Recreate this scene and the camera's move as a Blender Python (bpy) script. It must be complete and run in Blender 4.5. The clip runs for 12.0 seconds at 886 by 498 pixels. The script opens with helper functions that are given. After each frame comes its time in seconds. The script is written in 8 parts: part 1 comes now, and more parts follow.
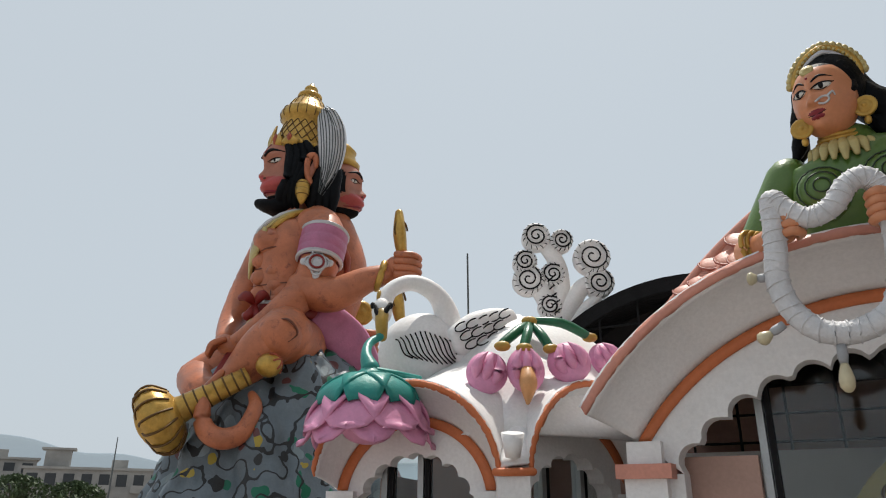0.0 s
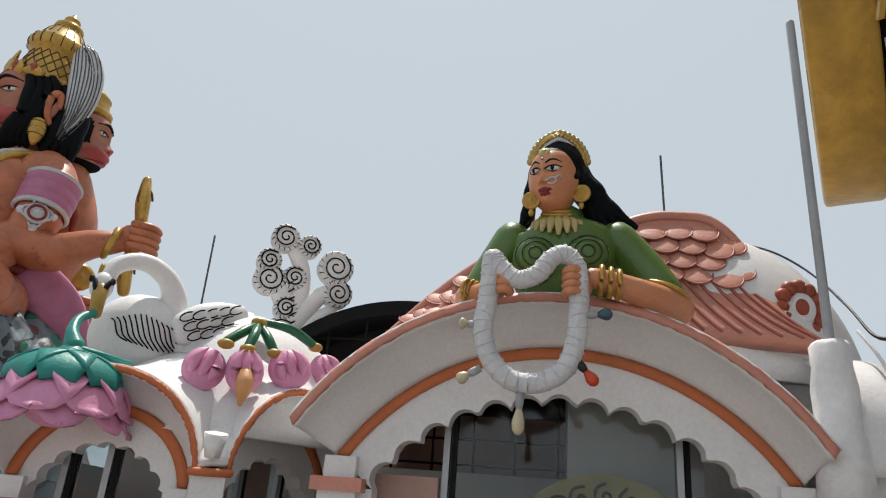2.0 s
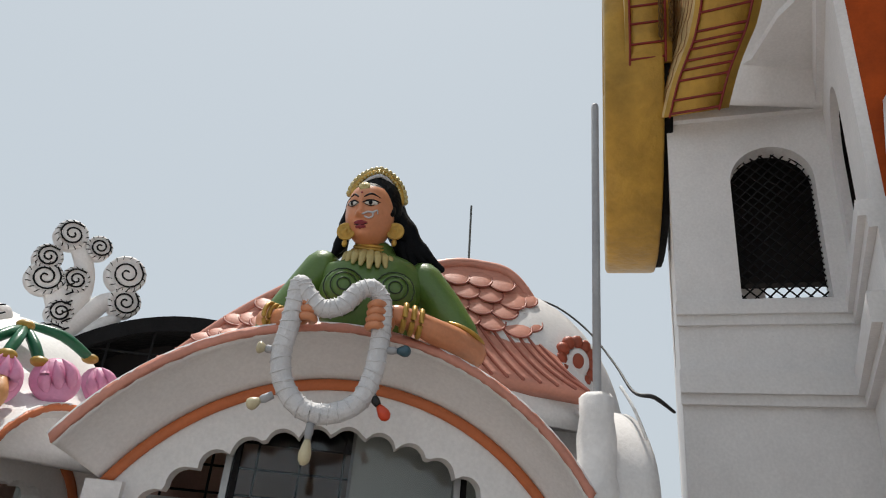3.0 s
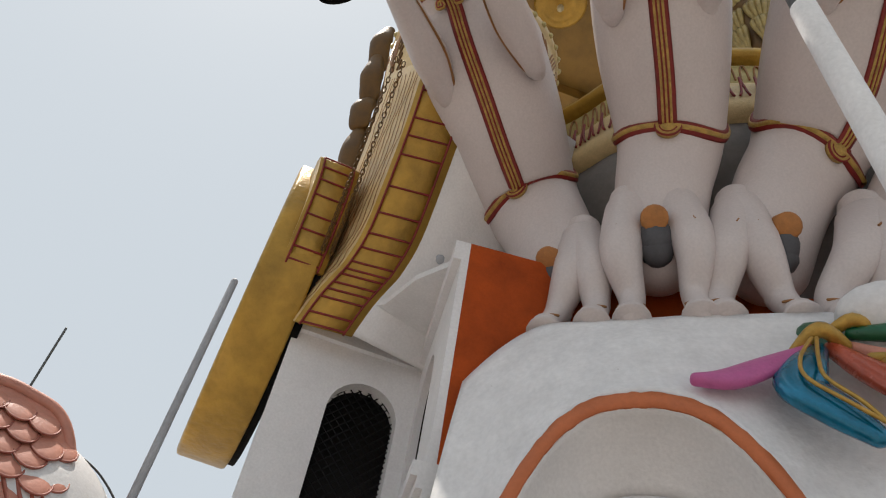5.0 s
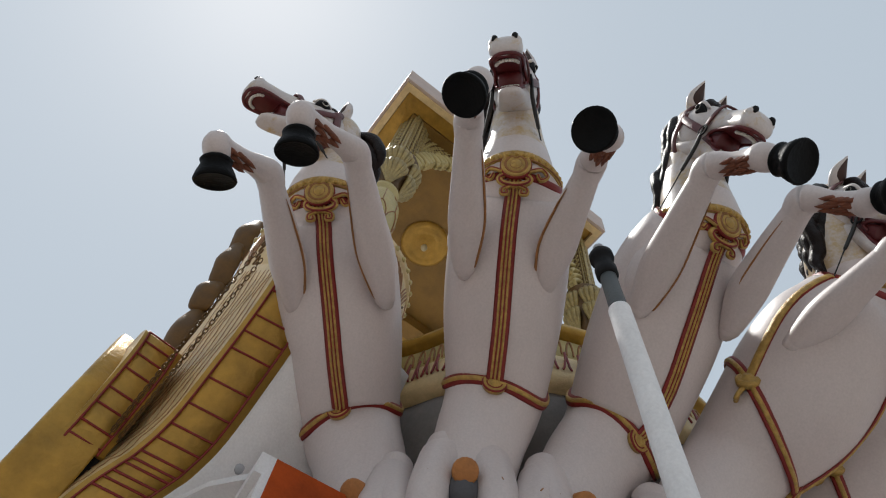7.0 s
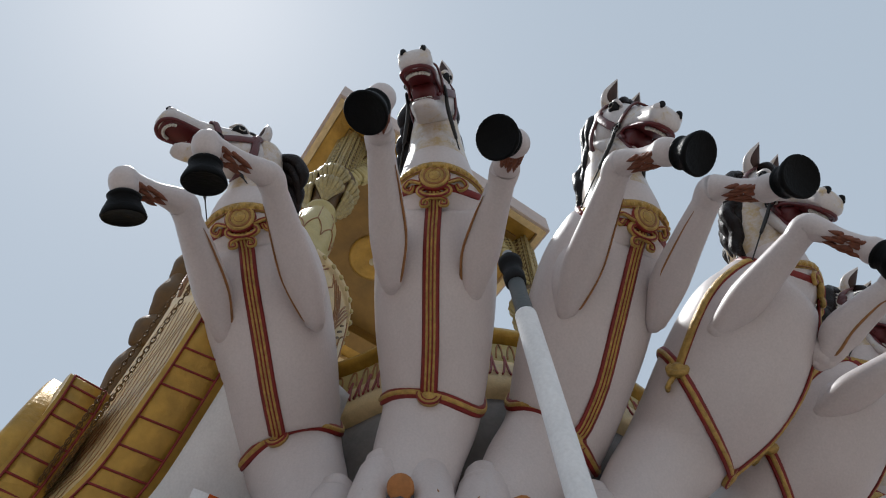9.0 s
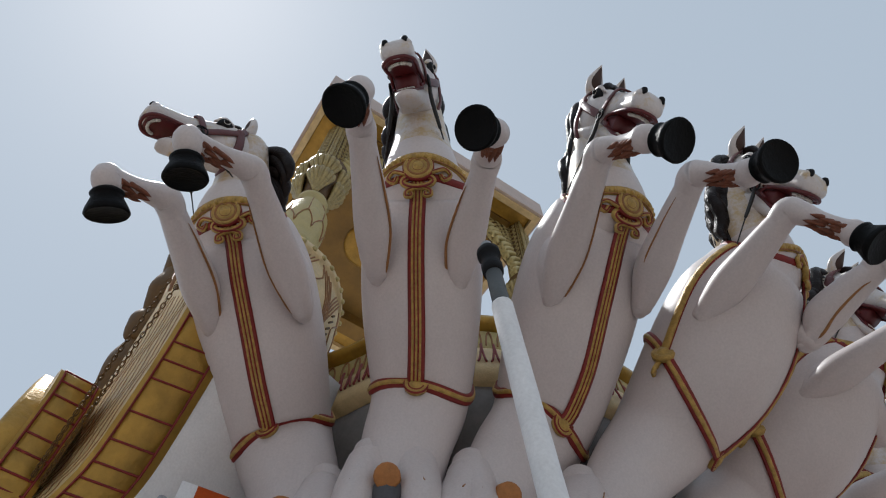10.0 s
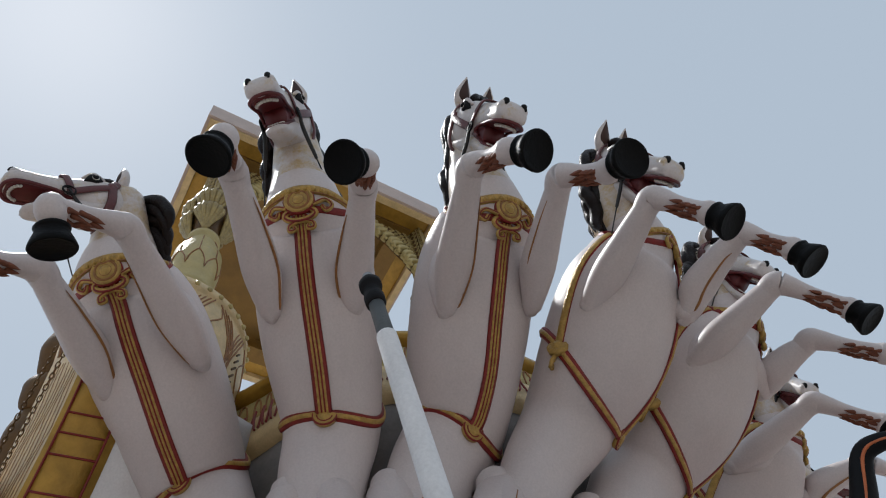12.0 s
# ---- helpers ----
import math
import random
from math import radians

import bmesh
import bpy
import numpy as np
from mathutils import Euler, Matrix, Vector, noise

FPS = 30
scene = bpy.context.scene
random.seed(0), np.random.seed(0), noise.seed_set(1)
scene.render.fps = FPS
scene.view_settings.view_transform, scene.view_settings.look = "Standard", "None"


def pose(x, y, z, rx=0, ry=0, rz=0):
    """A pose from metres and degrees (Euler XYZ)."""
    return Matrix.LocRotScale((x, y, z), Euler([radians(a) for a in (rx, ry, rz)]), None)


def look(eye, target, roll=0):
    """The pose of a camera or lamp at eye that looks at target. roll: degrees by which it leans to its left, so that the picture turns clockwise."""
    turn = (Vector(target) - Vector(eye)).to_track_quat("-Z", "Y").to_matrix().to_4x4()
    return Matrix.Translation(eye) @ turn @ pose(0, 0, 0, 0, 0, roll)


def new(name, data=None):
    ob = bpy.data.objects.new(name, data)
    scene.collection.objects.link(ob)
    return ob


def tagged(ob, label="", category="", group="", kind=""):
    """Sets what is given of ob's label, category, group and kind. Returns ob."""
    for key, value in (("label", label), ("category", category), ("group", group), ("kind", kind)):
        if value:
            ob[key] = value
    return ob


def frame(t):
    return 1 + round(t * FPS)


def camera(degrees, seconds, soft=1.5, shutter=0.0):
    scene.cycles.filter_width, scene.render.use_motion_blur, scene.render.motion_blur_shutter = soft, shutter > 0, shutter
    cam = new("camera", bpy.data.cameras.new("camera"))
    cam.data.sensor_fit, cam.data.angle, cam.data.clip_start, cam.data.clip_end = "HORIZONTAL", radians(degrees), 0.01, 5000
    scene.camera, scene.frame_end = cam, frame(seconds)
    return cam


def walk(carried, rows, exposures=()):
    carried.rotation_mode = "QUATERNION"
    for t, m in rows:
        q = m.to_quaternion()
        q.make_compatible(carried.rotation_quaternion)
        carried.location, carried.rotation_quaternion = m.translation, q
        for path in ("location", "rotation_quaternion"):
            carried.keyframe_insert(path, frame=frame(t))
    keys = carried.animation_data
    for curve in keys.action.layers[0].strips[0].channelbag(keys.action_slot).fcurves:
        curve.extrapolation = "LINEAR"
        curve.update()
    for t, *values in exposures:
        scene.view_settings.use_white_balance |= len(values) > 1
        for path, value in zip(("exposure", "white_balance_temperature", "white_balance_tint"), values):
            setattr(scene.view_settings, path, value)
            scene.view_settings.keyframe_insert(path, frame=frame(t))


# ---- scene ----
cam = camera(64.9, 12.0, soft=1.1)
PATH = [
    (0, (0.051, -0.027, 1.576), (0.035, 1.847, 2.274), 0.4),
    (0.5, (0.05, -0.041, 1.583), (0.172, 1.835, 2.266), 0.7),
    (1, (0.056, -0.063, 1.598), (0.334, 1.784, 2.313), 1.1),
    (1.5, (0.061, -0.099, 1.603), (0.531, 1.706, 2.324), 3.2),
    (2, (0.079, -0.156, 1.627), (0.74, 1.59, 2.343), 4.7),
    (2.5, (0.061, -0.16, 1.622), (0.956, 1.455, 2.391), 4.6),
    (3, (0.058, -0.168, 1.62), (1.161, 1.273, 2.462), 5.4),
    (3.5, (0.08, -0.159, 1.612), (1.304, 1.095, 2.575), 6.1),
    (3.7, (0.086, -0.158, 1.619), (1.362, 1.009, 2.624), 6.0),
    (5.3, (0.172, -0.223, 1.648), (1.481, 0.168, 3.109), 12.0),
    (5.5, (0.173, -0.223, 1.648), (1.457, 0.113, 3.143), 12.7),
    (6, (0.165, -0.217, 1.644), (1.294, -0.041, 3.285), 12.9),
    (6.5, (0.144, -0.233, 1.652), (1.161, -0.127, 3.371), 13.5),
    (7, (0.124, -0.265, 1.668), (0.984, -0.183, 3.472), 12.2),
    (7.2, (0.139, -0.269, 1.63), (0.959, -0.203, 3.454), 10.9),
    (8.8, (0.068, -0.524, 1.666), (0.897, -0.53, 3.486), 2.3),
    (9, (0.066, -0.544, 1.692), (0.897, -0.564, 3.511), 1.3),
    (9.5, (0.061, -0.589, 1.693), (0.911, -0.614, 3.504), 1.3),
    (10, (0.026, -0.661, 1.682), (0.893, -0.679, 3.484), 0.4),
    (10.5, (-0.022, -0.716, 1.68), (0.843, -0.805, 3.481), -3.6),
    (11, (-0.066, -0.758, 1.674), (0.798, -0.901, 3.472), -8.6),
    (11.5, (-0.104, -0.807, 1.65), (0.773, -1.009, 3.436), -14.4),
    (12, (-0.16, -0.847, 1.633), (0.707, -1.11, 3.416), -21.5),
]
EXPOSURES = [(0, 0.06, 6500, 10), (3.7, 0.08, 6550, 10), (5.4, 0.18, 6650, 11), (7.0, -0.06, 6250, 10), (9.0, -0.18, 6000, 10), (12.0, -0.18, 5950, 10)]
walk(cam, [(t, look(eye, target, roll)) for t, eye, target, roll in PATH], EXPOSURES)

# ---- sky, sun, exposure ----
SUN_AZ, SUN_EL = 14.0, 71.5
world = bpy.data.worlds.new("world")
scene.world = world
world.use_nodes = True
wn, wl = world.node_tree.nodes, world.node_tree.links
sky = wn.new("ShaderNodeTexSky")
sky.sky_type = "NISHITA"
sky.sun_disc = False
sky.sun_elevation, sky.sun_rotation = radians(SUN_EL), radians(SUN_AZ)
sky.air_density, sky.dust_density, sky.ozone_density = 1.0, 4.0, 1.0
back = wn["Background"]
# thin summer haze lies over the blue of the sky
dim = wn.new("ShaderNodeVectorMath")
dim.operation = "SCALE"
dim.inputs["Scale"].default_value = 0.085
wl.new(sky.outputs[0], dim.inputs[0])
haze = wn.new("ShaderNodeMix")
haze.data_type = "RGBA"
haze.inputs[0].default_value = 0.90
wl.new(dim.outputs[0], haze.inputs[6])
haze.inputs[7].default_value = (0.565, 0.632, 0.685, 1)
wl.new(haze.outputs[2], back.inputs[0])
back.inputs[1].default_value = 1.0
sun = new("sun", bpy.data.lights.new("sun", "SUN"))
sun.data.energy, sun.data.angle, sun.data.color = 4.05, radians(0.6), (1.0, 0.95, 0.87)
SUN_DIR = Vector((math.sin(radians(SUN_AZ)) * math.cos(radians(SUN_EL)), math.cos(radians(SUN_AZ)) * math.cos(radians(SUN_EL)), math.sin(radians(SUN_EL))))
sun.matrix_world = look(SUN_DIR * 60, (0, 0, 0))

# ---- materials ----


def paint(name, col, rough=0.5, metal=0.0, dark=0.75, scale=3.0, grain=60.0, bump=0.15, coat=0.0, stain=None, amount=0.5, spec=0.5):
    """Weathered paint: two scales of colour change, a stain colour in patches, fine relief."""
    m = bpy.data.materials.new(name)
    m.use_nodes = True
    n, l = m.node_tree.nodes, m.node_tree.links
    b = n["Principled BSDF"]
    tc = n.new("ShaderNodeTexCoord")
    big = n.new("ShaderNodeTexNoise")
    big.inputs["Scale"].default_value, big.inputs["Detail"].default_value, big.inputs["Roughness"].default_value = scale, 6, 0.65
    fine = n.new("ShaderNodeTexNoise")
    fine.inputs["Scale"].default_value, fine.inputs["Detail"].default_value = grain, 4
    for t in (big, fine):
        l.new(tc.outputs["Object"], t.inputs["Vector"])
    ramp = n.new("ShaderNodeValToRGB")
    ramp.color_ramp.elements[0].position, ramp.color_ramp.elements[1].position = 0.3, 0.62
    ramp.color_ramp.elements[0].color = (*[c * dark for c in col], 1)
    ramp.color_ramp.elements[1].color = (*col, 1)
    l.new(big.outputs["Fac"], ramp.inputs["Fac"])
    last = ramp.outputs["Color"]
    if stain:
        st = n.new("ShaderNodeTexNoise")
        st.inputs["Scale"].default_value, st.inputs["Detail"].default_value, st.inputs["Roughness"].default_value = scale * 2.3, 9, 0.75
        l.new(tc.outputs["Object"], st.inputs["Vector"])
        sr = n.new("ShaderNodeValToRGB")
        sr.color_ramp.elements[0].position, sr.color_ramp.elements[1].position = 0.72 - 0.2 * amount, 0.78 - 0.12 * amount
        l.new(st.outputs["Fac"], sr.inputs["Fac"])
        mx = n.new("ShaderNodeMix")
        mx.data_type = "RGBA"
        l.new(sr.outputs["Color"], mx.inputs[0])
        l.new(last, mx.inputs[6])
        mx.inputs[7].default_value = (*stain, 1)
        last = mx.outputs[2]
    mul = n.new("ShaderNodeMix")
    mul.data_type, mul.blend_type = "RGBA", "MULTIPLY"
    mul.inputs[0].default_value = 0.22
    l.new(last, mul.inputs[6])
    l.new(fine.outputs["Fac"], mul.inputs[7])
    l.new(mul.outputs[2], b.inputs["Base Color"])
    rr = n.new("ShaderNodeMapRange")
    rr.inputs["To Min"].default_value, rr.inputs["To Max"].default_value = max(rough - 0.12, 0.05), min(rough + 0.15, 1)
    l.new(big.outputs["Fac"], rr.inputs["Value"])
    l.new(rr.outputs[0], b.inputs["Roughness"])
    b.inputs["Metallic"].default_value = metal
    b.inputs["Specular IOR Level"].default_value = spec
    b.inputs["Coat Weight"].default_value = coat
    bp = n.new("ShaderNodeBump")
    bp.inputs["Strength"].default_value, bp.inputs["Distance"].default_value = bump, 0.012
    add = n.new("ShaderNodeMath")
    add.operation = "MULTIPLY_ADD"
    l.new(big.outputs["Fac"], add.inputs[0])
    add.inputs[1].default_value = 2.5
    l.new(fine.outputs["Fac"], add.inputs[2])
    l.new(add.outputs[0], bp.inputs["Height"])
    l.new(bp.outputs[0], b.inputs["Normal"])
    return m


MAT = {}


def M_(key, *a, **k):
    MAT[key] = paint(key, *a, **k)


M_("white", (0.87, 0.855, 0.85), 0.55, stain=(0.50, 0.48, 0.46), amount=0.12, dark=0.9, scale=2.2)
M_("horse_white", (0.70, 0.628, 0.61), 0.42, coat=0.04, dark=0.93, scale=1.7, stain=(0.60, 0.52, 0.44), amount=0.10, bump=0.09, grain=60)
M_("horse_neck", (0.70, 0.645, 0.62), 0.30, coat=0.10, dark=0.9, scale=2.4, stain=(0.57, 0.42, 0.22), amount=1.5, bump=0.09, grain=60)
M_("horse_face", (0.70, 0.65, 0.63), 0.38, coat=0.06, dark=0.9, scale=3.5, stain=(0.60, 0.46, 0.25), amount=0.95, bump=0.08, grain=60)
M_("strap_gold", (0.60, 0.385, 0.095), 0.40, metal=0.22, dark=0.55, scale=18, bump=0.5, grain=45, stain=(0.20, 0.05, 0.02), amount=0.6)
M_("ear_brown", (0.055, 0.022, 0.014), 0.6, dark=0.7, scale=12)
M_("white_old", (0.90, 0.885, 0.88), 0.7, stain=(0.40, 0.37, 0.34), amount=0.22, dark=0.86, scale=5, bump=0.28, grain=35)
M_("orange", (0.62, 0.17, 0.055), 0.55, stain=(0.55, 0.30, 0.2), amount=0.2, dark=0.85, scale=4)
M_("rust", (0.50, 0.085, 0.014), 0.75, spec=0.15, dark=0.62, scale=3, bump=0.3)
M_("salmon", (0.68, 0.29, 0.21), 0.45, stain=(0.66, 0.6, 0.56), amount=0.3, dark=0.8, scale=6)
M_("salmon_line", (0.42, 0.13, 0.09), 0.5)
M_("gold", (0.58, 0.34, 0.055), 0.36, metal=0.35, dark=0.6, scale=3.2, bump=0.6, grain=14)
M_("gold_trim", (0.62, 0.37, 0.075), 0.33, metal=0.42, dark=0.65, scale=14)
M_("gold_pale", (0.56, 0.45, 0.18), 0.42, metal=0.12, dark=0.8, scale=6, bump=0.3)
M_("gold_cream", (0.80, 0.60, 0.30), 0.45, dark=0.75, scale=7, bump=0.3)
M_("gold_shaded", (0.30, 0.17, 0.035), 0.45, metal=0.2, dark=0.7, scale=2.5, bump=0.3)
M_("fascia", (0.62, 0.50, 0.44), 0.6, dark=0.85, scale=4, stain=(0.45, 0.33, 0.26), amount=0.4)
M_("gold_dark", (0.15, 0.075, 0.014), 0.55, metal=0.2, dark=0.6, scale=5)
M_("maroon", (0.25, 0.014, 0.010), 0.5, dark=0.7, scale=12)
M_("seam_brown", (0.36, 0.16, 0.045), 0.5, dark=0.7, scale=10)
M_("leather", (0.13, 0.035, 0.035), 0.45, dark=0.7, scale=12)
M_("mouth", (0.12, 0.012, 0.014), 0.45)
M_("teeth", (0.7, 0.67, 0.6), 0.4)
M_("hoof_black", (0.003, 0.0035, 0.004), 0.5, dark=0.6, scale=9, bump=0.3, spec=0.12)
M_("black_hair", (0.005, 0.006, 0.008), 0.55, spec=0.1, dark=0.6, scale=9, bump=0.4)
M_("brown_hair", (0.014, 0.008, 0.007), 0.42, spec=0.2, dark=0.55, scale=9, bump=0.5)
M_("rust_hair", (0.23, 0.07, 0.03), 0.6, dark=0.6, scale=30)
M_("skin", (0.56, 0.18, 0.08), 0.40, dark=0.66, scale=4.5, stain=(0.24, 0.07, 0.04), amount=0.88)
M_("skin_crease", (0.17, 0.05, 0.025), 0.5, dark=0.7, scale=12)
M_("skin_face", (0.46, 0.17, 0.105), 0.45, dark=0.7, scale=5)
M_("skin_lady", (0.70, 0.285, 0.14), 0.35, dark=0.9, scale=4)
M_("muzzle_red", (0.52, 0.075, 0.07), 0.4, dark=0.75, scale=4)
M_("lip_red", (0.26, 0.012, 0.025), 0.35)
M_("green_sari", (0.10, 0.19, 0.035), 0.36, dark=0.8, scale=5, coat=0.1)
M_("green_line", (0.015, 0.035, 0.01), 0.5)
M_("pink", (0.76, 0.31, 0.50), 0.45, dark=0.82, scale=5)
M_("pink_cloth", (0.52, 0.17, 0.30), 0.45, dark=0.8, scale=8)
M_("magenta", (0.62, 0.13, 0.36), 0.4, dark=0.8, scale=6)
M_("teal", (0.01, 0.27, 0.23), 0.42, dark=0.75, scale=5)
M_("leaf_green", (0.008, 0.13, 0.055), 0.3, dark=0.7, scale=6)
M_("mustard", (0.45, 0.28, 0.04), 0.42, dark=0.7, scale=12)
M_("bud_orange", (0.68, 0.33, 0.13), 0.45, dark=0.8, scale=12)
M_("blue_gloss", (0.0, 0.22, 0.38), 0.18, metal=0.4, dark=0.55, scale=7, coat=0.4)
M_("red_gloss", (0.55, 0.10, 0.05), 0.25, metal=0.15, dark=0.75, scale=7, coat=0.3)
M_("line_black", (0.006, 0.006, 0.007), 0.6, spec=0.2)
M_("bitumen", (0.010, 0.010, 0.011), 0.9, spec=0.2, dark=0.5, scale=7, bump=0.8, grain=25)
M_("iron", (0.008, 0.008, 0.009), 0.6, spec=0.2)
M_("aluminium", (0.46, 0.48, 0.49), 0.4, metal=0.7, dark=0.9)
M_("pipe_grey", (0.10, 0.11, 0.11), 0.5, dark=0.7, scale=12)
M_("pipe_white", (0.93, 0.93, 0.93), 0.85, spec=0.12, dark=0.9, scale=4)
M_("pipe_dull", (0.42, 0.43, 0.45), 0.6, dark=0.8, scale=6)
M_("garland", (0.74, 0.74, 0.76), 0.6, stain=(0.32, 0.2, 0.1), amount=0.14, dark=0.85, scale=9, bump=0.5)
M_("bulb_cream", (0.66, 0.58, 0.38), 0.3)
M_("bulb_red", (0.72, 0.07, 0.02), 0.3)
M_("bulb_blue", (0.05, 0.12, 0.16), 0.3)
M_("eye_white", (0.75, 0.72, 0.66), 0.3)
M_("plug_grey", (0.10, 0.10, 0.11), 0.7, dark=0.8, scale=14)
M_("plaster_shaded", (0.27, 0.25, 0.235), 0.85, dark=0.7, scale=4, stain=(0.45, 0.42, 0.40), amount=0.35, bump=0.35, grain=30)
M_("gold_carved", (0.47, 0.355, 0.13), 0.42, metal=0.15, dark=0.55, scale=12, bump=0.5, grain=40)
M_("plug_orange", (0.50, 0.20, 0.05), 0.6, dark=0.75, scale=20, stain=(0.2, 0.06, 0.02), amount=0.4)
M_("inner_pink", (0.52, 0.33, 0.27), 0.7, dark=0.85, scale=2)
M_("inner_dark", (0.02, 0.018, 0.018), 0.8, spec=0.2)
M_("concrete", (0.36, 0.35, 0.33), 0.85, dark=0.7, scale=0.4, bump=0.3, grain=12, stain=(0.2, 0.19, 0.18), amount=0.4)
M_("paving", (0.345, 0.308, 0.280), 0.8, dark=0.75, scale=0.7, bump=0.2, grain=20)
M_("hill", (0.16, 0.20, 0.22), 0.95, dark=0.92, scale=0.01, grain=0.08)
M_("foliage", (0.05, 0.085, 0.025), 0.6, dark=0.5, scale=0.8, grain=4)
M_("bark", (0.09, 0.07, 0.05), 0.9)
M_("window_dark", (0.03, 0.035, 0.04), 0.3)
M_("silver", (0.64, 0.64, 0.66), 0.4, metal=0.3, dark=0.8, scale=10)
M_("wire", (0.015, 0.015, 0.015), 0.5)
M_("red_ochre", (0.40, 0.08, 0.035), 0.5, dark=0.75, scale=8)


def glass_mat():
    m = bpy.data.materials.new("glass")
    m.use_nodes = True
    b = m.node_tree.nodes["Principled BSDF"]
    b.inputs["Base Color"].default_value = (0.72, 0.76, 0.75, 1)
    b.inputs["Roughness"].default_value = 0.03
    b.inputs["Transmission Weight"].default_value = 1.0
    b.inputs["IOR"].default_value = 1.45
    return m


MAT["glass"] = glass_mat()
# the hill's emission stands in for kilometres of bright haze before it
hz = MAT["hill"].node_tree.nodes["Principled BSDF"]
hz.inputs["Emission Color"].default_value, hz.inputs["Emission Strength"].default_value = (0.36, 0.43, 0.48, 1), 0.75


def rock_mat():
    """Blue-grey rock paint with dark brush lines and dabs of green, yellow and maroon."""
    m = paint("rock_paint", (0.17, 0.215, 0.25), 0.45, dark=0.5, scale=1.6, bump=0.3)
    n, l = m.node_tree.nodes, m.node_tree.links
    b = n["Principled BSDF"]
    base = b.inputs["Base Color"].links[0].from_socket
    tc = n.new("ShaderNodeTexCoord")
    warp = n.new("ShaderNodeTexNoise")
    warp.inputs["Scale"].default_value = 3.0
    l.new(tc.outputs["Object"], warp.inputs["Vector"])
    va = n.new("ShaderNodeVectorMath")
    va.operation = "MULTIPLY_ADD"
    l.new(warp.outputs["Color"], va.inputs[0])
    va.inputs[1].default_value = (0.35, 0.35, 0.35)
    l.new(tc.outputs["Object"], va.inputs[2])
    vor = n.new("ShaderNodeTexVoronoi")
    vor.inputs["Scale"].default_value, vor.inputs["Randomness"].default_value = 5.6, 1.0
    l.new(va.outputs[0], vor.inputs["Vector"])
    lt = n.new("ShaderNodeMath")
    lt.operation = "LESS_THAN"
    lt.inputs[1].default_value = 0.34
    l.new(vor.outputs["Distance"], lt.inputs[0])
    sep = n.new("ShaderNodeSeparateColor")
    l.new(vor.outputs["Color"], sep.inputs[0])
    ramp = n.new("ShaderNodeValToRGB")
    ramp.color_ramp.interpolation = "CONSTANT"
    e = ramp.color_ramp.elements
    e[0].position, e[0].color = 0.0, (0.0, 0.13, 0.07, 1)
    e[1].position, e[1].color = 0.34, (0.20, 0.25, 0.27, 1)
    for p, c in ((0.52, (0.11, 0.035, 0.035, 1)), (0.74, (0.36, 0.27, 0.03, 1)), (0.88, (0.012, 0.013, 0.015, 1))):
        k = e.new(p)
        k.color = c
    l.new(sep.outputs[0], ramp.inputs["Fac"])
    m1 = n.new("ShaderNodeMix")
    m1.data_type = "RGBA"
    l.new(lt.outputs[0], m1.inputs[0])
    l.new(base, m1.inputs[6])
    l.new(ramp.outputs["Color"], m1.inputs[7])
    wav = n.new("ShaderNodeTexNoise")
    wav.inputs["Scale"].default_value, wav.inputs["Detail"].default_value = 5.0, 1
    l.new(tc.outputs["Object"], wav.inputs["Vector"])
    sub = n.new("ShaderNodeMath")
    sub.operation = "SUBTRACT"
    sub.inputs[1].default_value = 0.5
    l.new(wav.outputs["Fac"], sub.inputs[0])
    ab = n.new("ShaderNodeMath")
    ab.operation = "ABSOLUTE"
    l.new(sub.outputs[0], ab.inputs[0])
    lt2 = n.new("ShaderNodeMath")
    lt2.operation = "LESS_THAN"
    lt2.inputs[1].default_value = 0.026
    l.new(ab.outputs[0], lt2.inputs[0])
    m2 = n.new("ShaderNodeMix")
    m2.data_type = "RGBA"
    l.new(lt2.outputs[0], m2.inputs[0])
    l.new(m1.outputs[2], m2.inputs[6])
    m2.inputs[7].default_value = (0.01, 0.011, 0.013, 1)
    l.new(m2.outputs[2], b.inputs["Base Color"])
    return m


MAT["rock"] = rock_mat()

# ---- mesh tools ----
V = Vector


def spline(pts, sub=5):
    """A smooth curve through the points (each a tuple of any length)."""
    a = [np.array(p, float) for p in pts]
    if len(a) < 3:
        return [a[0] + (a[-1] - a[0]) * k / sub for k in range(sub + 1)]
    out = []
    for i in range(len(a) - 1):
        p0, p1, p2, p3 = a[max(i - 1, 0)], a[i], a[i + 1], a[min(i + 2, len(a) - 1)]
        for k in range(sub):
            u = k / sub
            out.append(0.5 * (2 * p1 + (p2 - p0) * u + (2 * p0 - 5 * p1 + 4 * p2 - p3) * u * u + (3 * p1 - p0 - 3 * p2 + p3) * u ** 3))
    out.append(a[-1])
    return out


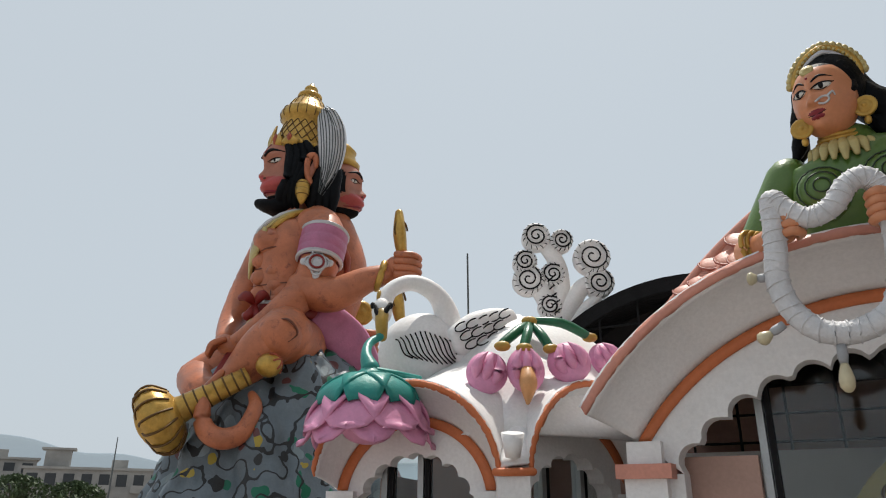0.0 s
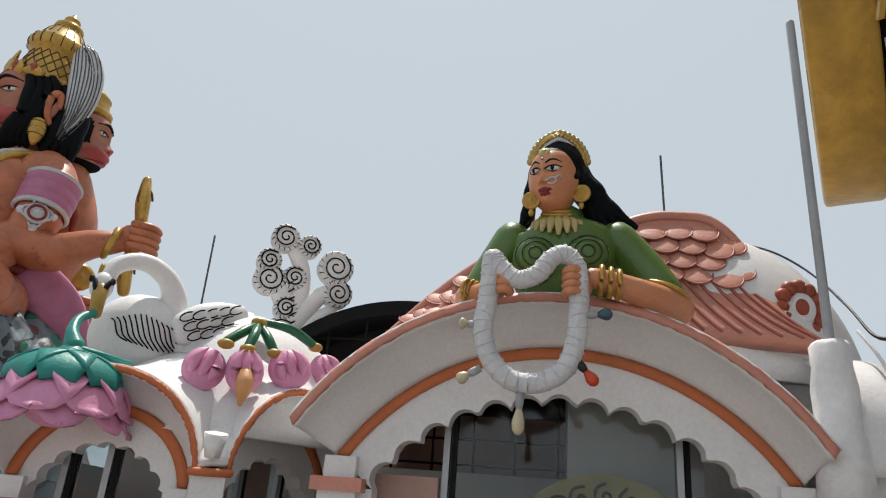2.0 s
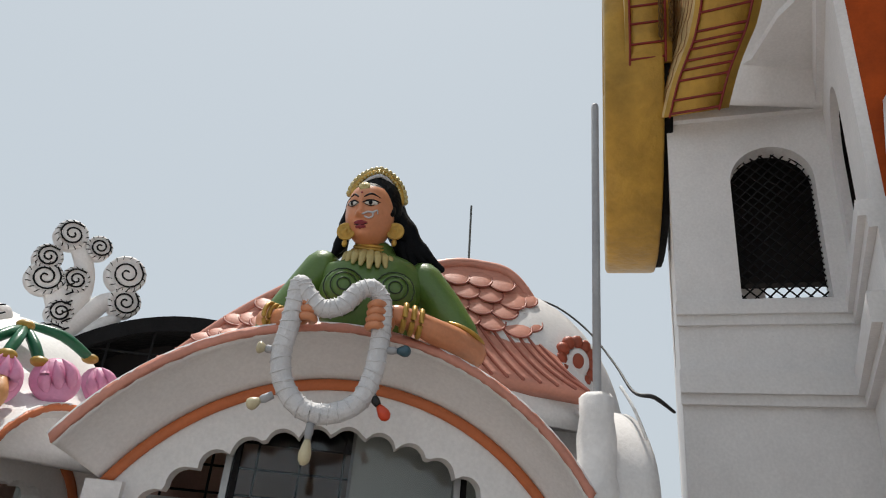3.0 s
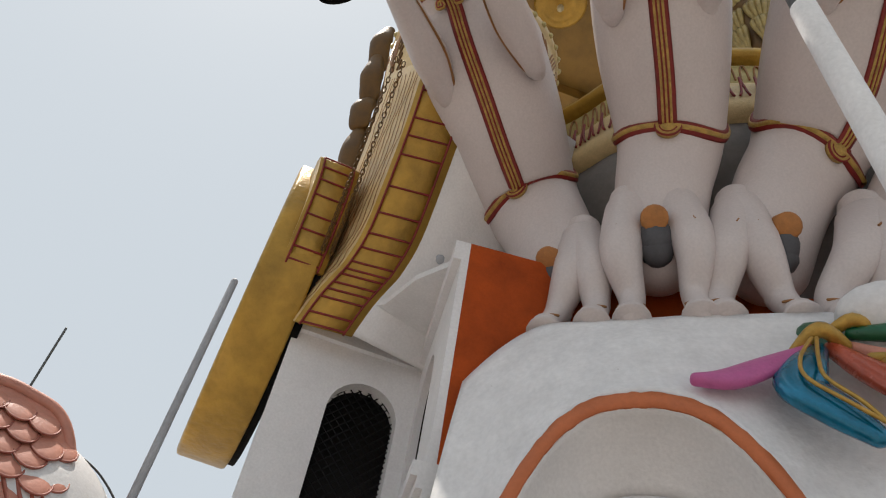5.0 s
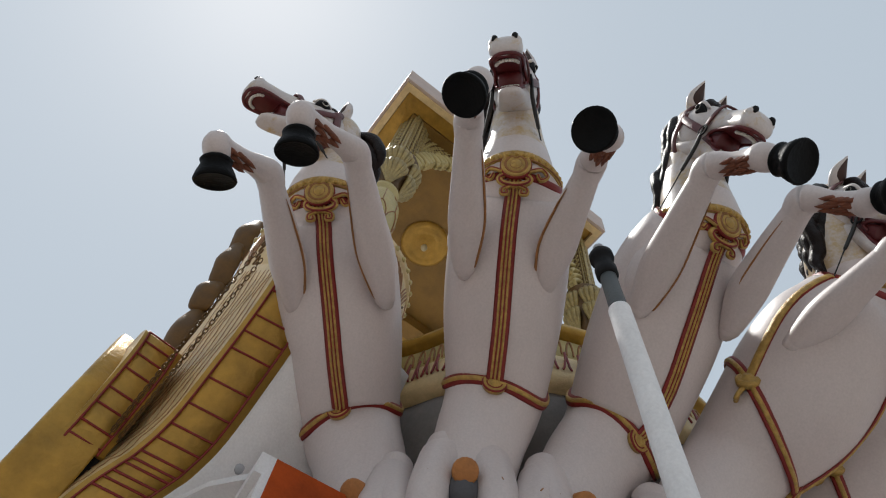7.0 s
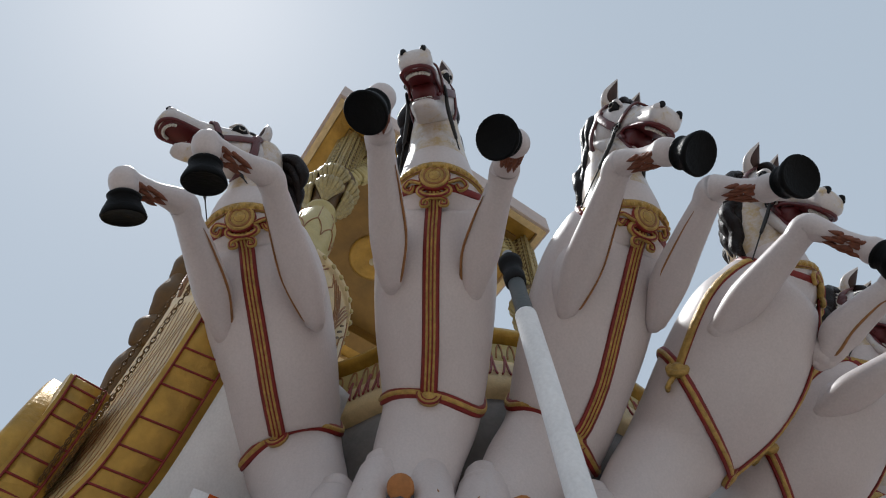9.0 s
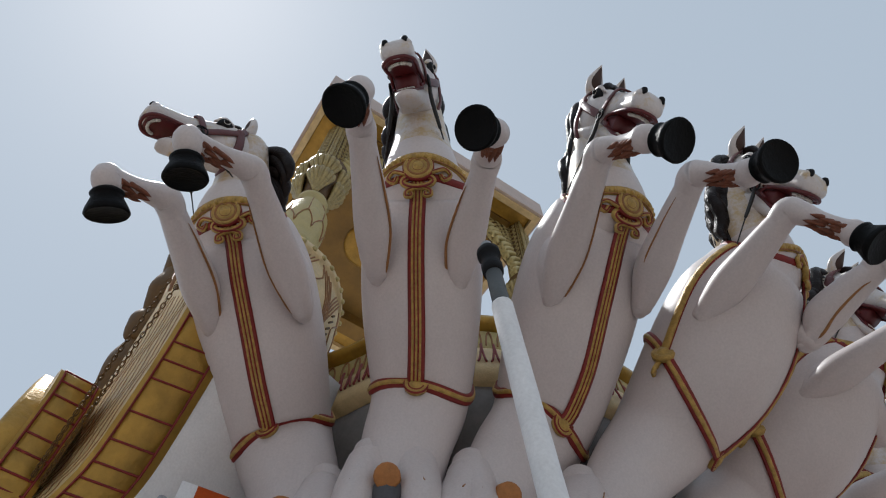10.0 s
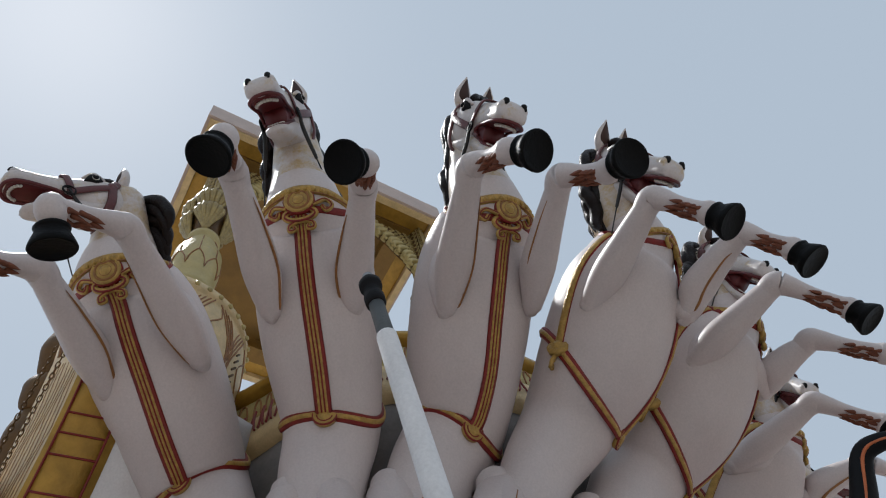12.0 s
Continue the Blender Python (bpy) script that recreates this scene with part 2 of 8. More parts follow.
class Sculpt:
    """Gathers shapes, each with its paint, into one mesh."""

    def __init__(self):
        self.bm, self.mats = bmesh.new(), []

    def slot(self, key):
        if key not in self.mats:
            self.mats.append(key)
        return self.mats.index(key)

    def skin(self, rings, mat, closed=False, smooth=True):
        """Faces between rings of vertices of equal number (a one-vertex ring is a tip)."""
        k = self.slot(mat)
        pairs = list(zip(rings, rings[1:])) + ([(rings[-1], rings[0])] if closed else [])
        for r, s in pairs:
            n = max(len(r), len(s))
            for i in range(n):
                j = (i + 1) % n
                if len(r) == 1:
                    f = (r[0], s[i], s[j])
                elif len(s) == 1:
                    f = (r[i], r[j], s[0])
                else:
                    f = (r[i], r[j], s[j], s[i])
                face = self.bm.faces.new(f)
                face.material_index, face.smooth = k, smooth
        return self

    def tube(self, pts, radii, mat, seg=12, sub=5, hint=(0, 0, 1), cap="round", closed=False, wave=0.0, waves=0):
        """A tube along a smooth curve. radii: one, or one a point, each a number or (side, normal)."""
        if not isinstance(radii, (list, tuple)):
            radii = [radii] * len(pts)
        rr = [(r, r) if not isinstance(r, (list, tuple)) else r for r in radii]
        if len(rr) != len(pts):
            rr = [rr[0]] * len(pts)
        if closed:
            n0 = len(pts)
            a = [np.array((*p, *r), float) for p, r in zip(pts, rr)]
            path = []
            for i in range(n0):
                p0, p1, p2, p3 = a[i - 1], a[i], a[(i + 1) % n0], a[(i + 2) % n0]
                for q in range(sub):
                    u = q / sub
                    path.append(0.5 * (2 * p1 + (p2 - p0) * u + (2 * p0 - 5 * p1 + 4 * p2 - p3) * u * u + (3 * p1 - p0 - 3 * p2 + p3) * u ** 3))
        else:
            path = spline([(*p, *r) for p, r in zip(pts, rr)], sub)
        n = len(path)
        h = V(hint).normalized()
        rings, last = [], None
        for i, q in enumerate(path):
            c = V(q[:3])
            nx, pv = path[(i + 1) % n] if closed or i < n - 1 else q, path[i - 1] if closed or i > 0 else q
            t = (V(nx[:3]) - V(pv[:3])).normalized()
            nor = h - t * h.dot(t)
            if last is not None and nor.length < 0.25:
                nor = last - t * last.dot(t)
            if nor.length < 1e-4:
                nor = t.orthogonal()
            nor.normalize()
            last = nor
            side = t.cross(nor)
            ra, rb = max(q[3], 0.001), max(q[4], 0.001)
            if waves:
                g = 1 + wave * math.sin(i * waves)
                ra, rb = ra * g, rb * g
            rings.append((c, t, side, nor, ra, rb))

        def ring(c, side, nor, ra, rb):
            return [self.bm.verts.new(c + side * (ra * math.cos(2 * math.pi * k / seg)) + nor * (rb * math.sin(2 * math.pi * k / seg))) for k in range(seg)]

        self.frames = rings
        vs = [ring(c, s, m, ra, rb) for c, t, s, m, ra, rb in rings]
        if not closed:
            for end in (0, -1):
                c, t, s, m, ra, rb = rings[end]
                sg = -1 if end == 0 else 1
                extra = []
                if cap == "round":
                    rad = min(ra, rb)
                    for f in (0.5, 0.8):
                        w = math.sqrt(1 - f * f)
                        extra.append(ring(c + t * (sg * f * rad), s, m, ra * w, rb * w))
                    extra.append([self.bm.verts.new(c + t * (sg * rad))])
                else:
                    extra.append(ring(c, s, m, ra * 0.97, rb * 0.97))
                    extra.append([self.bm.verts.new(c)])
                vs = extra[::-1] + vs if end == 0 else vs + extra
        return self.skin(vs, mat, closed)

    def ball(self, c, r, mat, turn=(0, 0, 0), seg=16, rings=10):
        r = r if isinstance(r, (list, tuple)) else (r, r, r)
        m = Matrix.Translation(c) @ Euler([radians(a) for a in turn]).to_matrix().to_4x4() @ Matrix.Diagonal((*r, 1))
        vs = [[self.bm.verts.new(m @ V((0, 0, -1)))]]
        for i in range(1, rings):
            a = math.pi * i / rings
            vs.append([self.bm.verts.new(m @ V((math.sin(a) * math.cos(2 * math.pi * k / seg), math.sin(a) * math.sin(2 * math.pi * k / seg), -math.cos(a)))) for k in range(seg)])
        vs.append([self.bm.verts.new(m @ V((0, 0, 1)))])
        return self.skin(vs, mat)

    def lathe(self, c, axis, profile, mat, seg=20):
        """profile: (distance along the axis, radius) turned about the axis through c."""
        q = V(axis).normalized().to_track_quat("Z", "Y")
        vs = []
        for d, r in profile:
            if r <= 0.0005:
                vs.append([self.bm.verts.new(V(c) + q @ V((0, 0, d)))])
            else:
                vs.append([self.bm.verts.new(V(c) + q @ V((r * math.cos(2 * math.pi * k / seg), r * math.sin(2 * math.pi * k / seg), d))) for k in range(seg)])
        return self.skin(vs, mat)

    def prism(self, poly, vec, mat, smooth=False):
        """A polygon pushed along a vector, closed at both ends."""
        a = [self.bm.verts.new(p) for p in poly]
        b = [self.bm.verts.new(V(p) + V(vec)) for p in poly]
        k = self.slot(mat)
        n = len(a)
        fs = [self.bm.faces.new(a[::-1]), self.bm.faces.new(b)]
        for i in range(n):
            f = self.bm.faces.new((a[i], a[(i + 1) % n], b[(i + 1) % n], b[i]))
            f.smooth = smooth
            fs.append(f)
        for f in fs:
            f.material_index = k
        return self

    def box(self, lo, hi, mat, m=None):
        m = m or Matrix()
        x0, y0, z0 = lo
        x1, y1, z1 = hi
        p = [m @ V(q) for q in ((x0, y0, z0), (x1, y0, z0), (x1, y1, z0), (x0, y1, z0))]
        return self.prism(p, (m.to_3x3() @ V((0, 0, z1 - z0))), mat)

    def sheet(self, fn, nu, nv, mat, thick=0.01, flip=False):
        """A closed shell over fn(u, v), u and v from 0 to 1."""
        top, bot = [], []
        for i in range(nu + 1):
            rt, rb = [], []
            for j in range(nv + 1):
                u, v = i / nu, j / nv
                p = V(fn(u, v))
                du = V(fn(min(u + 0.01, 1), v)) - V(fn(max(u - 0.01, 0), v))
                dv = V(fn(u, min(v + 0.01, 1))) - V(fn(u, max(v - 0.01, 0)))
                nn = du.cross(dv)
                nn = nn.normalized() if nn.length > 1e-9 else V((0, 0, 1))
                rt.append(self.bm.verts.new(p + nn * (thick / 2)))
                rb.append(self.bm.verts.new(p - nn * (thick / 2)))
            top.append(rt)
            bot.append(rb)
        k = self.slot(mat)

        def f(*v):
            face = self.bm.faces.new(v)
            face.material_index, face.smooth = k, True

        for i in range(nu):
            for j in range(nv):
                f(top[i][j], top[i + 1][j], top[i + 1][j + 1], top[i][j + 1])
                f(bot[i][j + 1], bot[i + 1][j + 1], bot[i + 1][j], bot[i][j])
        for i in range(nu):
            f(top[i + 1][0], top[i][0], bot[i][0], bot[i + 1][0])
            f(top[i][nv], top[i + 1][nv], bot[i + 1][nv], bot[i][nv])
        for j in range(nv):
            f(top[0][j], top[0][j + 1], bot[0][j + 1], bot[0][j])
            f(top[nu][j + 1], top[nu][j], bot[nu][j], bot[nu][j + 1])
        return self

    def done(self, name, parent=None, label="", m=None):
        bmesh.ops.recalc_face_normals(self.bm, faces=self.bm.faces)
        me = bpy.data.meshes.new(name)
        self.bm.to_mesh(me)
        self.bm.free()
        for key in self.mats:
            me.materials.append(MAT[key])
        ob = new(name, me)
        if m is not None:
            ob.matrix_basis = m
        if parent is not None:
            ob.parent = parent
        if label:
            ob["label"] = label
        return ob


def thing(name, label, category, m=None, group="", kind=""):
    """An Empty that carries the parts of a thing."""
    ob = new(name)
    ob.matrix_basis = m or Matrix()
    return tagged(ob, label, category, group, kind)


def arc(w, zs, zt, n=40, p=0):
    """Points (x, z) of an arch of half-width w from the springing zs to the crown zt: circular, or steeper with a power p."""
    if p:
        return [(w * (2 * i / n - 1), zs + (zt - zs) * (1 - abs(2 * i / n - 1) ** p)) for i in range(n + 1)]
    h = zt - zs
    r = (w * w + h * h) / (2 * h)
    e = math.atan2(w, r - h)
    return [(r * math.sin(-e + 2 * e * i / n), zt - r + r * math.cos(-e + 2 * e * i / n)) for i in range(n + 1)]

# ---- ground, distance ----
s = Sculpt()
s.prism([(-1500, -1500, -0.3), (1500, -1500, -0.3), (1500, 1500, -0.3), (-1500, 1500, -0.3)], (0, 0, 0.3), "paving")
tagged(s.done("ground"), "pale stone paved temple courtyard running out to the plain", "ground", kind="structure")

s = Sculpt()


def ridge(u, v):
    a = radians(-75 + 75 * u)
    h = 84 + 60 * noise.noise((u * 4.0, 0.3, 0)) + 22 * noise.noise((u * 15, 1.3, 0))
    d = 1480 + 250 * (1 - v)
    return (math.sin(a) * d, math.cos(a) * d, (h + 18) * math.sin(v * math.pi / 2) - 2)


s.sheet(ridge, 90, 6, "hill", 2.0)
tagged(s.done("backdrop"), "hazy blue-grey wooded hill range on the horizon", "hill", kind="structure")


def far_block(x, y, az, w, d, h, storeys, bays):
    """An unfinished concrete block of flats with open bays."""
    b = thing("apartment_building", "distant grey unpainted concrete block of flats with open balconies", "building", pose(x, y, 0, 0, 0, -az), group="distant flats")
    s = Sculpt()
    s.box((-w / 2, 0, 0), (w / 2, d, h), "concrete")
    s.done("wall", b)
    s = Sculpt()
    s.box((-w / 2 - 0.4, -0.4, h), (w / 2 + 0.4, d + 0.4, h + 0.35), "concrete")
    s.box((-w * 0.38, 1.5, h + 0.35), (-w * 0.20, 4.5, h + 2.8), "concrete")
    s.box((-w * 0.41, 1.2, h + 2.8), (-w * 0.17, 4.8, h + 3.1), "concrete")
    s.box((w * 0.1, 2, h + 0.35), (w * 0.22, 4.5, h + 1.6), "concrete")
    s.done("roof", b)
    fh = h / storeys
    for i in range(storeys):
        for j in range(bays):
            cx = -w / 2 + w * (j + 0.5) / bays
            s = Sculpt()
            s.box((cx - w / bays * 0.30, -0.06, i * fh + fh * 0.3), (cx + w / bays * 0.30, 0.1, i * fh + fh * 0.82), "window_dark")
            p = s.done("window", b)
            if j % 2 == 0:
                s = Sculpt()
                s.box((cx - w / bays * 0.42, -1.1, i * fh + fh * 0.02), (cx + w / bays * 0.42, -0.001, i * fh + fh * 0.10), "concrete")
                s.box((cx - w / bays * 0.42, -1.1, i * fh + fh * 0.10), (cx + w / bays * 0.42, -0.98, i * fh + fh * 0.36), "concrete")
                s.done("balcony", b)
    return b


far_block(-72, 112, -32, 15, 10, 8.4, 3, 6)
far_block(-52, 108, -25, 19, 9, 6.6, 2, 8)
far_block(-33, 120, -15, 16, 9, 6.4, 2, 6)

mast = Sculpt()
mast.tube([(-46, 100, 0), (-46, 100, 6), (-46, 100, 10.6)], [0.14, 0.11, 0.06], "pipe_grey", 8)
tagged(mast.done("antenna_mast"), "thin grey steel mast beside the distant flats", "mast")


def tree(x, y, h, r, seed):
    rnd = random.Random(seed)
    t = thing("tree", "dark green leafy tree in front of distant flats", "tree", pose(x, y, 0))
    s = Sculpt()
    s.tube([(0, 0, 0), (0.1, 0, h * 0.3), (0, 0.1, h * 0.6)], [0.22, 0.16, 0.08], "bark", 8)
    for k in range(5):
        a = k * 1.26
        s.tube([(0.05, 0, h * 0.35), (math.cos(a) * r * 0.4, math.sin(a) * r * 0.4, h * 0.6), (math.cos(a) * r * 0.7, math.sin(a) * r * 0.7, h * 0.8)], [0.09, 0.06, 0.03], "bark", 6, 3)
    s.done("trunk", t)
    s = Sculpt()
    k0 = s.slot("foliage")
    for k in range(1500):
        a, b, q = rnd.uniform(0, 6.28), rnd.uniform(-0.9, 1.57), rnd.uniform(0.45, 1.0) ** 0.5
        wob = 1 + 0.3 * math.sin(3 * a + 2 * b)
        c = V((math.cos(a) * math.cos(b) * r * q * wob, math.sin(a) * math.cos(b) * r * q * wob, h * 0.68 + math.sin(b) * h * 0.34 * q))
        e = Euler((rnd.uniform(0, 6.28), rnd.uniform(0, 6.28), 0)).to_matrix()
        z = rnd.uniform(0.12, 0.3)
        f = s.bm.faces.new([s.bm.verts.new(c + e @ V(p)) for p in ((-z, 0, 0), (0, -z * 0.5, 0.03), (z, 0, 0), (0, z * 0.5, 0.03))])
        f.material_index = k0
    s.done("crown", t)


tree(-39, 66, 4.1, 2.6, 3)
tree(-35.5, 70, 3.7, 2.2, 4)

# ---- arched bays ----


def scallop(w, zs, zt, lobes, deep, n, p=0):
    """The cusped edge of an opening: an arch bitten outwards by round lobes."""
    out = []
    a = arc(w, zs, zt, n, p)
    h = zt - zs
    r = (w * w + h * h) / (2 * h)
    for i, (x, z) in enumerate(a):
        d = V((x, z - (zt - r))).normalized()
        q = abs(math.sin(math.pi * lobes * i / n)) ** 0.55 * deep
        out.append((x + d.x * q, z + d.y * q))
    return out


def hood_arch(label, m, w, zs, zt, wi, zsi, zti, back, lobes, wo, zso, zto, rim="salmon", shell=None, roof=True, rimh=0.035, band="orange", shift=0.0, p=0):
    """A bay under a curved hood: painted rim, hollow soffit, painted band, cusped wall, piers. x runs along the bay, y inwards."""
    bay = thing("arched_bay", label, "arch", m, group="arched bays")
    n = 96
    outer, inner = arc(w, zs, zt, n, p), arc(wi, zsi, zti, n, p)
    rise = zt - zs
    up = [(x * (1 + rimh / w * 0.6), z + rimh) for x, z in outer]
    s = Sculpt()

    def rimf(u, v):
        i = min(int(u * n), n - 1)
        f = u * n - i
        a, b = outer[i], outer[i + 1]
        c, d = up[i], up[i + 1]
        p, q = (a[0] + (b[0] - a[0]) * f, a[1] + (b[1] - a[1]) * f), (c[0] + (d[0] - c[0]) * f, c[1] + (d[1] - c[1]) * f)
        wob = 0.0012 * noise.noise((u * 40, 0, zt)) if 0 < v < 1 else 0
        return (p[0] + (q[0] - p[0]) * v, wob, p[1] + (q[1] - p[1]) * v)

    s.sheet(rimf, n, 2, rim, 0.014)
    s.done("rim", bay, "worn painted rim with flaking edge")
    s = Sculpt()
    wob = lambda i, k: 0.006 * noise.noise((i * 0.2, k, zt))

    def soffit(u, v):
        i = min(int(u * n), n - 1)
        f = u * n - i
        a, b = [(o[i][0] + (o[i + 1][0] - o[i][0]) * f, o[i][1] + (o[i + 1][1] - o[i][1]) * f) for o in (outer, inner)]
        c = v ** 1.7
        return (a[0] + (b[0] - a[0] + shift) * c, 0.004 + back * v, a[1] + (b[1] - a[1]) * c)

    s.sheet(soffit, n, 8, "white", 0.012)
    s.done("soffit", bay)
    if roof:
        s = Sculpt()

        def top(u, v):
            i = min(int(u * n), n - 1)
            f = u * n - i
            a = (up[i][0] + (up[i + 1][0] - up[i][0]) * f, up[i][1] + (up[i + 1][1] - up[i][1]) * f)
            g = 1 - 0.10 * v
            return (a[0] * g, 0.004 + 2.1 * v, a[1] - 0.006 + 0.06 * v * rise)

        s.sheet(top, n, 5, "white_old", 0.03)
        s.done("roof", bay, "flaking white roof shell")
    s = Sculpt()
    b0, b1 = arc(wi * 1.0, zsi, zti, n, p), arc(wi - 0.055, zsi, zti - 0.05, n, p)

    def bandf(u, v):
        i = min(int(u * n), n - 1)
        f = u * n - i
        a, b = [(o[i][0] + (o[i + 1][0] - o[i][0]) * f, o[i][1] + (o[i + 1][1] - o[i][1]) * f) for o in (b0, b1)]
        return (a[0] + (b[0] - a[0]) * v + shift, back - 0.006, a[1] + (b[1] - a[1]) * v)

    s.sheet(bandf, n, 2, band, 0.016)
    s.done("band", bay, "orange painted moulding")
    s = Sculpt()
    cus = scallop(wo, zso, zto, lobes, 0.055 * min(wi, 1.0) + 0.008, n, p)
    k = s.slot("white")
    rows = []
    for y in (back, back + 0.11):
        rows.append(([s.bm.verts.new((x + shift, y, z)) for x, z in inner], [s.bm.verts.new((x + shift, y, z)) for x, z in cus]))
    for i in range(n):
        for (o0, c0), flip in ((rows[0], 0), (rows[1], 1)):
            s.bm.faces.new((o0[i], o0[i + 1], c0[i + 1], c0[i])).material_index = k
        f = s.bm.faces.new((rows[0][1][i], rows[0][1][i + 1], rows[1][1][i + 1], rows[1][1][i]))
        f.material_index = k
    low = 1.0
    for sg in (-1, 1):
        xa, xb = sorted((sg * wo + shift, sg * wi + shift))
        s.box((xa, back, low), (xb, back + 0.11, min(zso, zsi)), "white")
    s.done("wall", bay)
    for sg in (-1, 1):
        s = Sculpt()
        x0 = sg * (wi - 0.03) + shift
        s.box((x0 - 0.09, back - 0.06, 0), (x0 + 0.09, back + 0.12, zsi - 0.16), "white")
        s.done("pier", bay)
        s = Sculpt()
        s.box((x0 - 0.075, back - 0.05, zsi - 0.10), (x0 + 0.075, back + 0.11, zsi - 0.005), "white")
        s.box((x0 - 0.12, back - 0.09, zsi - 0.16), (x0 + 0.12, back + 0.13, zsi - 0.10), "salmon")
        s.done("capital", bay, "pier cap with salmon band")
    return bay


LADY = pose(1.604, 2.459, 0, 0, 0, -30.5)
hood_arch("wide white arched hood with flaking salmon rim and orange band", LADY, 1.115, 1.955, 2.565, 1.02, 1.86, 2.41, 0.26, 13, 0.84, 1.72, 2.135, shift=0.05)
hood_arch("small white scalloped arch with orange rim beneath the lotus", pose(-0.165, 3.475, 0, 0, 0, -15.7), 0.462, 1.72, 2.15, 0.42, 1.66, 2.02, 0.2, 9, 0.30, 1.55, 1.81, rim="orange", rimh=0.028, roof=False)
hood_arch("small white scalloped arch with orange rim beside the lotus arch", pose(0.83, 3.66, 0, 0, 0, 38), 0.49, 1.74, 2.18, 0.46, 1.66, 2.06, 0.2, 9, 0.31, 1.50, 1.82, rim="orange", rimh=0.028, roof=False)


# ---- glazing behind the bays ----
def glazing(m, x0, x1, y, z1, mull):
    g = thing("window_1", "dark tinted glass in an aluminium frame inside the arch", "window", m, kind="structure")
    for k, x in enumerate(mull):
        s = Sculpt()
        s.box((x - 0.035, y - 0.02, 0), (x - 0.004, y + 0.05, z1), "aluminium")
        s.box((x + 0.004, y - 0.012, 0), (x + 0.028, y + 0.05, z1), "iron")
        s.done("frame", g, "aluminium upright")
    s = Sculpt()
    s.box((x0, y - 0.018, 1.0), (x1, y + 0.04, 1.05), "aluminium")
    s.done("rail", g)
    edges = [x0, *mull, x1]
    for a, b in zip(edges, edges[1:]):
        s = Sculpt()
        s.box((a + 0.03, y + 0.01, 0), (b - 0.03, y + 0.018, z1), "glass")
        p = s.done("pane", g)
        p.visible_shadow = False
    return g


glazing(LADY, -0.47, 0.75, 0.5, 2.45, (-0.47, 0.63))
glazing(pose(-0.165, 3.475, 0, 0, 0, -15.7), -0.42, 0.42, 0.36, 2.1, (-0.2, 0.0, 0.3))
glazing(pose(0.83, 3.66, 0, 0, 0, 38), -0.45, 0.45, 0.36, 2.1, (-0.05, 0.25))

# inner rooms
for nm, m, x0, x1, d in (("wall_1", LADY, -1.3, 1.35, 1.9), ("wall_2", pose(0.3, 3.62, 0, 0, 0, -10), -0.65, 0.55, 1.2)):
    s = Sculpt()
    s.box((x0, d, 0), (x1, d + 0.12, 2.3), "inner_pink", m)
    if nm == "wall_2":
        s.box((x0 - 0.1, 0.55, 0), (x0, d + 0.12, 1.75), "inner_pink", m)
    s.box((x1, 0.55, 0), (x1 + 0.1, d + 0.12, 1.75), "inner_pink", m)
    tagged(s.done(nm), "plain pink plastered inner room wall", "wall", kind="structure")
s = Sculpt()
for sg in (-1, 1):
    xa, xb = (-0.93, -0.515) if sg < 0 else (0.68, 1.03)
    s.box((xa, 0.44, 0), (xb, 0.50, 1.80), "inner_pink", LADY)
tagged(s.done("wall_3"), "pink plastered side panels beside the glass", "wall", kind="structure")

# carved golden arch inside the glass
s = Sculpt()
m = LADY
a = arc(0.52, 1.2, 1.885, 40)
poly = [m @ V((x + 0.28, 0.66, z)) for x, z in a]
s.prism([m @ V((-0.24, 0.66, 0.6)), *poly, m @ V((0.80, 0.66, 0.6))], m.to_3x3() @ V((0, 0.06, 0)), "gold_pale")
panel = thing("carved_panel", "dark golden carved arch panel with scrolls behind the glass", "panel")
s.done("board", panel)
for k in range(9):
    an = radians(20 + 17.5 * k)
    cx, cz = 0.28 - 0.40 * math.cos(an), 1.40 + 0.38 * math.sin(an)
    s = Sculpt()
    s.tube([m @ V((cx + 0.06 * (1 - q / 12) * math.cos(q * 0.75 + an), 0.648, cz + 0.06 * (1 - q / 12) * math.sin(q * 0.75 + an))) for q in range(11)], 0.009, "gold_dark", 6, 2)
    s.done("scroll", panel)

# dome over the small arches
dome = thing("dome", "smooth white plaster dome above the small arches", "dome", kind="structure")
s = Sculpt()


def domef(u, v):
    a = -math.pi * 0.98 + 2 * math.pi * 0.98 * u
    p = (v ** 0.9) * math.pi / 2
    flare = 0.16 * max(0.0, 1 - v * 3.2) ** 1.5
    lob = 1 + 0.05 * math.cos(4 * a + 1.2) * (1 - v)
    return (0.52 + (0.70 * math.cos(p) + flare) * lob * math.cos(a), 4.40 + (0.70 * math.cos(p) + flare) * lob * math.sin(a), 1.92 + 0.80 * math.sin(p))


s.sheet(domef, 56, 18, "white", 0.03)
s.done("shell", dome)
# the white web that fills the valley between the two arches
s = Sculpt()
ma, mb = pose(-0.165, 3.475, 0, 0, 0, -15.7), pose(0.83, 3.66, 0, 0, 0, 38)
ea = [ma @ V((x, 0.006, z + 0.03)) for x, z in arc(0.47, 1.72, 2.15, 40)]
eb = [mb @ V((x, 0.006, z + 0.03)) for x, z in arc(0.50, 1.74, 2.18, 40)]
line = ea[6:] + [V((0.355, 3.335, 1.77))] + eb[:30]
wn_ = len(line) - 1


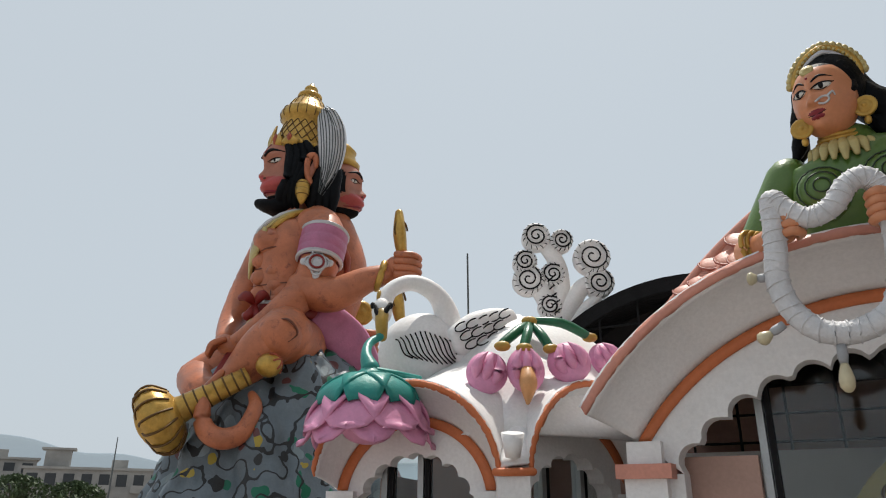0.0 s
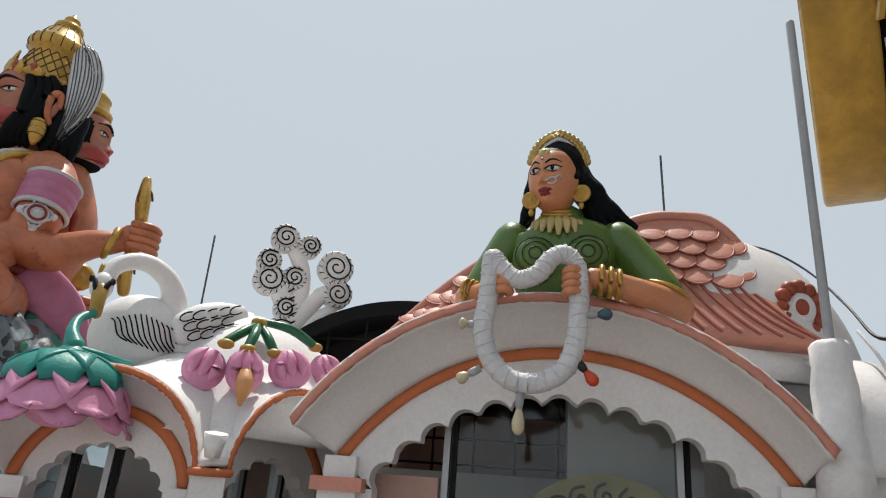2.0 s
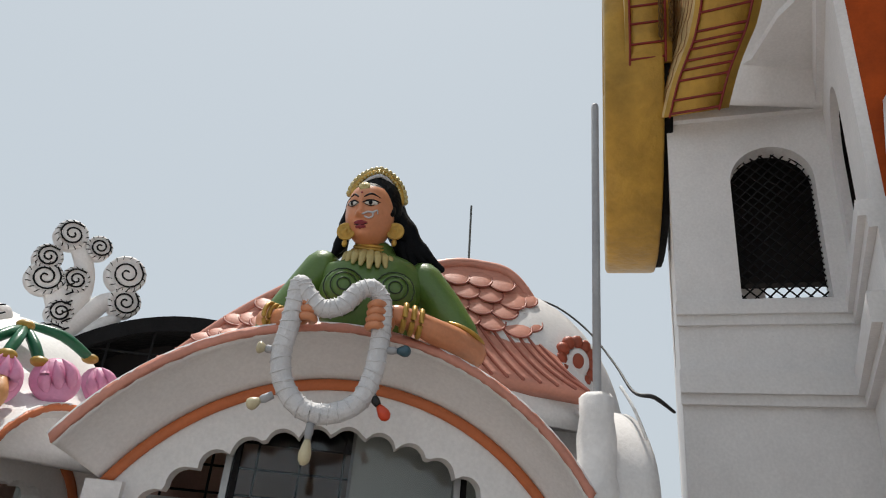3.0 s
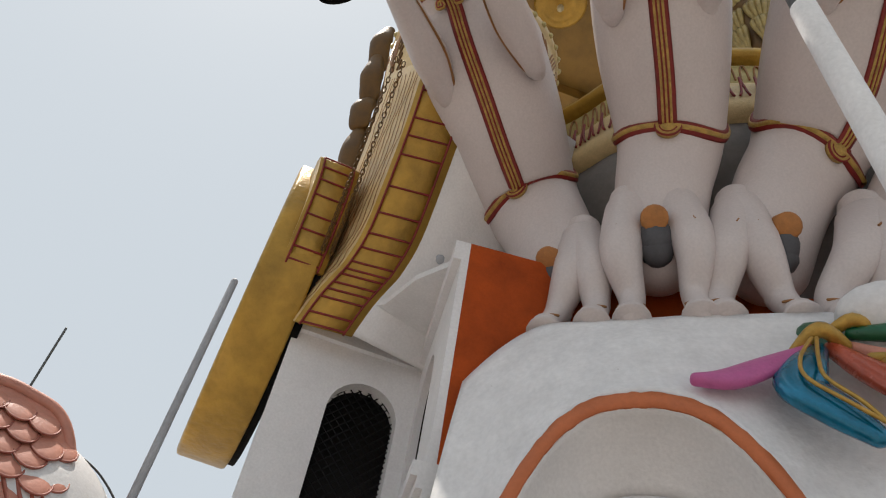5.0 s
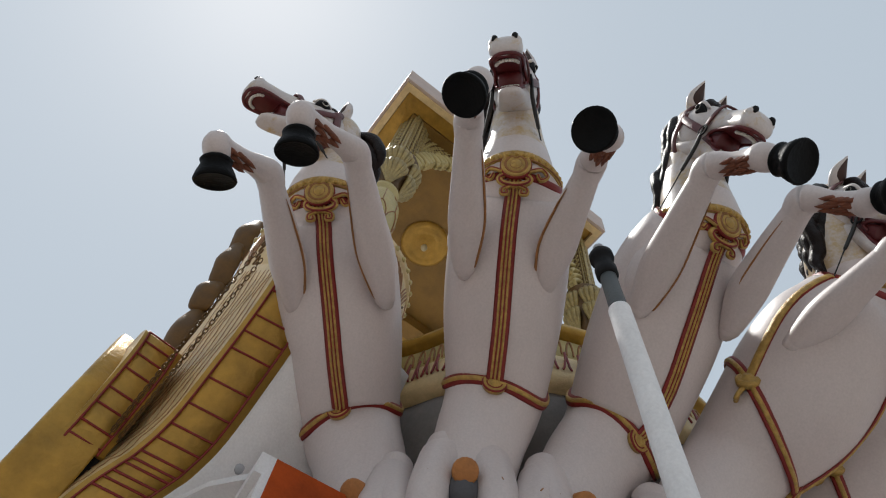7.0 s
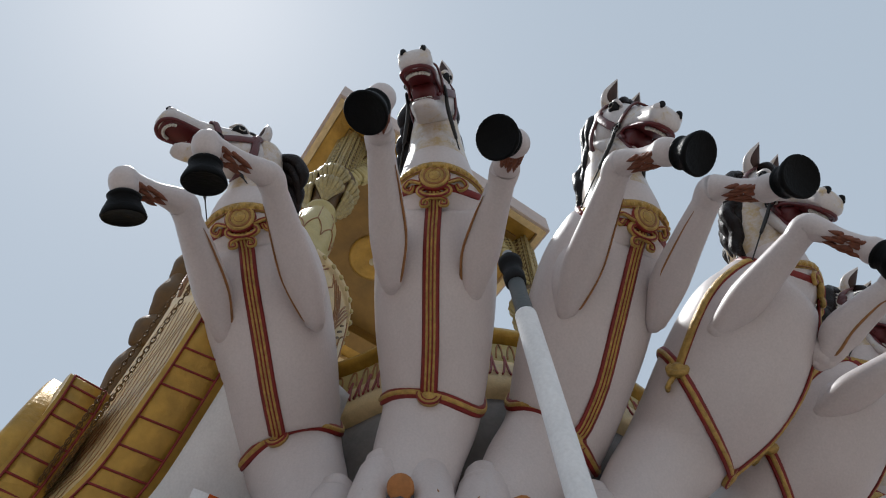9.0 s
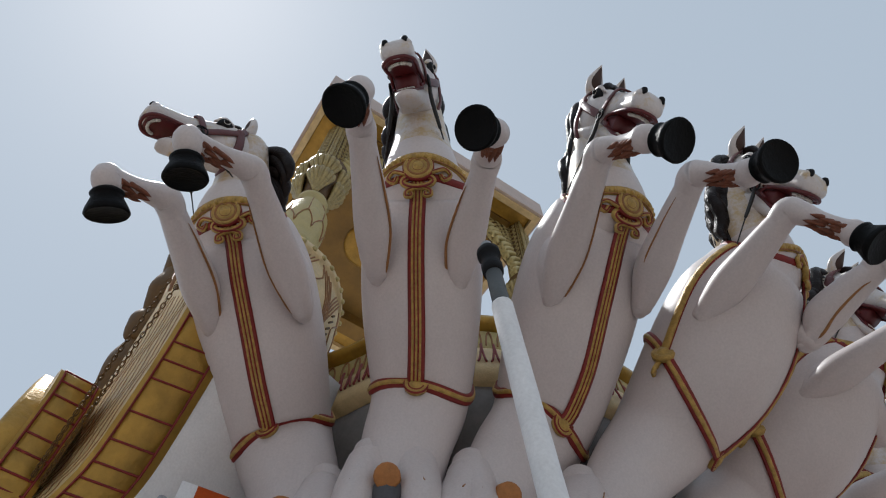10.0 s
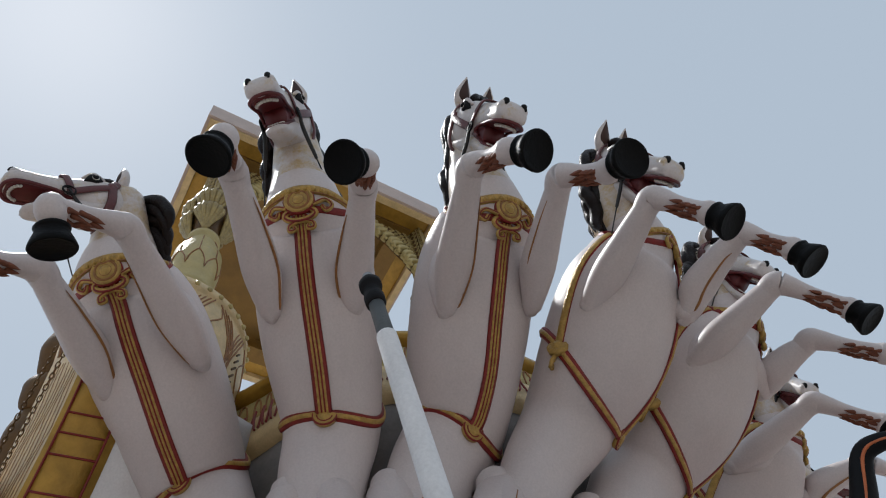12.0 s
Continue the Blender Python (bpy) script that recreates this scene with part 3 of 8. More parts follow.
def web(u, v):
    i = min(int(u * wn_), wn_ - 1)
    p = line[i].lerp(line[i + 1], u * wn_ - i)
    an = math.atan2(p.y - 4.40, p.x - 0.52)
    top = V((0.52 + 0.60 * math.cos(an), 4.40 + 0.60 * math.sin(an), 2.36))
    q = p.lerp(top, v)
    return q + V((0, 0, -0.05 * math.sin(math.pi * v)))


s.sheet(web, 90, 12, "white", 0.016)
s.done("web", dome)
s = Sculpt()
s.lathe((0.352, 3.33, 1.80), (0, -0.25, 1), [(0, 0.0), (0, 0.035), (0.11, 0.055), (0.11, 0.045), (0.1, 0.0)], "white_old", 14)
s.done("spout", dome, "small white spout in the valley")
s = Sculpt()
s.tube([(0.272, 3.335, 1.735), (0.355, 3.322, 1.735), (0.445, 3.345, 1.738)], 0.019, "orange", 8)
s.done("rim", dome, "orange painted edge")
s = Sculpt()
s.box((0.28, 3.34, 0), (0.43, 3.46, 1.73), "white")
s.done("pier", dome)

# dark arched roof behind
s = Sculpt()
n = 40
oa, ob = arc(1.35, 1.9, 3.03, n), arc(1.27, 1.9, 2.93, n)
mB = LADY @ pose(-1.0, 1.6, 0)
k = s.slot("bitumen")
rows = [[[s.bm.verts.new(mB @ V((x, y, z))) for x, z in q] for q in (oa, ob)] for y in (0, 1.1)]
for i in range(n):
    for a, b in ((rows[0][0], rows[0][1]), (rows[1][0], rows[1][1]), (rows[0][0], rows[1][0]), (rows[0][1], rows[1][1])):
        s.bm.faces.new((a[i], a[i + 1], b[i + 1], b[i])).material_index = k
vault = thing("vault_roof", "black bitumen-coated barrel roof with a dark grille end", "roof")
s.done("shell", vault)
# near-black sheet closes the end behind the bars
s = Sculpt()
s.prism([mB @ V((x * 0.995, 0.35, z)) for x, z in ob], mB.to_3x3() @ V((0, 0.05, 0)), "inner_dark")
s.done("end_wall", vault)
for i in range(9):
    x = -1.1 + i * 0.27
    h = 1.9 + (2.93 - 1.9) * math.sqrt(max(0.02, 1 - (x / 1.3) ** 2))
    s = Sculpt()
    s.tube([mB @ V((x, 0.05, 1.6)), mB @ V((x, 0.05, h))], 0.009, "iron", 6, 1)
    s.done("bar", vault)
for i in range(6):
    z = 1.95 + i * 0.16
    x = 1.25 * math.sqrt(max(0.05, 1 - ((z - 1.9) / 1.03) ** 2))
    s = Sculpt()
    s.tube([mB @ V((-x, 0.05, z)), mB @ V((x, 0.05, z))], 0.008, "iron", 6, 1)
    s.done("bar", vault)
s = Sculpt()
s.box((-1.3, 0.0, 0), (1.3, 1.1, 1.9), "white", mB)
s.done("wall", vault)

# ---- winged bust over the wide arch ----
class Face:
    """An egg pushed out and in by soft bumps (x, z, width, height, depth) on its front; x across, -y the front, z up."""

    def __init__(self, place, radii, bumps):
        self.place, self.radii, self.bumps = place, radii, bumps

    def push(self, x, z):
        return sum(h * math.exp(-((x - cx) / sx) ** 2 - ((z - cz) / sz) ** 2) for cx, cz, sx, sz, h in self.bumps)

    def on(self, x, z, lift=0.0):
        """The point of the skin over x, z, lifted off it."""
        a, b, c = self.radii
        y = -b * math.sqrt(max(0.03, 1 - (x / a) ** 2 - (z / c) ** 2))
        return self.place @ V((x, y - self.push(x, z) - lift, z))

    def build(self, s, paint, seg=88, rings=84):
        a, b, c = self.radii
        rows = []
        for i in range(rings + 1):
            t = math.pi * i / rings
            if i in (0, rings):
                rows.append([(0.0, 0.0, -c * math.cos(t))])
            else:
                rows.append([(a * math.sin(t) * math.cos(2 * math.pi * k / seg), b * math.sin(t) * math.sin(2 * math.pi * k / seg), -c * math.cos(t)) for k in range(seg)])
        first = len(s.bm.faces)
        vs = [[s.bm.verts.new(self.place @ V((x, y - (self.push(x, z) * min(1, -y / b * 2.2) if y < 0 else 0), z))) for x, y, z in r] for r in rows]
        s.skin(vs, paint(0, b, 0))
        s.bm.faces.ensure_lookup_table()
        inv = self.place.inverted()
        for f in s.bm.faces[first:]:
            p = inv @ f.calc_center_median()
            f.material_index = s.slot(paint(p.x, p.y, p.z))

    def line(self, s, pts, radii, mat, lift=0.0, sub=5):
        s.tube([self.on(x, z, lift) for x, z in pts], radii, mat, 7, sub)

    def eye(self, s, x, z, w, h, sg, lid="line_black"):
        s.tube([self.on(x - w, z - 0.1 * h, -0.2 * h), self.on(x - 0.45 * w, z, -0.15 * h), self.on(x + 0.45 * w, z, -0.15 * h), self.on(x + w, z + 0.15 * h * sg, -0.2 * h)], [0.12 * h, h * 0.85, h * 0.85, 0.12 * h], "eye_white", 12, 5)
        s.ball(self.on(x - 0.10 * w, z + 0.08 * h, 0.26 * h), (0.80 * h,) * 3, "line_black", seg=14, rings=9)
        self.line(s, [(x - 1.15 * w, z - 0.1 * h), (x - 0.5 * w, z + 0.75 * h), (x + 0.4 * w, z + 0.85 * h), (x + 1.25 * w, z + 0.35 * h * sg)], [0.10 * h, 0.25 * h, 0.25 * h, 0.08 * h], lid, 0.35 * h)
        self.line(s, [(x - 1.0 * w, z - 0.2 * h), (x, z - 0.95 * h), (x + 1.0 * w, z)], [0.06 * h, 0.14 * h, 0.06 * h], lid, 0.3 * h)


def bust():
    s = Sculpt()
    T = lambda p: LADY @ V(p)
    W = lambda pts: [T(p) for p in pts]
    back = LADY.to_3x3() @ V((0, 1, 0))
    # torso, neck, head
    s.tube(W([(0.06, 0.30, 2.62), (0.06, 0.27, 2.70), (0.05, 0.24, 2.80), (0.06, 0.25, 2.96), (0.05, 0.25, 3.05)]), [(0.23, 0.13), (0.23, 0.14), (0.25, 0.16), (0.27, 0.14), (0.12, 0.10)], "green_sari", 24, 5, hint=back)
    for x, z in ((-0.075, 2.80), (0.165, 2.815)):
        s.ball(T((x, 0.13, z)), (0.115, 0.125, 0.12), "green_sari", (0, 0, -30.5))
        for r in (0.03, 0.06, 0.09):
            s.tube([T((x + r * math.cos(q) * 1.05, 0.13 - 0.128 * math.sqrt(max(0.02, 1 - (r / 0.122) ** 2)), z + r * math.sin(q) * 1.02)) for q in np.linspace(0, 6.28, 17)[:-1]], 0.0035, "green_line", 5, 1, hint=back, closed=True)
    s.tube(W([(0.03, 0.24, 2.98), (0.025, 0.23, 3.08), (0.02, 0.22, 3.17)]), [(0.085, 0.085), (0.07, 0.07), (0.072, 0.072)], "skin_lady", 18, 4, hint=back)
    face = Face(LADY @ pose(0.0, 0.160, 3.245, 13, 0, -23), (0.124, 0.128, 0.172), [
        (0, 0.03, 0.016, 0.05, 0.016), (0, -0.022, 0.017, 0.02, 0.032), (-0.018, -0.03, 0.011, 0.012, 0.012), (0.018, -0.03, 0.011, 0.012, 0.012),
        (0, -0.066, 0.034, 0.010, 0.013), (0, -0.087, 0.026, 0.010, 0.014), (0, -0.128, 0.034, 0.028, 0.024), (-0.062, -0.03, 0.036, 0.045, 0.012), (0.062, -0.03, 0.036, 0.045, 0.012),
        (-0.046, 0.034, 0.028, 0.018, -0.009), (0.046, 0.034, 0.028, 0.018, -0.009), (0, 0.10, 0.07, 0.05, 0.012), (0, -0.10, 0.08, 0.05, 0.010)])

    def lady_paint(x, y, z):
        if y > 0.03 or z > 0.135:
            return "black_hair"
        up = ((x / 0.034) ** 2 + ((z + 0.068) / 0.0115) ** 2) < 1
        dn = ((x / 0.028) ** 2 + ((z + 0.086) / 0.0125) ** 2) < 1
        return "lip_red" if (up or dn) and y < 0 else "skin_lady"

    face.build(s, lady_paint, 120, 132)
    face.line(s, [(-0.036, -0.074), (-0.012, -0.078), (0.012, -0.078), (0.038, -0.070)], [0.0015, 0.0025, 0.0025, 0.0015], "line_black", -0.001)
    for sg in (-1, 1):
        face.eye(s, 0.047 * sg, 0.034, 0.032, 0.0165, sg)
        face.line(s, [(0.016 * sg, 0.066), (0.046 * sg, 0.084), (0.085 * sg, 0.066)], [0.0035, 0.0055, 0.0015], "line_black", 0.001)
        face.line(s, [(0.072 * sg, 0.034), (0.088 * sg, 0.044)], [0.003, 0.001], "line_black", 0.001)
    s.ball(face.on(0, 0.088, 0.001), 0.006, "lip_red", seg=10, rings=6)
    face.line(s, [(0.020, -0.030), (0.040, -0.016), (0.060, -0.020), (0.062, -0.036), (0.044, -0.046), (0.026, -0.040)], 0.0048, "silver", 0.006)
    face.line(s, [(0.062, -0.018), (0.078, -0.004), (0.082, -0.022)], [0.006, 0.004, 0.003], "silver", 0.004)
    # hair, crown, jewels
    s.ball(T((0.030, 0.215, 3.325)), (0.136, 0.135, 0.168), "black_hair", (0, 0, -30.5), 24, 14)
    for k, (x0, x1, x2, x3, z3) in enumerate(((0.09, 0.17, 0.24, 0.37, 3.03), (0.11, 0.19, 0.28, 0.41, 3.06), (0.09, 0.16, 0.21, 0.30, 3.00), (0.10, 0.19, 0.25, 0.34, 3.07), (0.10, 0.155, 0.18, 0.24, 3.02))):
        s.tube(W([(x0, 0.25 + 0.02 * k, 3.38), (x1, 0.25 + 0.02 * k, 3.26), (x2, 0.28, 3.15), (x3, 0.29, z3)]), [0.055, 0.055, 0.045, 0.016], "black_hair", 12, 6, wave=0.09, waves=1.1)
    for y in (0.20, 0.26):
        s.tube(W([(-0.085, y, 3.34), (-0.112, y, 3.22), (-0.125, y + 0.02, 3.10), (-0.165, y + 0.03, 3.01)]), [0.035, 0.032, 0.034, 0.012], "black_hair", 12, 5, wave=0.1, waves=1.3)
    s.tube(W([(0.105, 0.14, 3.30), (0.108, 0.105, 3.245), (0.080, 0.085, 3.232)]), [0.022, 0.016, 0.002], "black_hair", 8, 4)
    band = lambda a, r, dy: T((0.024 + (0.132 + r) * math.cos(a), 0.150 + dy + 0.04 * abs(math.cos(a)), 3.350 + (0.150 + r) * math.sin(a)))
    s.tube([band(a, -0.004, 0.0) for a in np.linspace(0.10, 3.04, 21)], [(0.020, 0.030)] * 21, "gold_trim", 10, 2, hint=back)
    for a in np.linspace(0.12, 3.02, 19):
        s.ball(band(a, 0.016, -0.004), (0.017, 0.016, 0.021), "gold_pale", (0, 0, -30.5), 10, 8)
        s.ball(band(a + 0.07, -0.012, -0.028), 0.008, "gold_pale", seg=8, rings=5)
    s.tube([band(a, -0.030, -0.022) for a in np.linspace(0.25, 2.9, 15)], [(0.012, 0.010)] * 15, "silver", 8, 2, hint=back)
    s.lathe(face.on(-0.002, 0.128, -0.004), T((-0.25, -1, 3.75)) - T((0, 0, 3.4)), [(0, 0.0), (0, 0.028), (0.006, 0.030), (0.010, 0.022), (0.008, 0.016), (0.016, 0.010), (0.019, 0.0)], "gold_pale", 16)
    for x, y, z in ((-0.105, 0.13, 3.12), (0.138, 0.14, 3.165)):
        ax = T((-0.15, -1, -0.1)) - T((0, 0, 0))
        s.lathe(T((x, y, z)), ax, [(-0.01, 0.0), (-0.008, 0.041), (0.012, 0.047), (0.018, 0.041), (0.012, 0.033), (0.012, 0.026), (0.026, 0.021), (0.02, 0.014), (0.03, 0.009), (0.034, 0.0)], "gold_trim", 20)
        s.ball(T((x, y, z - 0.062)), (0.014, 0.014, 0.02), "gold_trim")
    for r, z, n in ((0.074, 3.110, 20), (0.080, 3.092, 22), (0.088, 3.072, 24), (0.098, 3.052, 24), (0.110, 3.034, 24)):
        s.tube([T((0.028 + r * math.cos(a), 0.225 + r * 1.02 * math.sin(a), z - 0.05 * max(0, -math.sin(a)) * (r / 0.1))) for a in np.linspace(0, 6.28, n)[:-1]], (0.011), "gold_trim", 8, 2, closed=True)
    for k in range(9):
        a = radians(200 + 17.5 * k)
        L = 0.105 - 0.013 * abs(k - 4)
        p0 = (0.03 + 0.10 * math.cos(a), 0.225 + 0.10 * math.sin(a), 3.035)
        p1 = (0.03 + 0.14 * math.cos(a), 0.225 + 0.145 * math.sin(a), 3.03 - L)
        s.tube(W([p0, tuple((np.array(p0) + p1) / 2 + (0, -0.012, 0.01)), p1]), [(0.016, 0.008), (0.022, 0.009), (0.010, 0.006)], "gold_pale", 8, 3, hint=back)
    # arms and hands
    s.tube(W([(-0.20, 0.26, 2.96), (-0.29, 0.24, 2.80), (-0.39, 0.20, 2.62)]), [0.095, 0.085, 0.07], "green_sari", 16, 5)
    s.tube(W([(-0.40, 0.19, 2.63), (-0.33, 0.05, 2.60), (-0.265, -0.06, 2.60)]), [0.062, 0.052, 0.042], "skin_lady", 14, 5)
    s.tube(W([(0.32, 0.26, 2.965), (0.43, 0.23, 2.82), (0.53, 0.18, 2.68)]), [0.10, 0.098, 0.08], "green_sari", 16, 5)
    s.tube(W([(0.565, 0.17, 2.60), (0.42, 0.02, 2.61), (0.27, -0.06, 2.635), (0.18, -0.1, 2.645)]), [0.085, 0.066, 0.052, 0.045], "skin_lady", 16, 5)
    s.tube([T((0.525 + 0.088 * math.cos(a) * 0.95, 0.165 + 0.088 * math.sin(a), 2.675 - 0.04 * math.cos(a))) for a in np.linspace(0, 6.28, 19)[:-1]], [(0.03, 0.014)] * 18, "gold_trim", 8, 2, closed=True)
    for x, y, z in ((0.215, -0.085, 2.64), (0.255, -0.068, 2.637), (0.292, -0.05, 2.633)):
        s.tube([T((x + 0.004 * math.sin(a), y + 0.058 * math.cos(a), z + 0.06 * math.sin(a))) for a in np.linspace(0, 6.28, 15)[:-1]], 0.013, "gold_trim", 8, 2, closed=True)
    for q in (-0.335, -0.355, -0.375):
        s.tube([T((q + 0.03 * math.cos(a), 0.08 + 0.05 * math.cos(a) + (q + 0.355), 2.61 + 0.062 * math.sin(a))) for a in np.linspace(0, 6.28, 15)[:-1]], 0.011, "gold_trim", 8, 2, closed=True)
    for cx, sg in ((-0.235, 1), (0.125, -1)):
        s.ball(T((cx, -0.10, 2.605)), (0.055, 0.05, 0.065), "skin_lady", (0, 0, -30.5))
        for k in range(4):
            z = 2.655 - 0.032 * k
            s.tube(W([(cx + sg * -0.02, -0.14, z), (cx + sg * 0.035, -0.20, z - 0.004), (cx + sg * 0.065, -0.165, z - 0.008), (cx + sg * 0.05, -0.12, z - 0.008)]), [0.018, 0.019, 0.017, 0.012], "skin_lady", 10, 3)
    return tagged(s.done("bust_statue"), "painted lady bust in green sari and gold jewellery above the arch", "statue")


bust()


def wings():
    """Broad salmon feathered wings spread on the roof behind the bust."""
    for sg, x0, x1, zt, zb in ((1, 0.30, 1.02, 3.20, 2.45), (-1, -0.22, -0.95, 2.98, 2.28)):
        w = thing("wing_relief", "salmon-pink plaster wing with scale feathers behind the bust", "wing", LADY, group="wings")
        s = Sculpt()

        def wing(u, v):
            x = x0 + (x1 - x0) * u
            if sg > 0:
                top = 3.10 + 0.10 * math.sin(min(1, u * 2.2) * 1.57) - 0.03 * u - 0.24 * max(0, (u - 0.62) / 0.38) ** 2.2
                x += 0.24 * (1 - v) ** 2.2 * u * u - 0.03 * u * v
                bot = 2.56 - 0.05 * u
            else:
                top = 3.0 - 0.66 * u ** 1.0 + 0.05 * math.sin(u * 3.1)
                bot = 2.48 - 0.22 * u
            y = 0.36 + 0.40 * v + 0.04 * math.sin(u * 3.14)
            k = (y + 3.04) / 3.48 - 0.022 * v
            return (x * k, y, 1.62 + (bot + (top - bot) * v - 1.62) * k)

        tilt = V((0, -0.80, 0.60))
        s.sheet(wing, 26, 18, "salmon", 0.09)
        s.done("panel", w)
        s = Sculpt()
        s.tube([V(wing(u, 0.985)) + tilt * 0.045 for u in np.linspace(0, 1, 14)], 0.032, "salmon", 10, 2)
        s.done("edge", w)
        for r in range(5):
            for c in range(5):
                u, v = 0.12 + c * 0.185 + (r % 2) * 0.08, 0.86 - r * 0.125
                if u > 0.88 or v < 0.46:
                    continue
                p = V(wing(u, v))
                hgt = abs(wing(u, 1)[2] - wing(u, 0)[2]) * 0.085
                s = Sculpt()
                s.ball(p + tilt * 0.045, (0.088, 0.014, max(0.050, hgt * 1.6)), "salmon", (-37, 0, 0), 16, 8)
                s.tube([p + tilt * 0.050 + V((0.084 * math.cos(a), 0.60 * max(0.048, hgt * 1.55) * math.sin(a), 0.80 * max(0.048, hgt * 1.55) * math.sin(a))) for a in np.linspace(3.0, 6.4, 11)], 0.006, "salmon_line", 6, 2)
                s.done("feather", w)
        for k in range(9):
            u = 0.22 + 0.085 * k
            s = Sculpt()
            pts = [V(wing(min(1, u + 0.07 * q), 0.42 - 0.135 * q)) + tilt * 0.047 for q in range(4)]
            s.tube(pts, 0.010, "salmon_line", 6, 3)
            s.done("groove", w)


wings()


def garland_thing():
    g = thing("garland_ring", "white rope garland loop with coloured bulbs held by the statue", "garland", LADY)
    s = Sculpt()
    pts = [(-0.262, -0.17, 2.60), (-0.255, -0.175, 2.70), (-0.215, -0.18, 2.655), (-0.145, -0.185, 2.60), (-0.06, -0.185, 2.625), (0.0, -0.18, 2.70), (0.06, -0.17, 2.725), (0.11, -0.155, 2.67), (0.118, -0.15, 2.58),
           (0.118, -0.15, 2.47), (0.105, -0.155, 2.34), (0.06, -0.16, 2.225), (-0.05, -0.16, 2.165), (-0.16, -0.16, 2.175), (-0.245, -0.16, 2.26), (-0.28, -0.16, 2.38), (-0.268, -0.165, 2.50)]
    s.tube(pts, [0.040] * 8 + [0.042] * 9, "garland", 18, 14, hint=(0.5, -0.86, 0.1), closed=True, wave=0.018, waves=2.3)
    turns = s.frames
    s.done("rope", g)
    for i in range(3, len(turns) - 2, 5):
        c, t, sd, nr, ra, rb = turns[i]
        b = Sculpt()
        b.tube([c + sd * ((ra + 0.0015) * math.cos(q)) + nr * ((rb + 0.0015) * math.sin(q)) + t * (0.010 * math.sin(q + i)) for q in np.linspace(0, 6.28, 15)[:-1]], 0.0032, "garland", 5, 1, closed=True)
        b.done("wrapping", g)
    for x, z, dx, dz, col, L in ((-0.115, 2.115, -0.02, -1, "bulb_cream", 1.35), (-0.30, 2.205, -0.8, -0.5, "bulb_cream", 0.75), (0.16, 2.46, 1, 0.05, "bulb_blue", 0.8), (0.12, 2.255, 0.6, -0.75, "bulb_red", 0.95), (-0.325, 2.40, -1, 0.05, "bulb_cream", 0.5)):
        b = Sculpt()
        d = V((dx, -0.1, dz)).normalized()
        b.lathe(V((x, -0.16, z)), d, [(-0.02, 0.0), (-0.02, 0.016), (0.025 * L, 0.018), (0.045 * L, 0.013), (0.046 * L, 0.0)], "pipe_dull" if col != "bulb_red" else "wire", 12)
        bulb = b.done("socket", g)
        b = Sculpt()
        b.lathe(V((x, -0.16, z)), d, [(0.045 * L, 0.0), (0.045 * L, 0.011), (0.06 * L, 0.018), (0.085 * L, 0.026), (0.105 * L, 0.024), (0.118 * L, 0.012), (0.121 * L, 0.0)], col, 14)
        b.done("bulb", bulb, {"bulb_cream": "cream bulb", "bulb_blue": "teal blue bulb", "bulb_red": "orange-red bulb"}[col])


garland_thing()

# ---- seated statue on the painted rock ----
SEAT = pose(-1.5, 6.6, 0, 0, 0, 12)


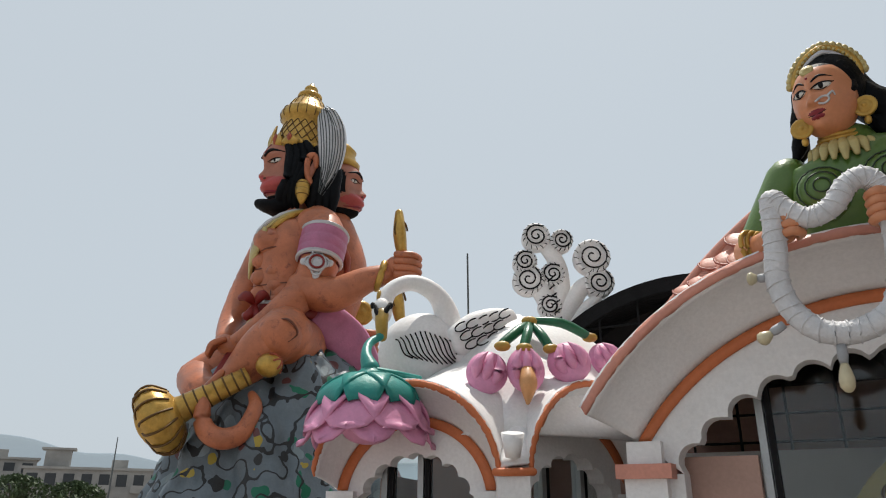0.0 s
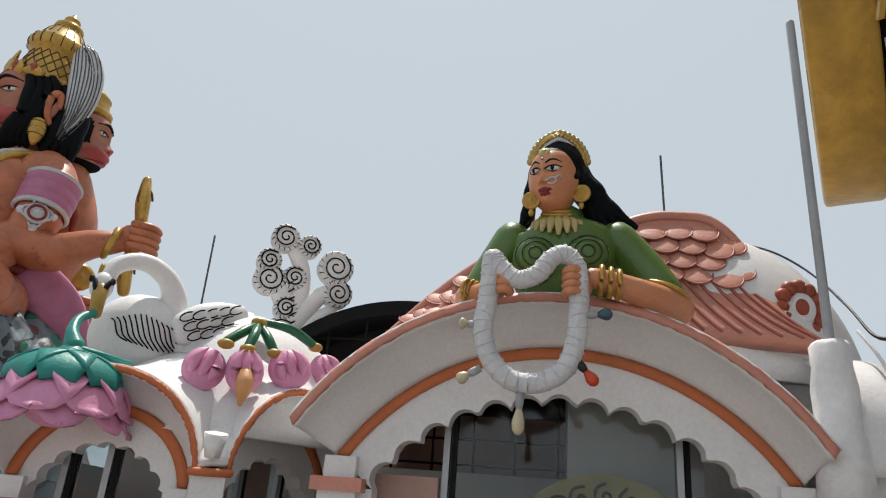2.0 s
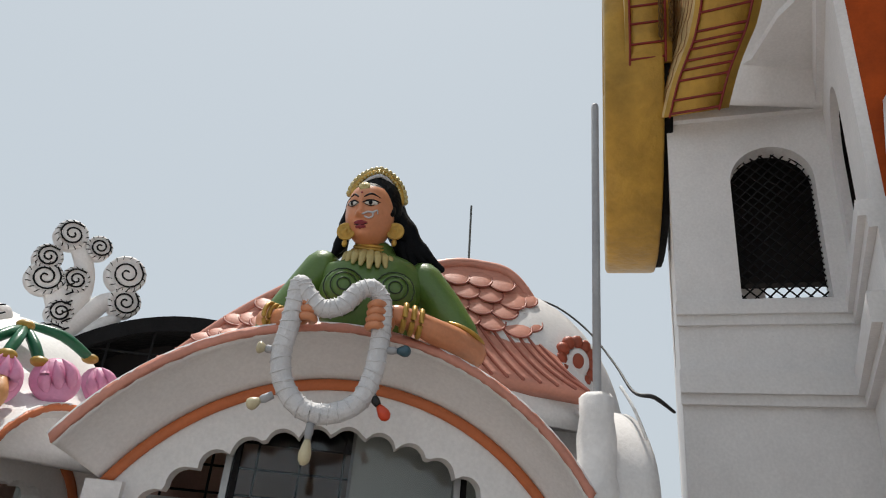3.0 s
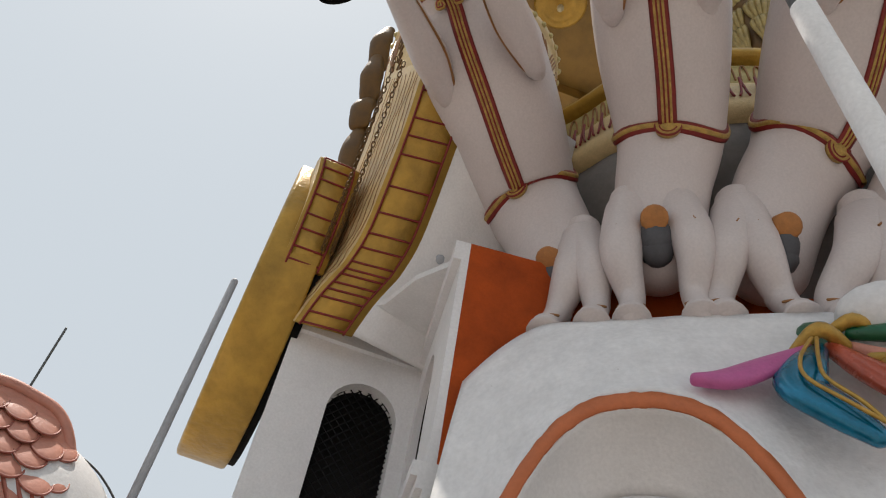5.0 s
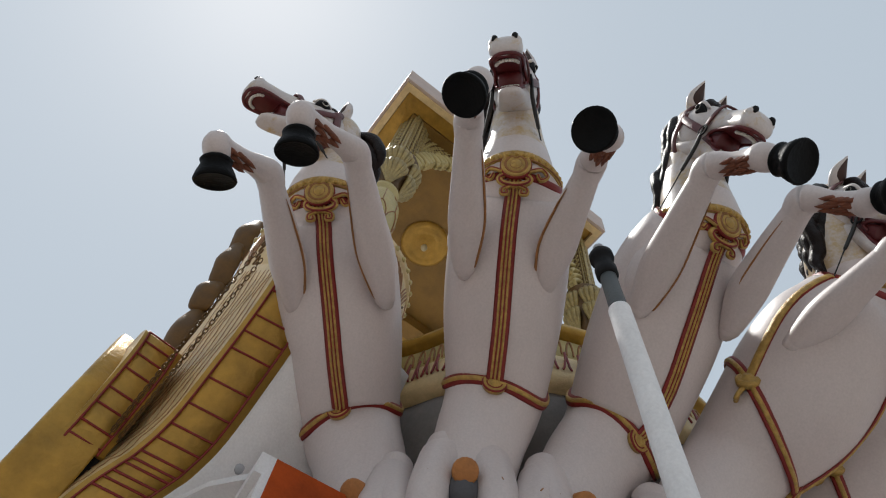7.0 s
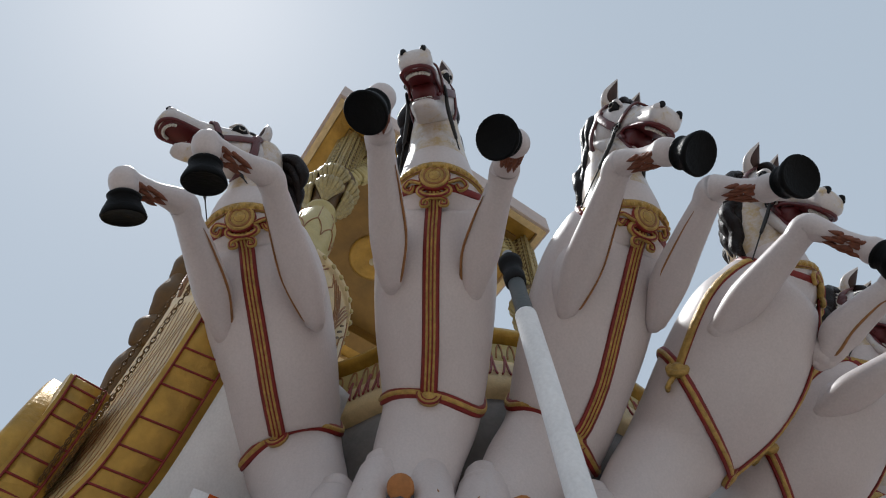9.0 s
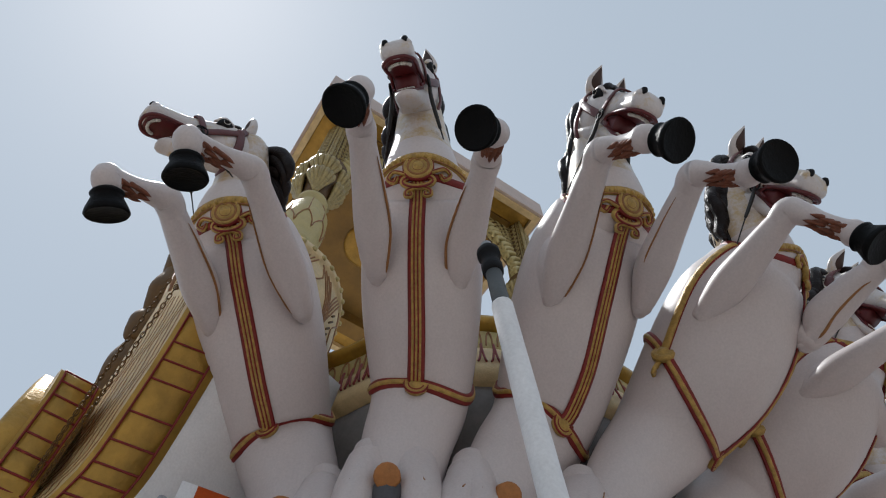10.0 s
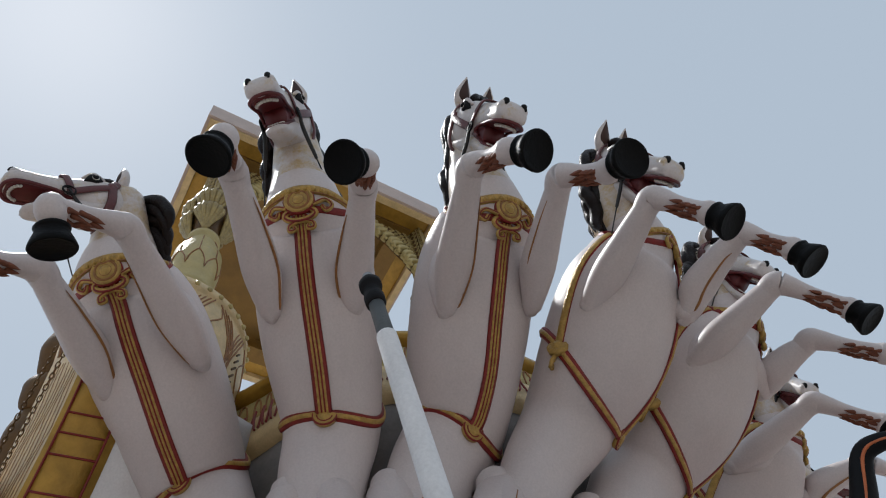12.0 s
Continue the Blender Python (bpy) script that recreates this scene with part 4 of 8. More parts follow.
def seated():
    s = Sculpt()
    T = lambda p: SEAT @ V(p)
    W = lambda pts: [T(p) for p in pts]
    bk = SEAT.to_3x3() @ V((0, 1, 0))
    lf = SEAT.to_3x3() @ V((1, 0, 0))
    # torso
    s.tube(W([(0.10, 0.05, 2.95), (-0.02, 0.0, 3.30), (-0.05, 0.0, 3.60), (-0.02, 0.02, 3.95), (0.05, 0.05, 4.20), (0.02, 0.05, 4.38)]), [(0.42, 0.40), (0.34, 0.30), (0.37, 0.33), (0.45, 0.36), (0.40, 0.26), (0.2, 0.18)], "skin", 26, 6, hint=lf)
    for k, (x, z, r) in enumerate(((-0.30, 3.36, 0.085), (-0.31, 3.50, 0.09), (-0.32, 3.64, 0.09), (-0.16, 3.40, 0.1), (-0.17, 3.55, 0.11), (-0.18, 3.70, 0.12))):
        s.ball(T((x + 0.03, -0.16 - 0.09 * (k > 2), z)), (r, r, r * 0.85), "skin", seg=12, rings=8)
    s.ball(T((-0.22, -0.22, 4.0)), (0.2, 0.17, 0.15), "skin", (0, 20, 0))
    s.ball(T((-0.27, 0.1, 4.0)), (0.18, 0.2, 0.15), "skin")
    s.tube(W([(-0.02, 0.02, 4.3), (-0.06, 0.0, 4.5)]), [0.2, 0.19], "skin_face", 16, 4)
    # head
    brow = [(0, 0.24, 0.20, 0.14, 0.085), (0, 0.05, 0.045, 0.12, 0.05), (0, -0.06, 0.055, 0.055, 0.085), (-0.05, -0.075, 0.035, 0.03, 0.03), (0.05, -0.075, 0.035, 0.03, 0.03),
            (0, -0.19, 0.15, 0.085, 0.125), (-0.13, -0.16, 0.08, 0.07, 0.05), (0.13, -0.16, 0.08, 0.07, 0.05), (0, -0.33, 0.12, 0.07, 0.13), (-0.10, 0.09, 0.06, 0.04, -0.03), (0.10, 0.09, 0.06, 0.04, -0.03), (-0.10, 0.16, 0.09, 0.03, 0.02), (0.10, 0.16, 0.09, 0.03, 0.02)]

    def monkey_paint(x, y, z):
        if z < -0.285 or y > -0.02 or (abs(x) > 0.205 and z > -0.10) or (abs(x) > 0.225):
            return "black_hair"
        if (x / 0.215) ** 2 + ((z + 0.175) / 0.10) ** 2 < 1:
            return "muzzle_red"
        return "skin_face"

    for where in (SEAT @ pose(-0.07, 0.0, 4.86, 8, 0, -66), SEAT @ pose(0.36, 0.30, 4.86, 0, 0, 78) @ Matrix.Diagonal((0.86, 0.86, 0.9, 1))):
        f = Face(where, (0.255, 0.285, 0.40), brow)
        f.build(s, monkey_paint, 72, 72)
        f.line(s, [(-0.16, -0.265), (-0.08, -0.245), (0, -0.238), (0.08, -0.245), (0.16, -0.265)], [0.006, 0.013, 0.014, 0.013, 0.006], "lip_red", 0.002)
        for sg in (-1, 1):
            f.eye(s, 0.098 * sg, 0.09, 0.052, 0.026, sg)
            f.line(s, [(0.035 * sg, 0.155), (0.09 * sg, 0.205), (0.185 * sg, 0.165)], [0.012, 0.018, 0.005], "line_black", 0.004)
            s.ball(f.on(0.036 * sg, -0.098, -0.012), (0.018, 0.018, 0.014), "skin_crease", seg=8, rings=6)
            f.line(s, [(0.03 * sg, 0.29), (0.026 * sg, 0.20)], [0.010, 0.006], "lip_red", 0.003)
    # beard and hair
    s.tube(W([(-0.40, -0.06, 4.47), (-0.28, -0.08, 4.44), (-0.14, -0.06, 4.46)]), [(0.08, 0.05), (0.15, 0.075), (0.18, 0.10)], "black_hair", 16, 4, wave=0.05, waves=1.4)
    for sg in (-1, 1):
        for q in range(4):
            s.tube(W([(-0.16 + 0.06 * q, sg * (0.235 + 0.015 * q), 5.10), (-0.13 + 0.07 * q, sg * 0.275, 4.95), (-0.13 + 0.035 * q, sg * 0.275, 4.70), (-0.20 + 0.05 * q, sg * 0.23, 4.50), (-0.17 + 0.05 * q, sg * 0.18, 4.42)]), [0.04, 0.052, 0.058, 0.05, 0.02], "black_hair", 10, 5, wave=0.07, waves=1.1)
            s.tube(W([(0.14 + 0.04 * q, sg * 0.24, 5.06), (0.20 + 0.045 * q, sg * 0.255, 4.86), (0.15 + 0.06 * q, sg * 0.26, 4.60), (0.11 + 0.075 * q, sg * 0.25, 4.38)]), [0.05, 0.062, 0.07, 0.03], "black_hair", 10, 5, wave=0.08, waves=1.2)
        s.tube(W([(0.09, sg * 0.285, 4.66), (0.045, sg * 0.315, 4.78), (0.06, sg * 0.325, 4.92), (0.115, sg * 0.315, 4.95), (0.135, sg * 0.30, 4.84)]), [0.03, 0.032, 0.034, 0.034, 0.026], "skin", 10, 5)
        s.ball(T((0.085, sg * 0.285, 4.82)), (0.055, 0.03, 0.12), "skin_face", (0, 8, 0))
        s.lathe(T((0.02, sg * 0.325, 4.66)), (0, 0, -1), [(0, 0.0), (0.0, 0.03), (0.02, 0.055), (0.04, 0.050), (0.05, 0.066), (0.09, 0.070), (0.10, 0.060), (0.11, 0.072), (0.16, 0.068), (0.17, 0.056), (0.20, 0.050), (0.25, 0.022), (0.27, 0.0)], "gold_trim", 16)
        for z in (0.045, 0.105, 0.165):
            s.lathe(T((0.02, sg * 0.325, 4.66)), (0, 0, -1), [(z - 0.006, 0.060), (z, 0.068), (z + 0.006, 0.060)], "gold_dark", 16)
    s.ball(T((0.14, 0, 4.72)), (0.22, 0.25, 0.34), "black_hair")
    # crown
    ca, cx = T((-0.04, 0, 5.06)), (SEAT.to_3x3() @ V((0.07, 0, 1))).normalized()
    cap_r = [(0.10, 0.272), (0.20, 0.262), (0.30, 0.238), (0.36, 0.220)]
    s.lathe(ca, cx, [(0.0, 0.0), (0.0, 0.282), (0.04, 0.292), (0.075, 0.286), (0.08, 0.272)] + cap_r + [(0.37, 0.232), (0.40, 0.235), (0.42, 0.262), (0.46, 0.278), (0.52, 0.270), (0.56, 0.238), (0.565, 0.225), (0.66, 0.178), (0.74, 0.118), (0.745, 0.135), (0.78, 0.130), (0.80, 0.095), (0.85, 0.065), (0.86, 0.075), (0.885, 0.065), (0.90, 0.038), (0.94, 0.022), (0.96, 0.0)], "gold_trim", 36)
    cq = cx.to_track_quat("Z", "Y")
    ring = lambda a, z, r: ca + cq @ V((r * math.cos(a), r * math.sin(a), z))
    cr = lambda z: float(np.interp(z, [p[0] for p in cap_r], [p[1] for p in cap_r])) + 0.002
    for k in range(18):
        for sg in (-1, 1):
            s.tube([ring(k * math.pi / 9 + sg * (z - 0.1) * 2.6, z, cr(z)) for z in (0.10, 0.165, 0.23, 0.295, 0.36)], 0.006, "gold_dark", 5, 2)
        s.tube([ring(k * math.pi / 9, z, r + 0.002) for z, r in ((0.42, 0.262), (0.46, 0.278), (0.52, 0.270), (0.555, 0.240))], 0.0045, "gold_dark", 5, 2)
        s.tube([ring(k * math.pi / 9, z, r + 0.002) for z, r in ((0.57, 0.223), (0.66, 0.178), (0.73, 0.124))], 0.004, "gold_dark", 5, 2)
    for k in range(24):
        s.ball(ring(k * math.pi / 12, 0.055, 0.292), (0.026, 0.026, 0.032), "gold_trim", seg=8, rings=6)
        s.ball(ring(k * math.pi / 12 + 0.13, 0.012, 0.286), 0.014, "gold_pale", seg=7, rings=5)
    # pointed front plate and side plates of the crown
    for a, hgt in ((0.0, 0.36), (0.62, 0.20), (-0.62, 0.20), (1.2, 0.15), (-1.2, 0.15)):
        d = Matrix.Rotation(a + math.pi, 3, "Z") @ V((1, 0, 0))
        pt = lambda r, z: T((-0.04 + d.x * r, d.y * r, 5.06 + z))
        s.tube([pt(0.285, 0.03), pt(0.300, hgt * 0.35), pt(0.290, hgt * 0.7), pt(0.270, hgt)], [(0.085, 0.028), (0.095, 0.030), (0.055, 0.024), (0.008, 0.01)], "gold_trim", 12, 4, hint=SEAT.to_3x3() @ d)
        s.tube([pt(0.318, 0.06 + 0.5 * hgt * q) for q in (0, 0.5, 1)], [0.02, 0.03, 0.01], "red_ochre" if hgt < 0.3 else "gold_pale", 8, 3)
    for sg in (-1, 1):
        fan = [(0.20, sg * 0.29, 4.54), (0.265, sg * 0.30, 4.78), (0.285, sg * 0.305, 5.04), (0.265, sg * 0.305, 5.28), (0.21, sg * 0.29, 5.47), (0.17, sg * 0.28, 5.52)]
        s.tube(W(fan), [(0.02, 0.03), (0.040, 0.095), (0.045, 0.140), (0.045, 0.145), (0.04, 0.105), (0.02, 0.04)], "silver", 16, 6, hint=lf)
        for q in range(9):
            f = -0.80 + 0.2 * q
            s.tube(W([(p[0] + f * r, p[1] + sg * (0.046 * math.sqrt(max(0.05, 1 - f * f))), p[2] + 0.03 * math.sin(q * 1.3 + i)) for i, (p, r) in enumerate(zip(fan, (0.03, 0.095, 0.140, 0.145, 0.105, 0.04)))]), [0.003, 0.006, 0.006, 0.006, 0.005, 0.003], "pipe_grey", 5, 4)
    # second face behind
    s.ball(T((0.32, 0.36, 4.80)), (0.20, 0.22, 0.36), "black_hair")
    s.lathe(T((0.39, 0.35, 5.14)), (0, 0, 1), [(0, 0.0), (0, 0.23), (0.06, 0.235), (0.08, 0.2), (0.2, 0.17), (0.22, 0.19), (0.3, 0.12), (0.36, 0.0)], "gold_trim", 18)
    s.tube(W([(0.40, 0.3, 4.4), (0.50, 0.25, 3.9), (0.42, 0.2, 3.4)]), [0.2, 0.26, 0.22], "skin", 16, 5)
    s.tube(W([(0.36, -0.03, 4.30), (0.52, -0.02, 3.95), (0.50, 0.0, 3.6)]), 0.035, "red_ochre", 8, 5, wave=0.3, waves=1.6)
    # muscles of the belly and chest with painted creases
    for z, w_ in ((3.82, 0.12), (3.65, 0.115), (3.48, 0.105)):
        for x, y in ((-0.29, -0.20), (-0.08, -0.30)):
            s.ball(T((x, y, z)), (w_, 0.075, 0.088), "skin", (0, -8, 0), 14, 9)
        s.tube(W([(-0.38, -0.20, z - 0.10), (-0.22, -0.30, z - 0.095), (-0.05, -0.365, z - 0.085), (0.08, -0.34, z - 0.06)]), [0.003, 0.007, 0.007, 0.003], "skin_crease", 7, 4)
    s.tube(W([(-0.19, -0.30, 3.92), (-0.185, -0.315, 3.66), (-0.19, -0.30, 3.42)]), 0.012, "skin_crease", 7, 5)
    s.tube(W([(-0.40, -0.12, 3.90), (-0.26, -0.345, 3.90), (-0.06, -0.375, 3.95), (0.06, -0.36, 4.10)]), [0.003, 0.008, 0.008, 0.003], "skin_crease", 7, 5)
    # near arm with bracelet, band and short mace
    s.tube(W([(0.20, -0.26, 4.22), (0.27, -0.38, 4.02), (0.24, -0.44, 3.75), (0.14, -0.42, 3.48)]), [0.19, 0.215, 0.19, 0.16], "skin", 20, 6)
    s.ball(T((0.20, -0.28, 4.17)), (0.24, 0.22, 0.22), "skin", seg=20, rings=12)
    b0, b1 = T((0.275, -0.375, 4.07)), T((0.235, -0.44, 3.77))
    bd = (b1 - b0).normalized()
    bl = (b1 - b0).length
    s.lathe(b0, bd, [(-0.01, 0.15), (-0.01, 0.222), (0.03, 0.229), (bl * 0.33, 0.228), (bl * 0.36, 0.222), (bl * 0.40, 0.230), (bl * 0.66, 0.226), (bl * 0.70, 0.219), (bl * 0.74, 0.226), (bl - 0.03, 0.222), (bl, 0.212), (bl, 0.15)], "pink_cloth", 30)
    for z, r in ((0.0, 0.229), (bl, 0.219)):
        s.lathe(b0, bd, [(z - 0.022, r - 0.02), (z - 0.018, r), (z - 0.006, r + 0.010), (z, r + 0.002), (z + 0.006, r + 0.010), (z + 0.018, r), (z + 0.022, r - 0.02)], "silver", 30)
    s.lathe(T((0.21, -0.62, 3.70)), SEAT.to_3x3() @ V((0, -1, 0.12)), [(-0.03, 0.0), (-0.03, 0.092), (0.01, 0.096), (0.02, 0.080), (0.012, 0.070), (0.02, 0.05), (0.012, 0.04), (0.03, 0.02), (0.032, 0.0)], "silver", 20)
    s.lathe(T((0.21, -0.645, 3.70)), SEAT.to_3x3() @ V((0, -1, 0.12)), [(0, 0.074), (0.012, 0.072), (0.012, 0.056), (0, 0.052)], "maroon", 20)
    for dx, dz in ((0, 0.16), (0, -0.16), (0.15, 0), (-0.15, 0)):
        s.ball(T((0.21 + dx * 0.8, -0.618, 3.70 + dz * 0.8)), (0.034, 0.014, 0.036), "silver")
        s.tube([T((0.21 + dx * 0.5 + 0.045 * math.cos(a) * (1 if dx == 0 else 0.8), -0.632, 3.70 + dz * 0.5 + 0.045 * math.sin(a))) for a in np.linspace(0, 6.28, 11)[:-1]], 0.010, "silver", 6, 2, closed=True)
    s.tube(W([(0.12, -0.42, 3.50), (0.38, -0.55, 3.42), (0.66, -0.66, 3.54), (0.84, -0.70, 3.60)]), [0.175, 0.165, 0.125, 0.095], "skin", 18, 6)
    s.tube([T((0.795 + 0.03 * math.cos(a), -0.69 + 0.12 * math.sin(a), 3.585 + 0.12 * math.cos(a))) for a in np.linspace(0, 6.28, 15)[:-1]], 0.032, "gold_trim", 10, 2, closed=True)
    s.ball(T((0.95, -0.70, 3.66)), (0.13, 0.11, 0.13), "skin")
    for k in range(4):
        z = 3.77 - 0.065 * k
        s.tube(W([(0.93, -0.80, z), (1.06, -0.83, z - 0.01), (1.14, -0.76, z - 0.02), (1.10, -0.66, z - 0.02)]), [0.035, 0.038, 0.036, 0.03], "skin", 10, 4)
    s.tube(W([(0.98, -0.70, 3.45), (0.99, -0.70, 3.85)]), 0.04, "gold_trim", 10, 2)
    for z0, z1, r in ((3.84, 4.22, 0.12), (3.20, 3.50, 0.10)):
        s.tube(W([(0.985, -0.70, z0), (0.96, -0.70, (z0 + z1) / 2), (0.95, -0.70, z1)]), [(r * 0.75, 0.05), (r * 1.05, 0.06), (r * 0.6, 0.04)], "gold_trim", 16, 5, hint=lf)
        zc = (z0 + z1) / 2
        s.tube([T((0.955 + 0.07 * (1 - q / 16) * math.cos(q * 0.7), -0.765, zc + 0.11 * (1 - q / 16) * math.sin(q * 0.7))) for q in range(14)], 0.01, "gold_dark", 6, 2)
    # far arm resting, lap, legs
    s.tube(W([(-0.30, 0.42, 4.15), (-0.46, 0.42, 3.70), (-0.56, 0.15, 3.25), (-0.56, -0.2, 3.02)]), [0.18, 0.17, 0.13, 0.09], "skin", 16, 6)
    s.tube(W([(0.10, -0.42, 3.45), (-0.08, -0.52, 3.22), (-0.30, -0.52, 3.02), (-0.44, -0.46, 2.94)]), [0.165, 0.14, 0.11, 0.085], "skin", 16, 6)
    s.tube([T((-0.29 + 0.07 * math.cos(a), -0.52 + 0.02 * math.sin(a), 3.03 + 0.12 * math.sin(a))) for a in np.linspace(0, 6.28, 15)[:-1]], 0.028, "gold_trim", 8, 2, closed=True)
    s.ball(T((-0.50, -0.44, 2.92)), (0.14, 0.10, 0.09), "skin", (0, 25, 0))
    for k in range(4):
        s.tube(W([(-0.54, -0.40 - 0.05 * k, 2.95), (-0.63, -0.42 - 0.05 * k, 2.90), (-0.66, -0.42 - 0.05 * k, 2.82)]), [0.03, 0.03, 0.022], "skin", 8, 4)
    s.tube(W([(0.10, -0.28, 2.98), (-0.03, -0.58, 2.99), (-0.06, -0.72, 2.97)]), [0.26, 0.25, 0.21], "skin", 20, 5)
    s.tube(W([(-0.16, -0.80, 3.06), (0.0, -0.915, 3.07), (0.09, -0.865, 2.97), (0.02, -0.895, 2.88)]), [0.006, 0.011, 0.010, 0.004], "skin_crease", 7, 5)
    s.tube(W([(-0.02, -0.62, 3.02), (-0.20, -0.66, 2.86), (-0.36, -0.58, 2.66), (-0.50, -0.40, 2.52)]), [0.24, 0.20, 0.16, 0.12], "skin", 18, 5)
    s.tube(W([(-0.10, 0.3, 2.95), (-0.55, 0.25, 2.85), (-0.82, 0.2, 2.72)]), [0.28, 0.24, 0.19], "skin", 18, 5)
    s.tube(W([(-0.80, 0.16, 2.70), (-0.70, -0.2, 2.55), (-0.50, -0.4, 2.50)]), [0.2, 0.16, 0.11], "skin", 16, 5)
    # sash, loincloth, sacred thread
    s.tube(W([(-0.36, -0.05, 3.33), (-0.25, -0.32, 3.31), (0.02, -0.36, 3.30), (0.3, -0.28, 3.28)]), [(0.045, 0.06)] * 4, "maroon", 10, 5)
    s.tube(W([(-0.37, -0.05, 3.38), (-0.25, -0.34, 3.36), (0.02, -0.38, 3.35), (0.3, -0.3, 3.33)]), 0.022, "silver", 8, 5)
    for dx, dz in ((-0.10, 0.06), (0.08, 0.08), (-0.06, -0.12), (0.05, -0.13)):
        s.tube(W([(-0.32, -0.36, 3.33), (-0.32 + dx * 0.7, -0.42, 3.33 + dz), (-0.32 + dx * 1.3, -0.38, 3.33 + dz * 0.9)]), [0.02, 0.05, 0.03], "maroon", 10, 4)
    s.tube(W([(-0.40, -0.44, 2.92), (-0.46, -0.56, 2.68), (-0.52, -0.62, 2.45)]), [(0.08, 0.03), (0.11, 0.03), (0.13, 0.03)], "maroon", 12, 4, hint=bk)
    s.tube(W([(-0.36, -0.48, 2.92), (-0.40, -0.60, 2.68), (-0.43, -0.66, 2.45)]), 0.02, "silver", 8, 4)
    s.tube(W([(0.30, -0.30, 3.30), (0.56, -0.2, 3.05), (0.74, 0.0, 2.75), (0.80, 0.1, 2.5)]), [(0.16, 0.05), (0.22, 0.06), (0.2, 0.06), (0.1, 0.04)], "pink_cloth", 14, 5, hint=bk)
    for off, mt, r in ((0.0, "gold_trim", 0.028), (0.05, "gold_pale", 0.02), (0.10, "silver", 0.02)):
        s.tube(W([(0.22 - off, -0.18, 4.40), (-0.02 - off, -0.30, 4.30), (-0.24 - off, -0.30, 4.12), (-0.38 - off * 0.4, -0.12, 3.92), (-0.40, 0.05, 3.80 - off)]), r, mt, 8, 6, wave=0.15, waves=2.0)
    s.tube(W([(-0.30, -0.33, 4.10), (-0.40, -0.16, 3.88), (-0.42, -0.02, 3.70)]), [(0.02, 0.05), (0.03, 0.09), (0.02, 0.04)], "gold_pale", 10, 4)
    s.ball(T((-0.24, -0.375, 4.05)), (0.035, 0.02, 0.03), "skin_face")
    # rear hands
    s.tube(W([(0.45, 0.35, 3.7), (0.62, 0.4, 3.35), (0.78, 0.38, 3.22)]), [0.13, 0.11, 0.08], "skin", 12, 4)
    for k in range(3):
        s.tube(W([(0.70, 0.30, 3.28 - 0.08 * k), (0.86, 0.28, 3.27 - 0.08 * k), (0.88, 0.4, 3.26 - 0.08 * k)]), 0.042, "skin", 8, 4)
    s.lathe(T((0.72, 0.34, 3.50)), SEAT.to_3x3() @ V((0.2, -1, 0.1)), [(-0.03, 0.0), (-0.03, 0.13), (0.03, 0.13), (0.04, 0.09), (0.03, 0.07), (0.05, 0.03), (0.05, 0.0)], "gold_trim", 18)
    # tail
    s.tube(W([(-0.50, -0.78, 2.62), (-0.60, -0.84, 2.42), (-0.58, -0.88, 2.18), (-0.44, -0.9, 2.08), (-0.27, -0.88, 2.14), (-0.20, -0.84, 2.34), (-0.24, -0.76, 2.45)]), [0.03, 0.055, 0.075, 0.085, 0.08, 0.06, 0.035], "skin", 14, 6)
    return tagged(s.done("seated_statue"), "large painted seated monkey-faced deity statue with gold crown on painted rock", "statue")


seated()


def mace():
    m = thing("mace", "large ribbed golden mace leaning on the painted rock", "mace", SEAT)
    a, b = V((-0.93, -0.80, 2.22)), V((-0.14, -0.82, 2.68))
    d = (b - a).normalized()
    s = Sculpt()
    s.lathe(a, d, [(-0.17, 0.0), (-0.17, 0.06), (-0.15, 0.13), (-0.13, 0.14), (-0.10, 0.24), (-0.02, 0.285), (0.06, 0.27), (0.14, 0.19), (0.17, 0.11), (0.18, 0.0)], "gold_trim", 26)
    head = s.done("head", m)
    for k in range(14):
        q = d.to_track_quat("Z", "Y")
        an = k * 2 * math.pi / 14
        pts = [a + q @ V((r * math.cos(an), r * math.sin(an), z)) for z, r in ((-0.13, 0.145), (-0.10, 0.243), (-0.02, 0.288), (0.06, 0.273), (0.14, 0.193))]
        s = Sculpt()
        s.tube(pts, 0.010, "gold_dark", 6, 3)
        s.done("rib", head)
    s = Sculpt()
    s.lathe(a, d, [(0.1, 0.0), (0.1, 0.13), (0.2, 0.105), (0.75, 0.075), (0.76, 0.0)], "gold_trim", 18)
    s.done("shaft", m)
    for k in range(7):
        s = Sculpt()
        z = 0.24 + 0.08 * k
        r = 0.104 - 0.03 * k / 7
        s.lathe(a, d, [(z - 0.014, r - 0.01), (z, r + 0.008), (z + 0.014, r - 0.01)], "gold_dark", 18)
        s.done("ring", m)
    s = Sculpt()
    s.ball(b + d * 0.02, (0.11, 0.11, 0.10), "gold_trim")
    s.done("knob", m)
    for k in range(8):
        q = d.to_track_quat("Z", "Y")
        an = k * math.pi / 4
        s = Sculpt()
        s.tube([b + d * 0.02 + q @ V((0.112 * math.sin(t) * math.cos(an), 0.112 * math.sin(t) * math.sin(an), 0.108 * math.cos(t))) for t in (0.1, 0.6, 1.1)], 0.009, "red_ochre", 6, 3)
        s.done("petal", m)


mace()


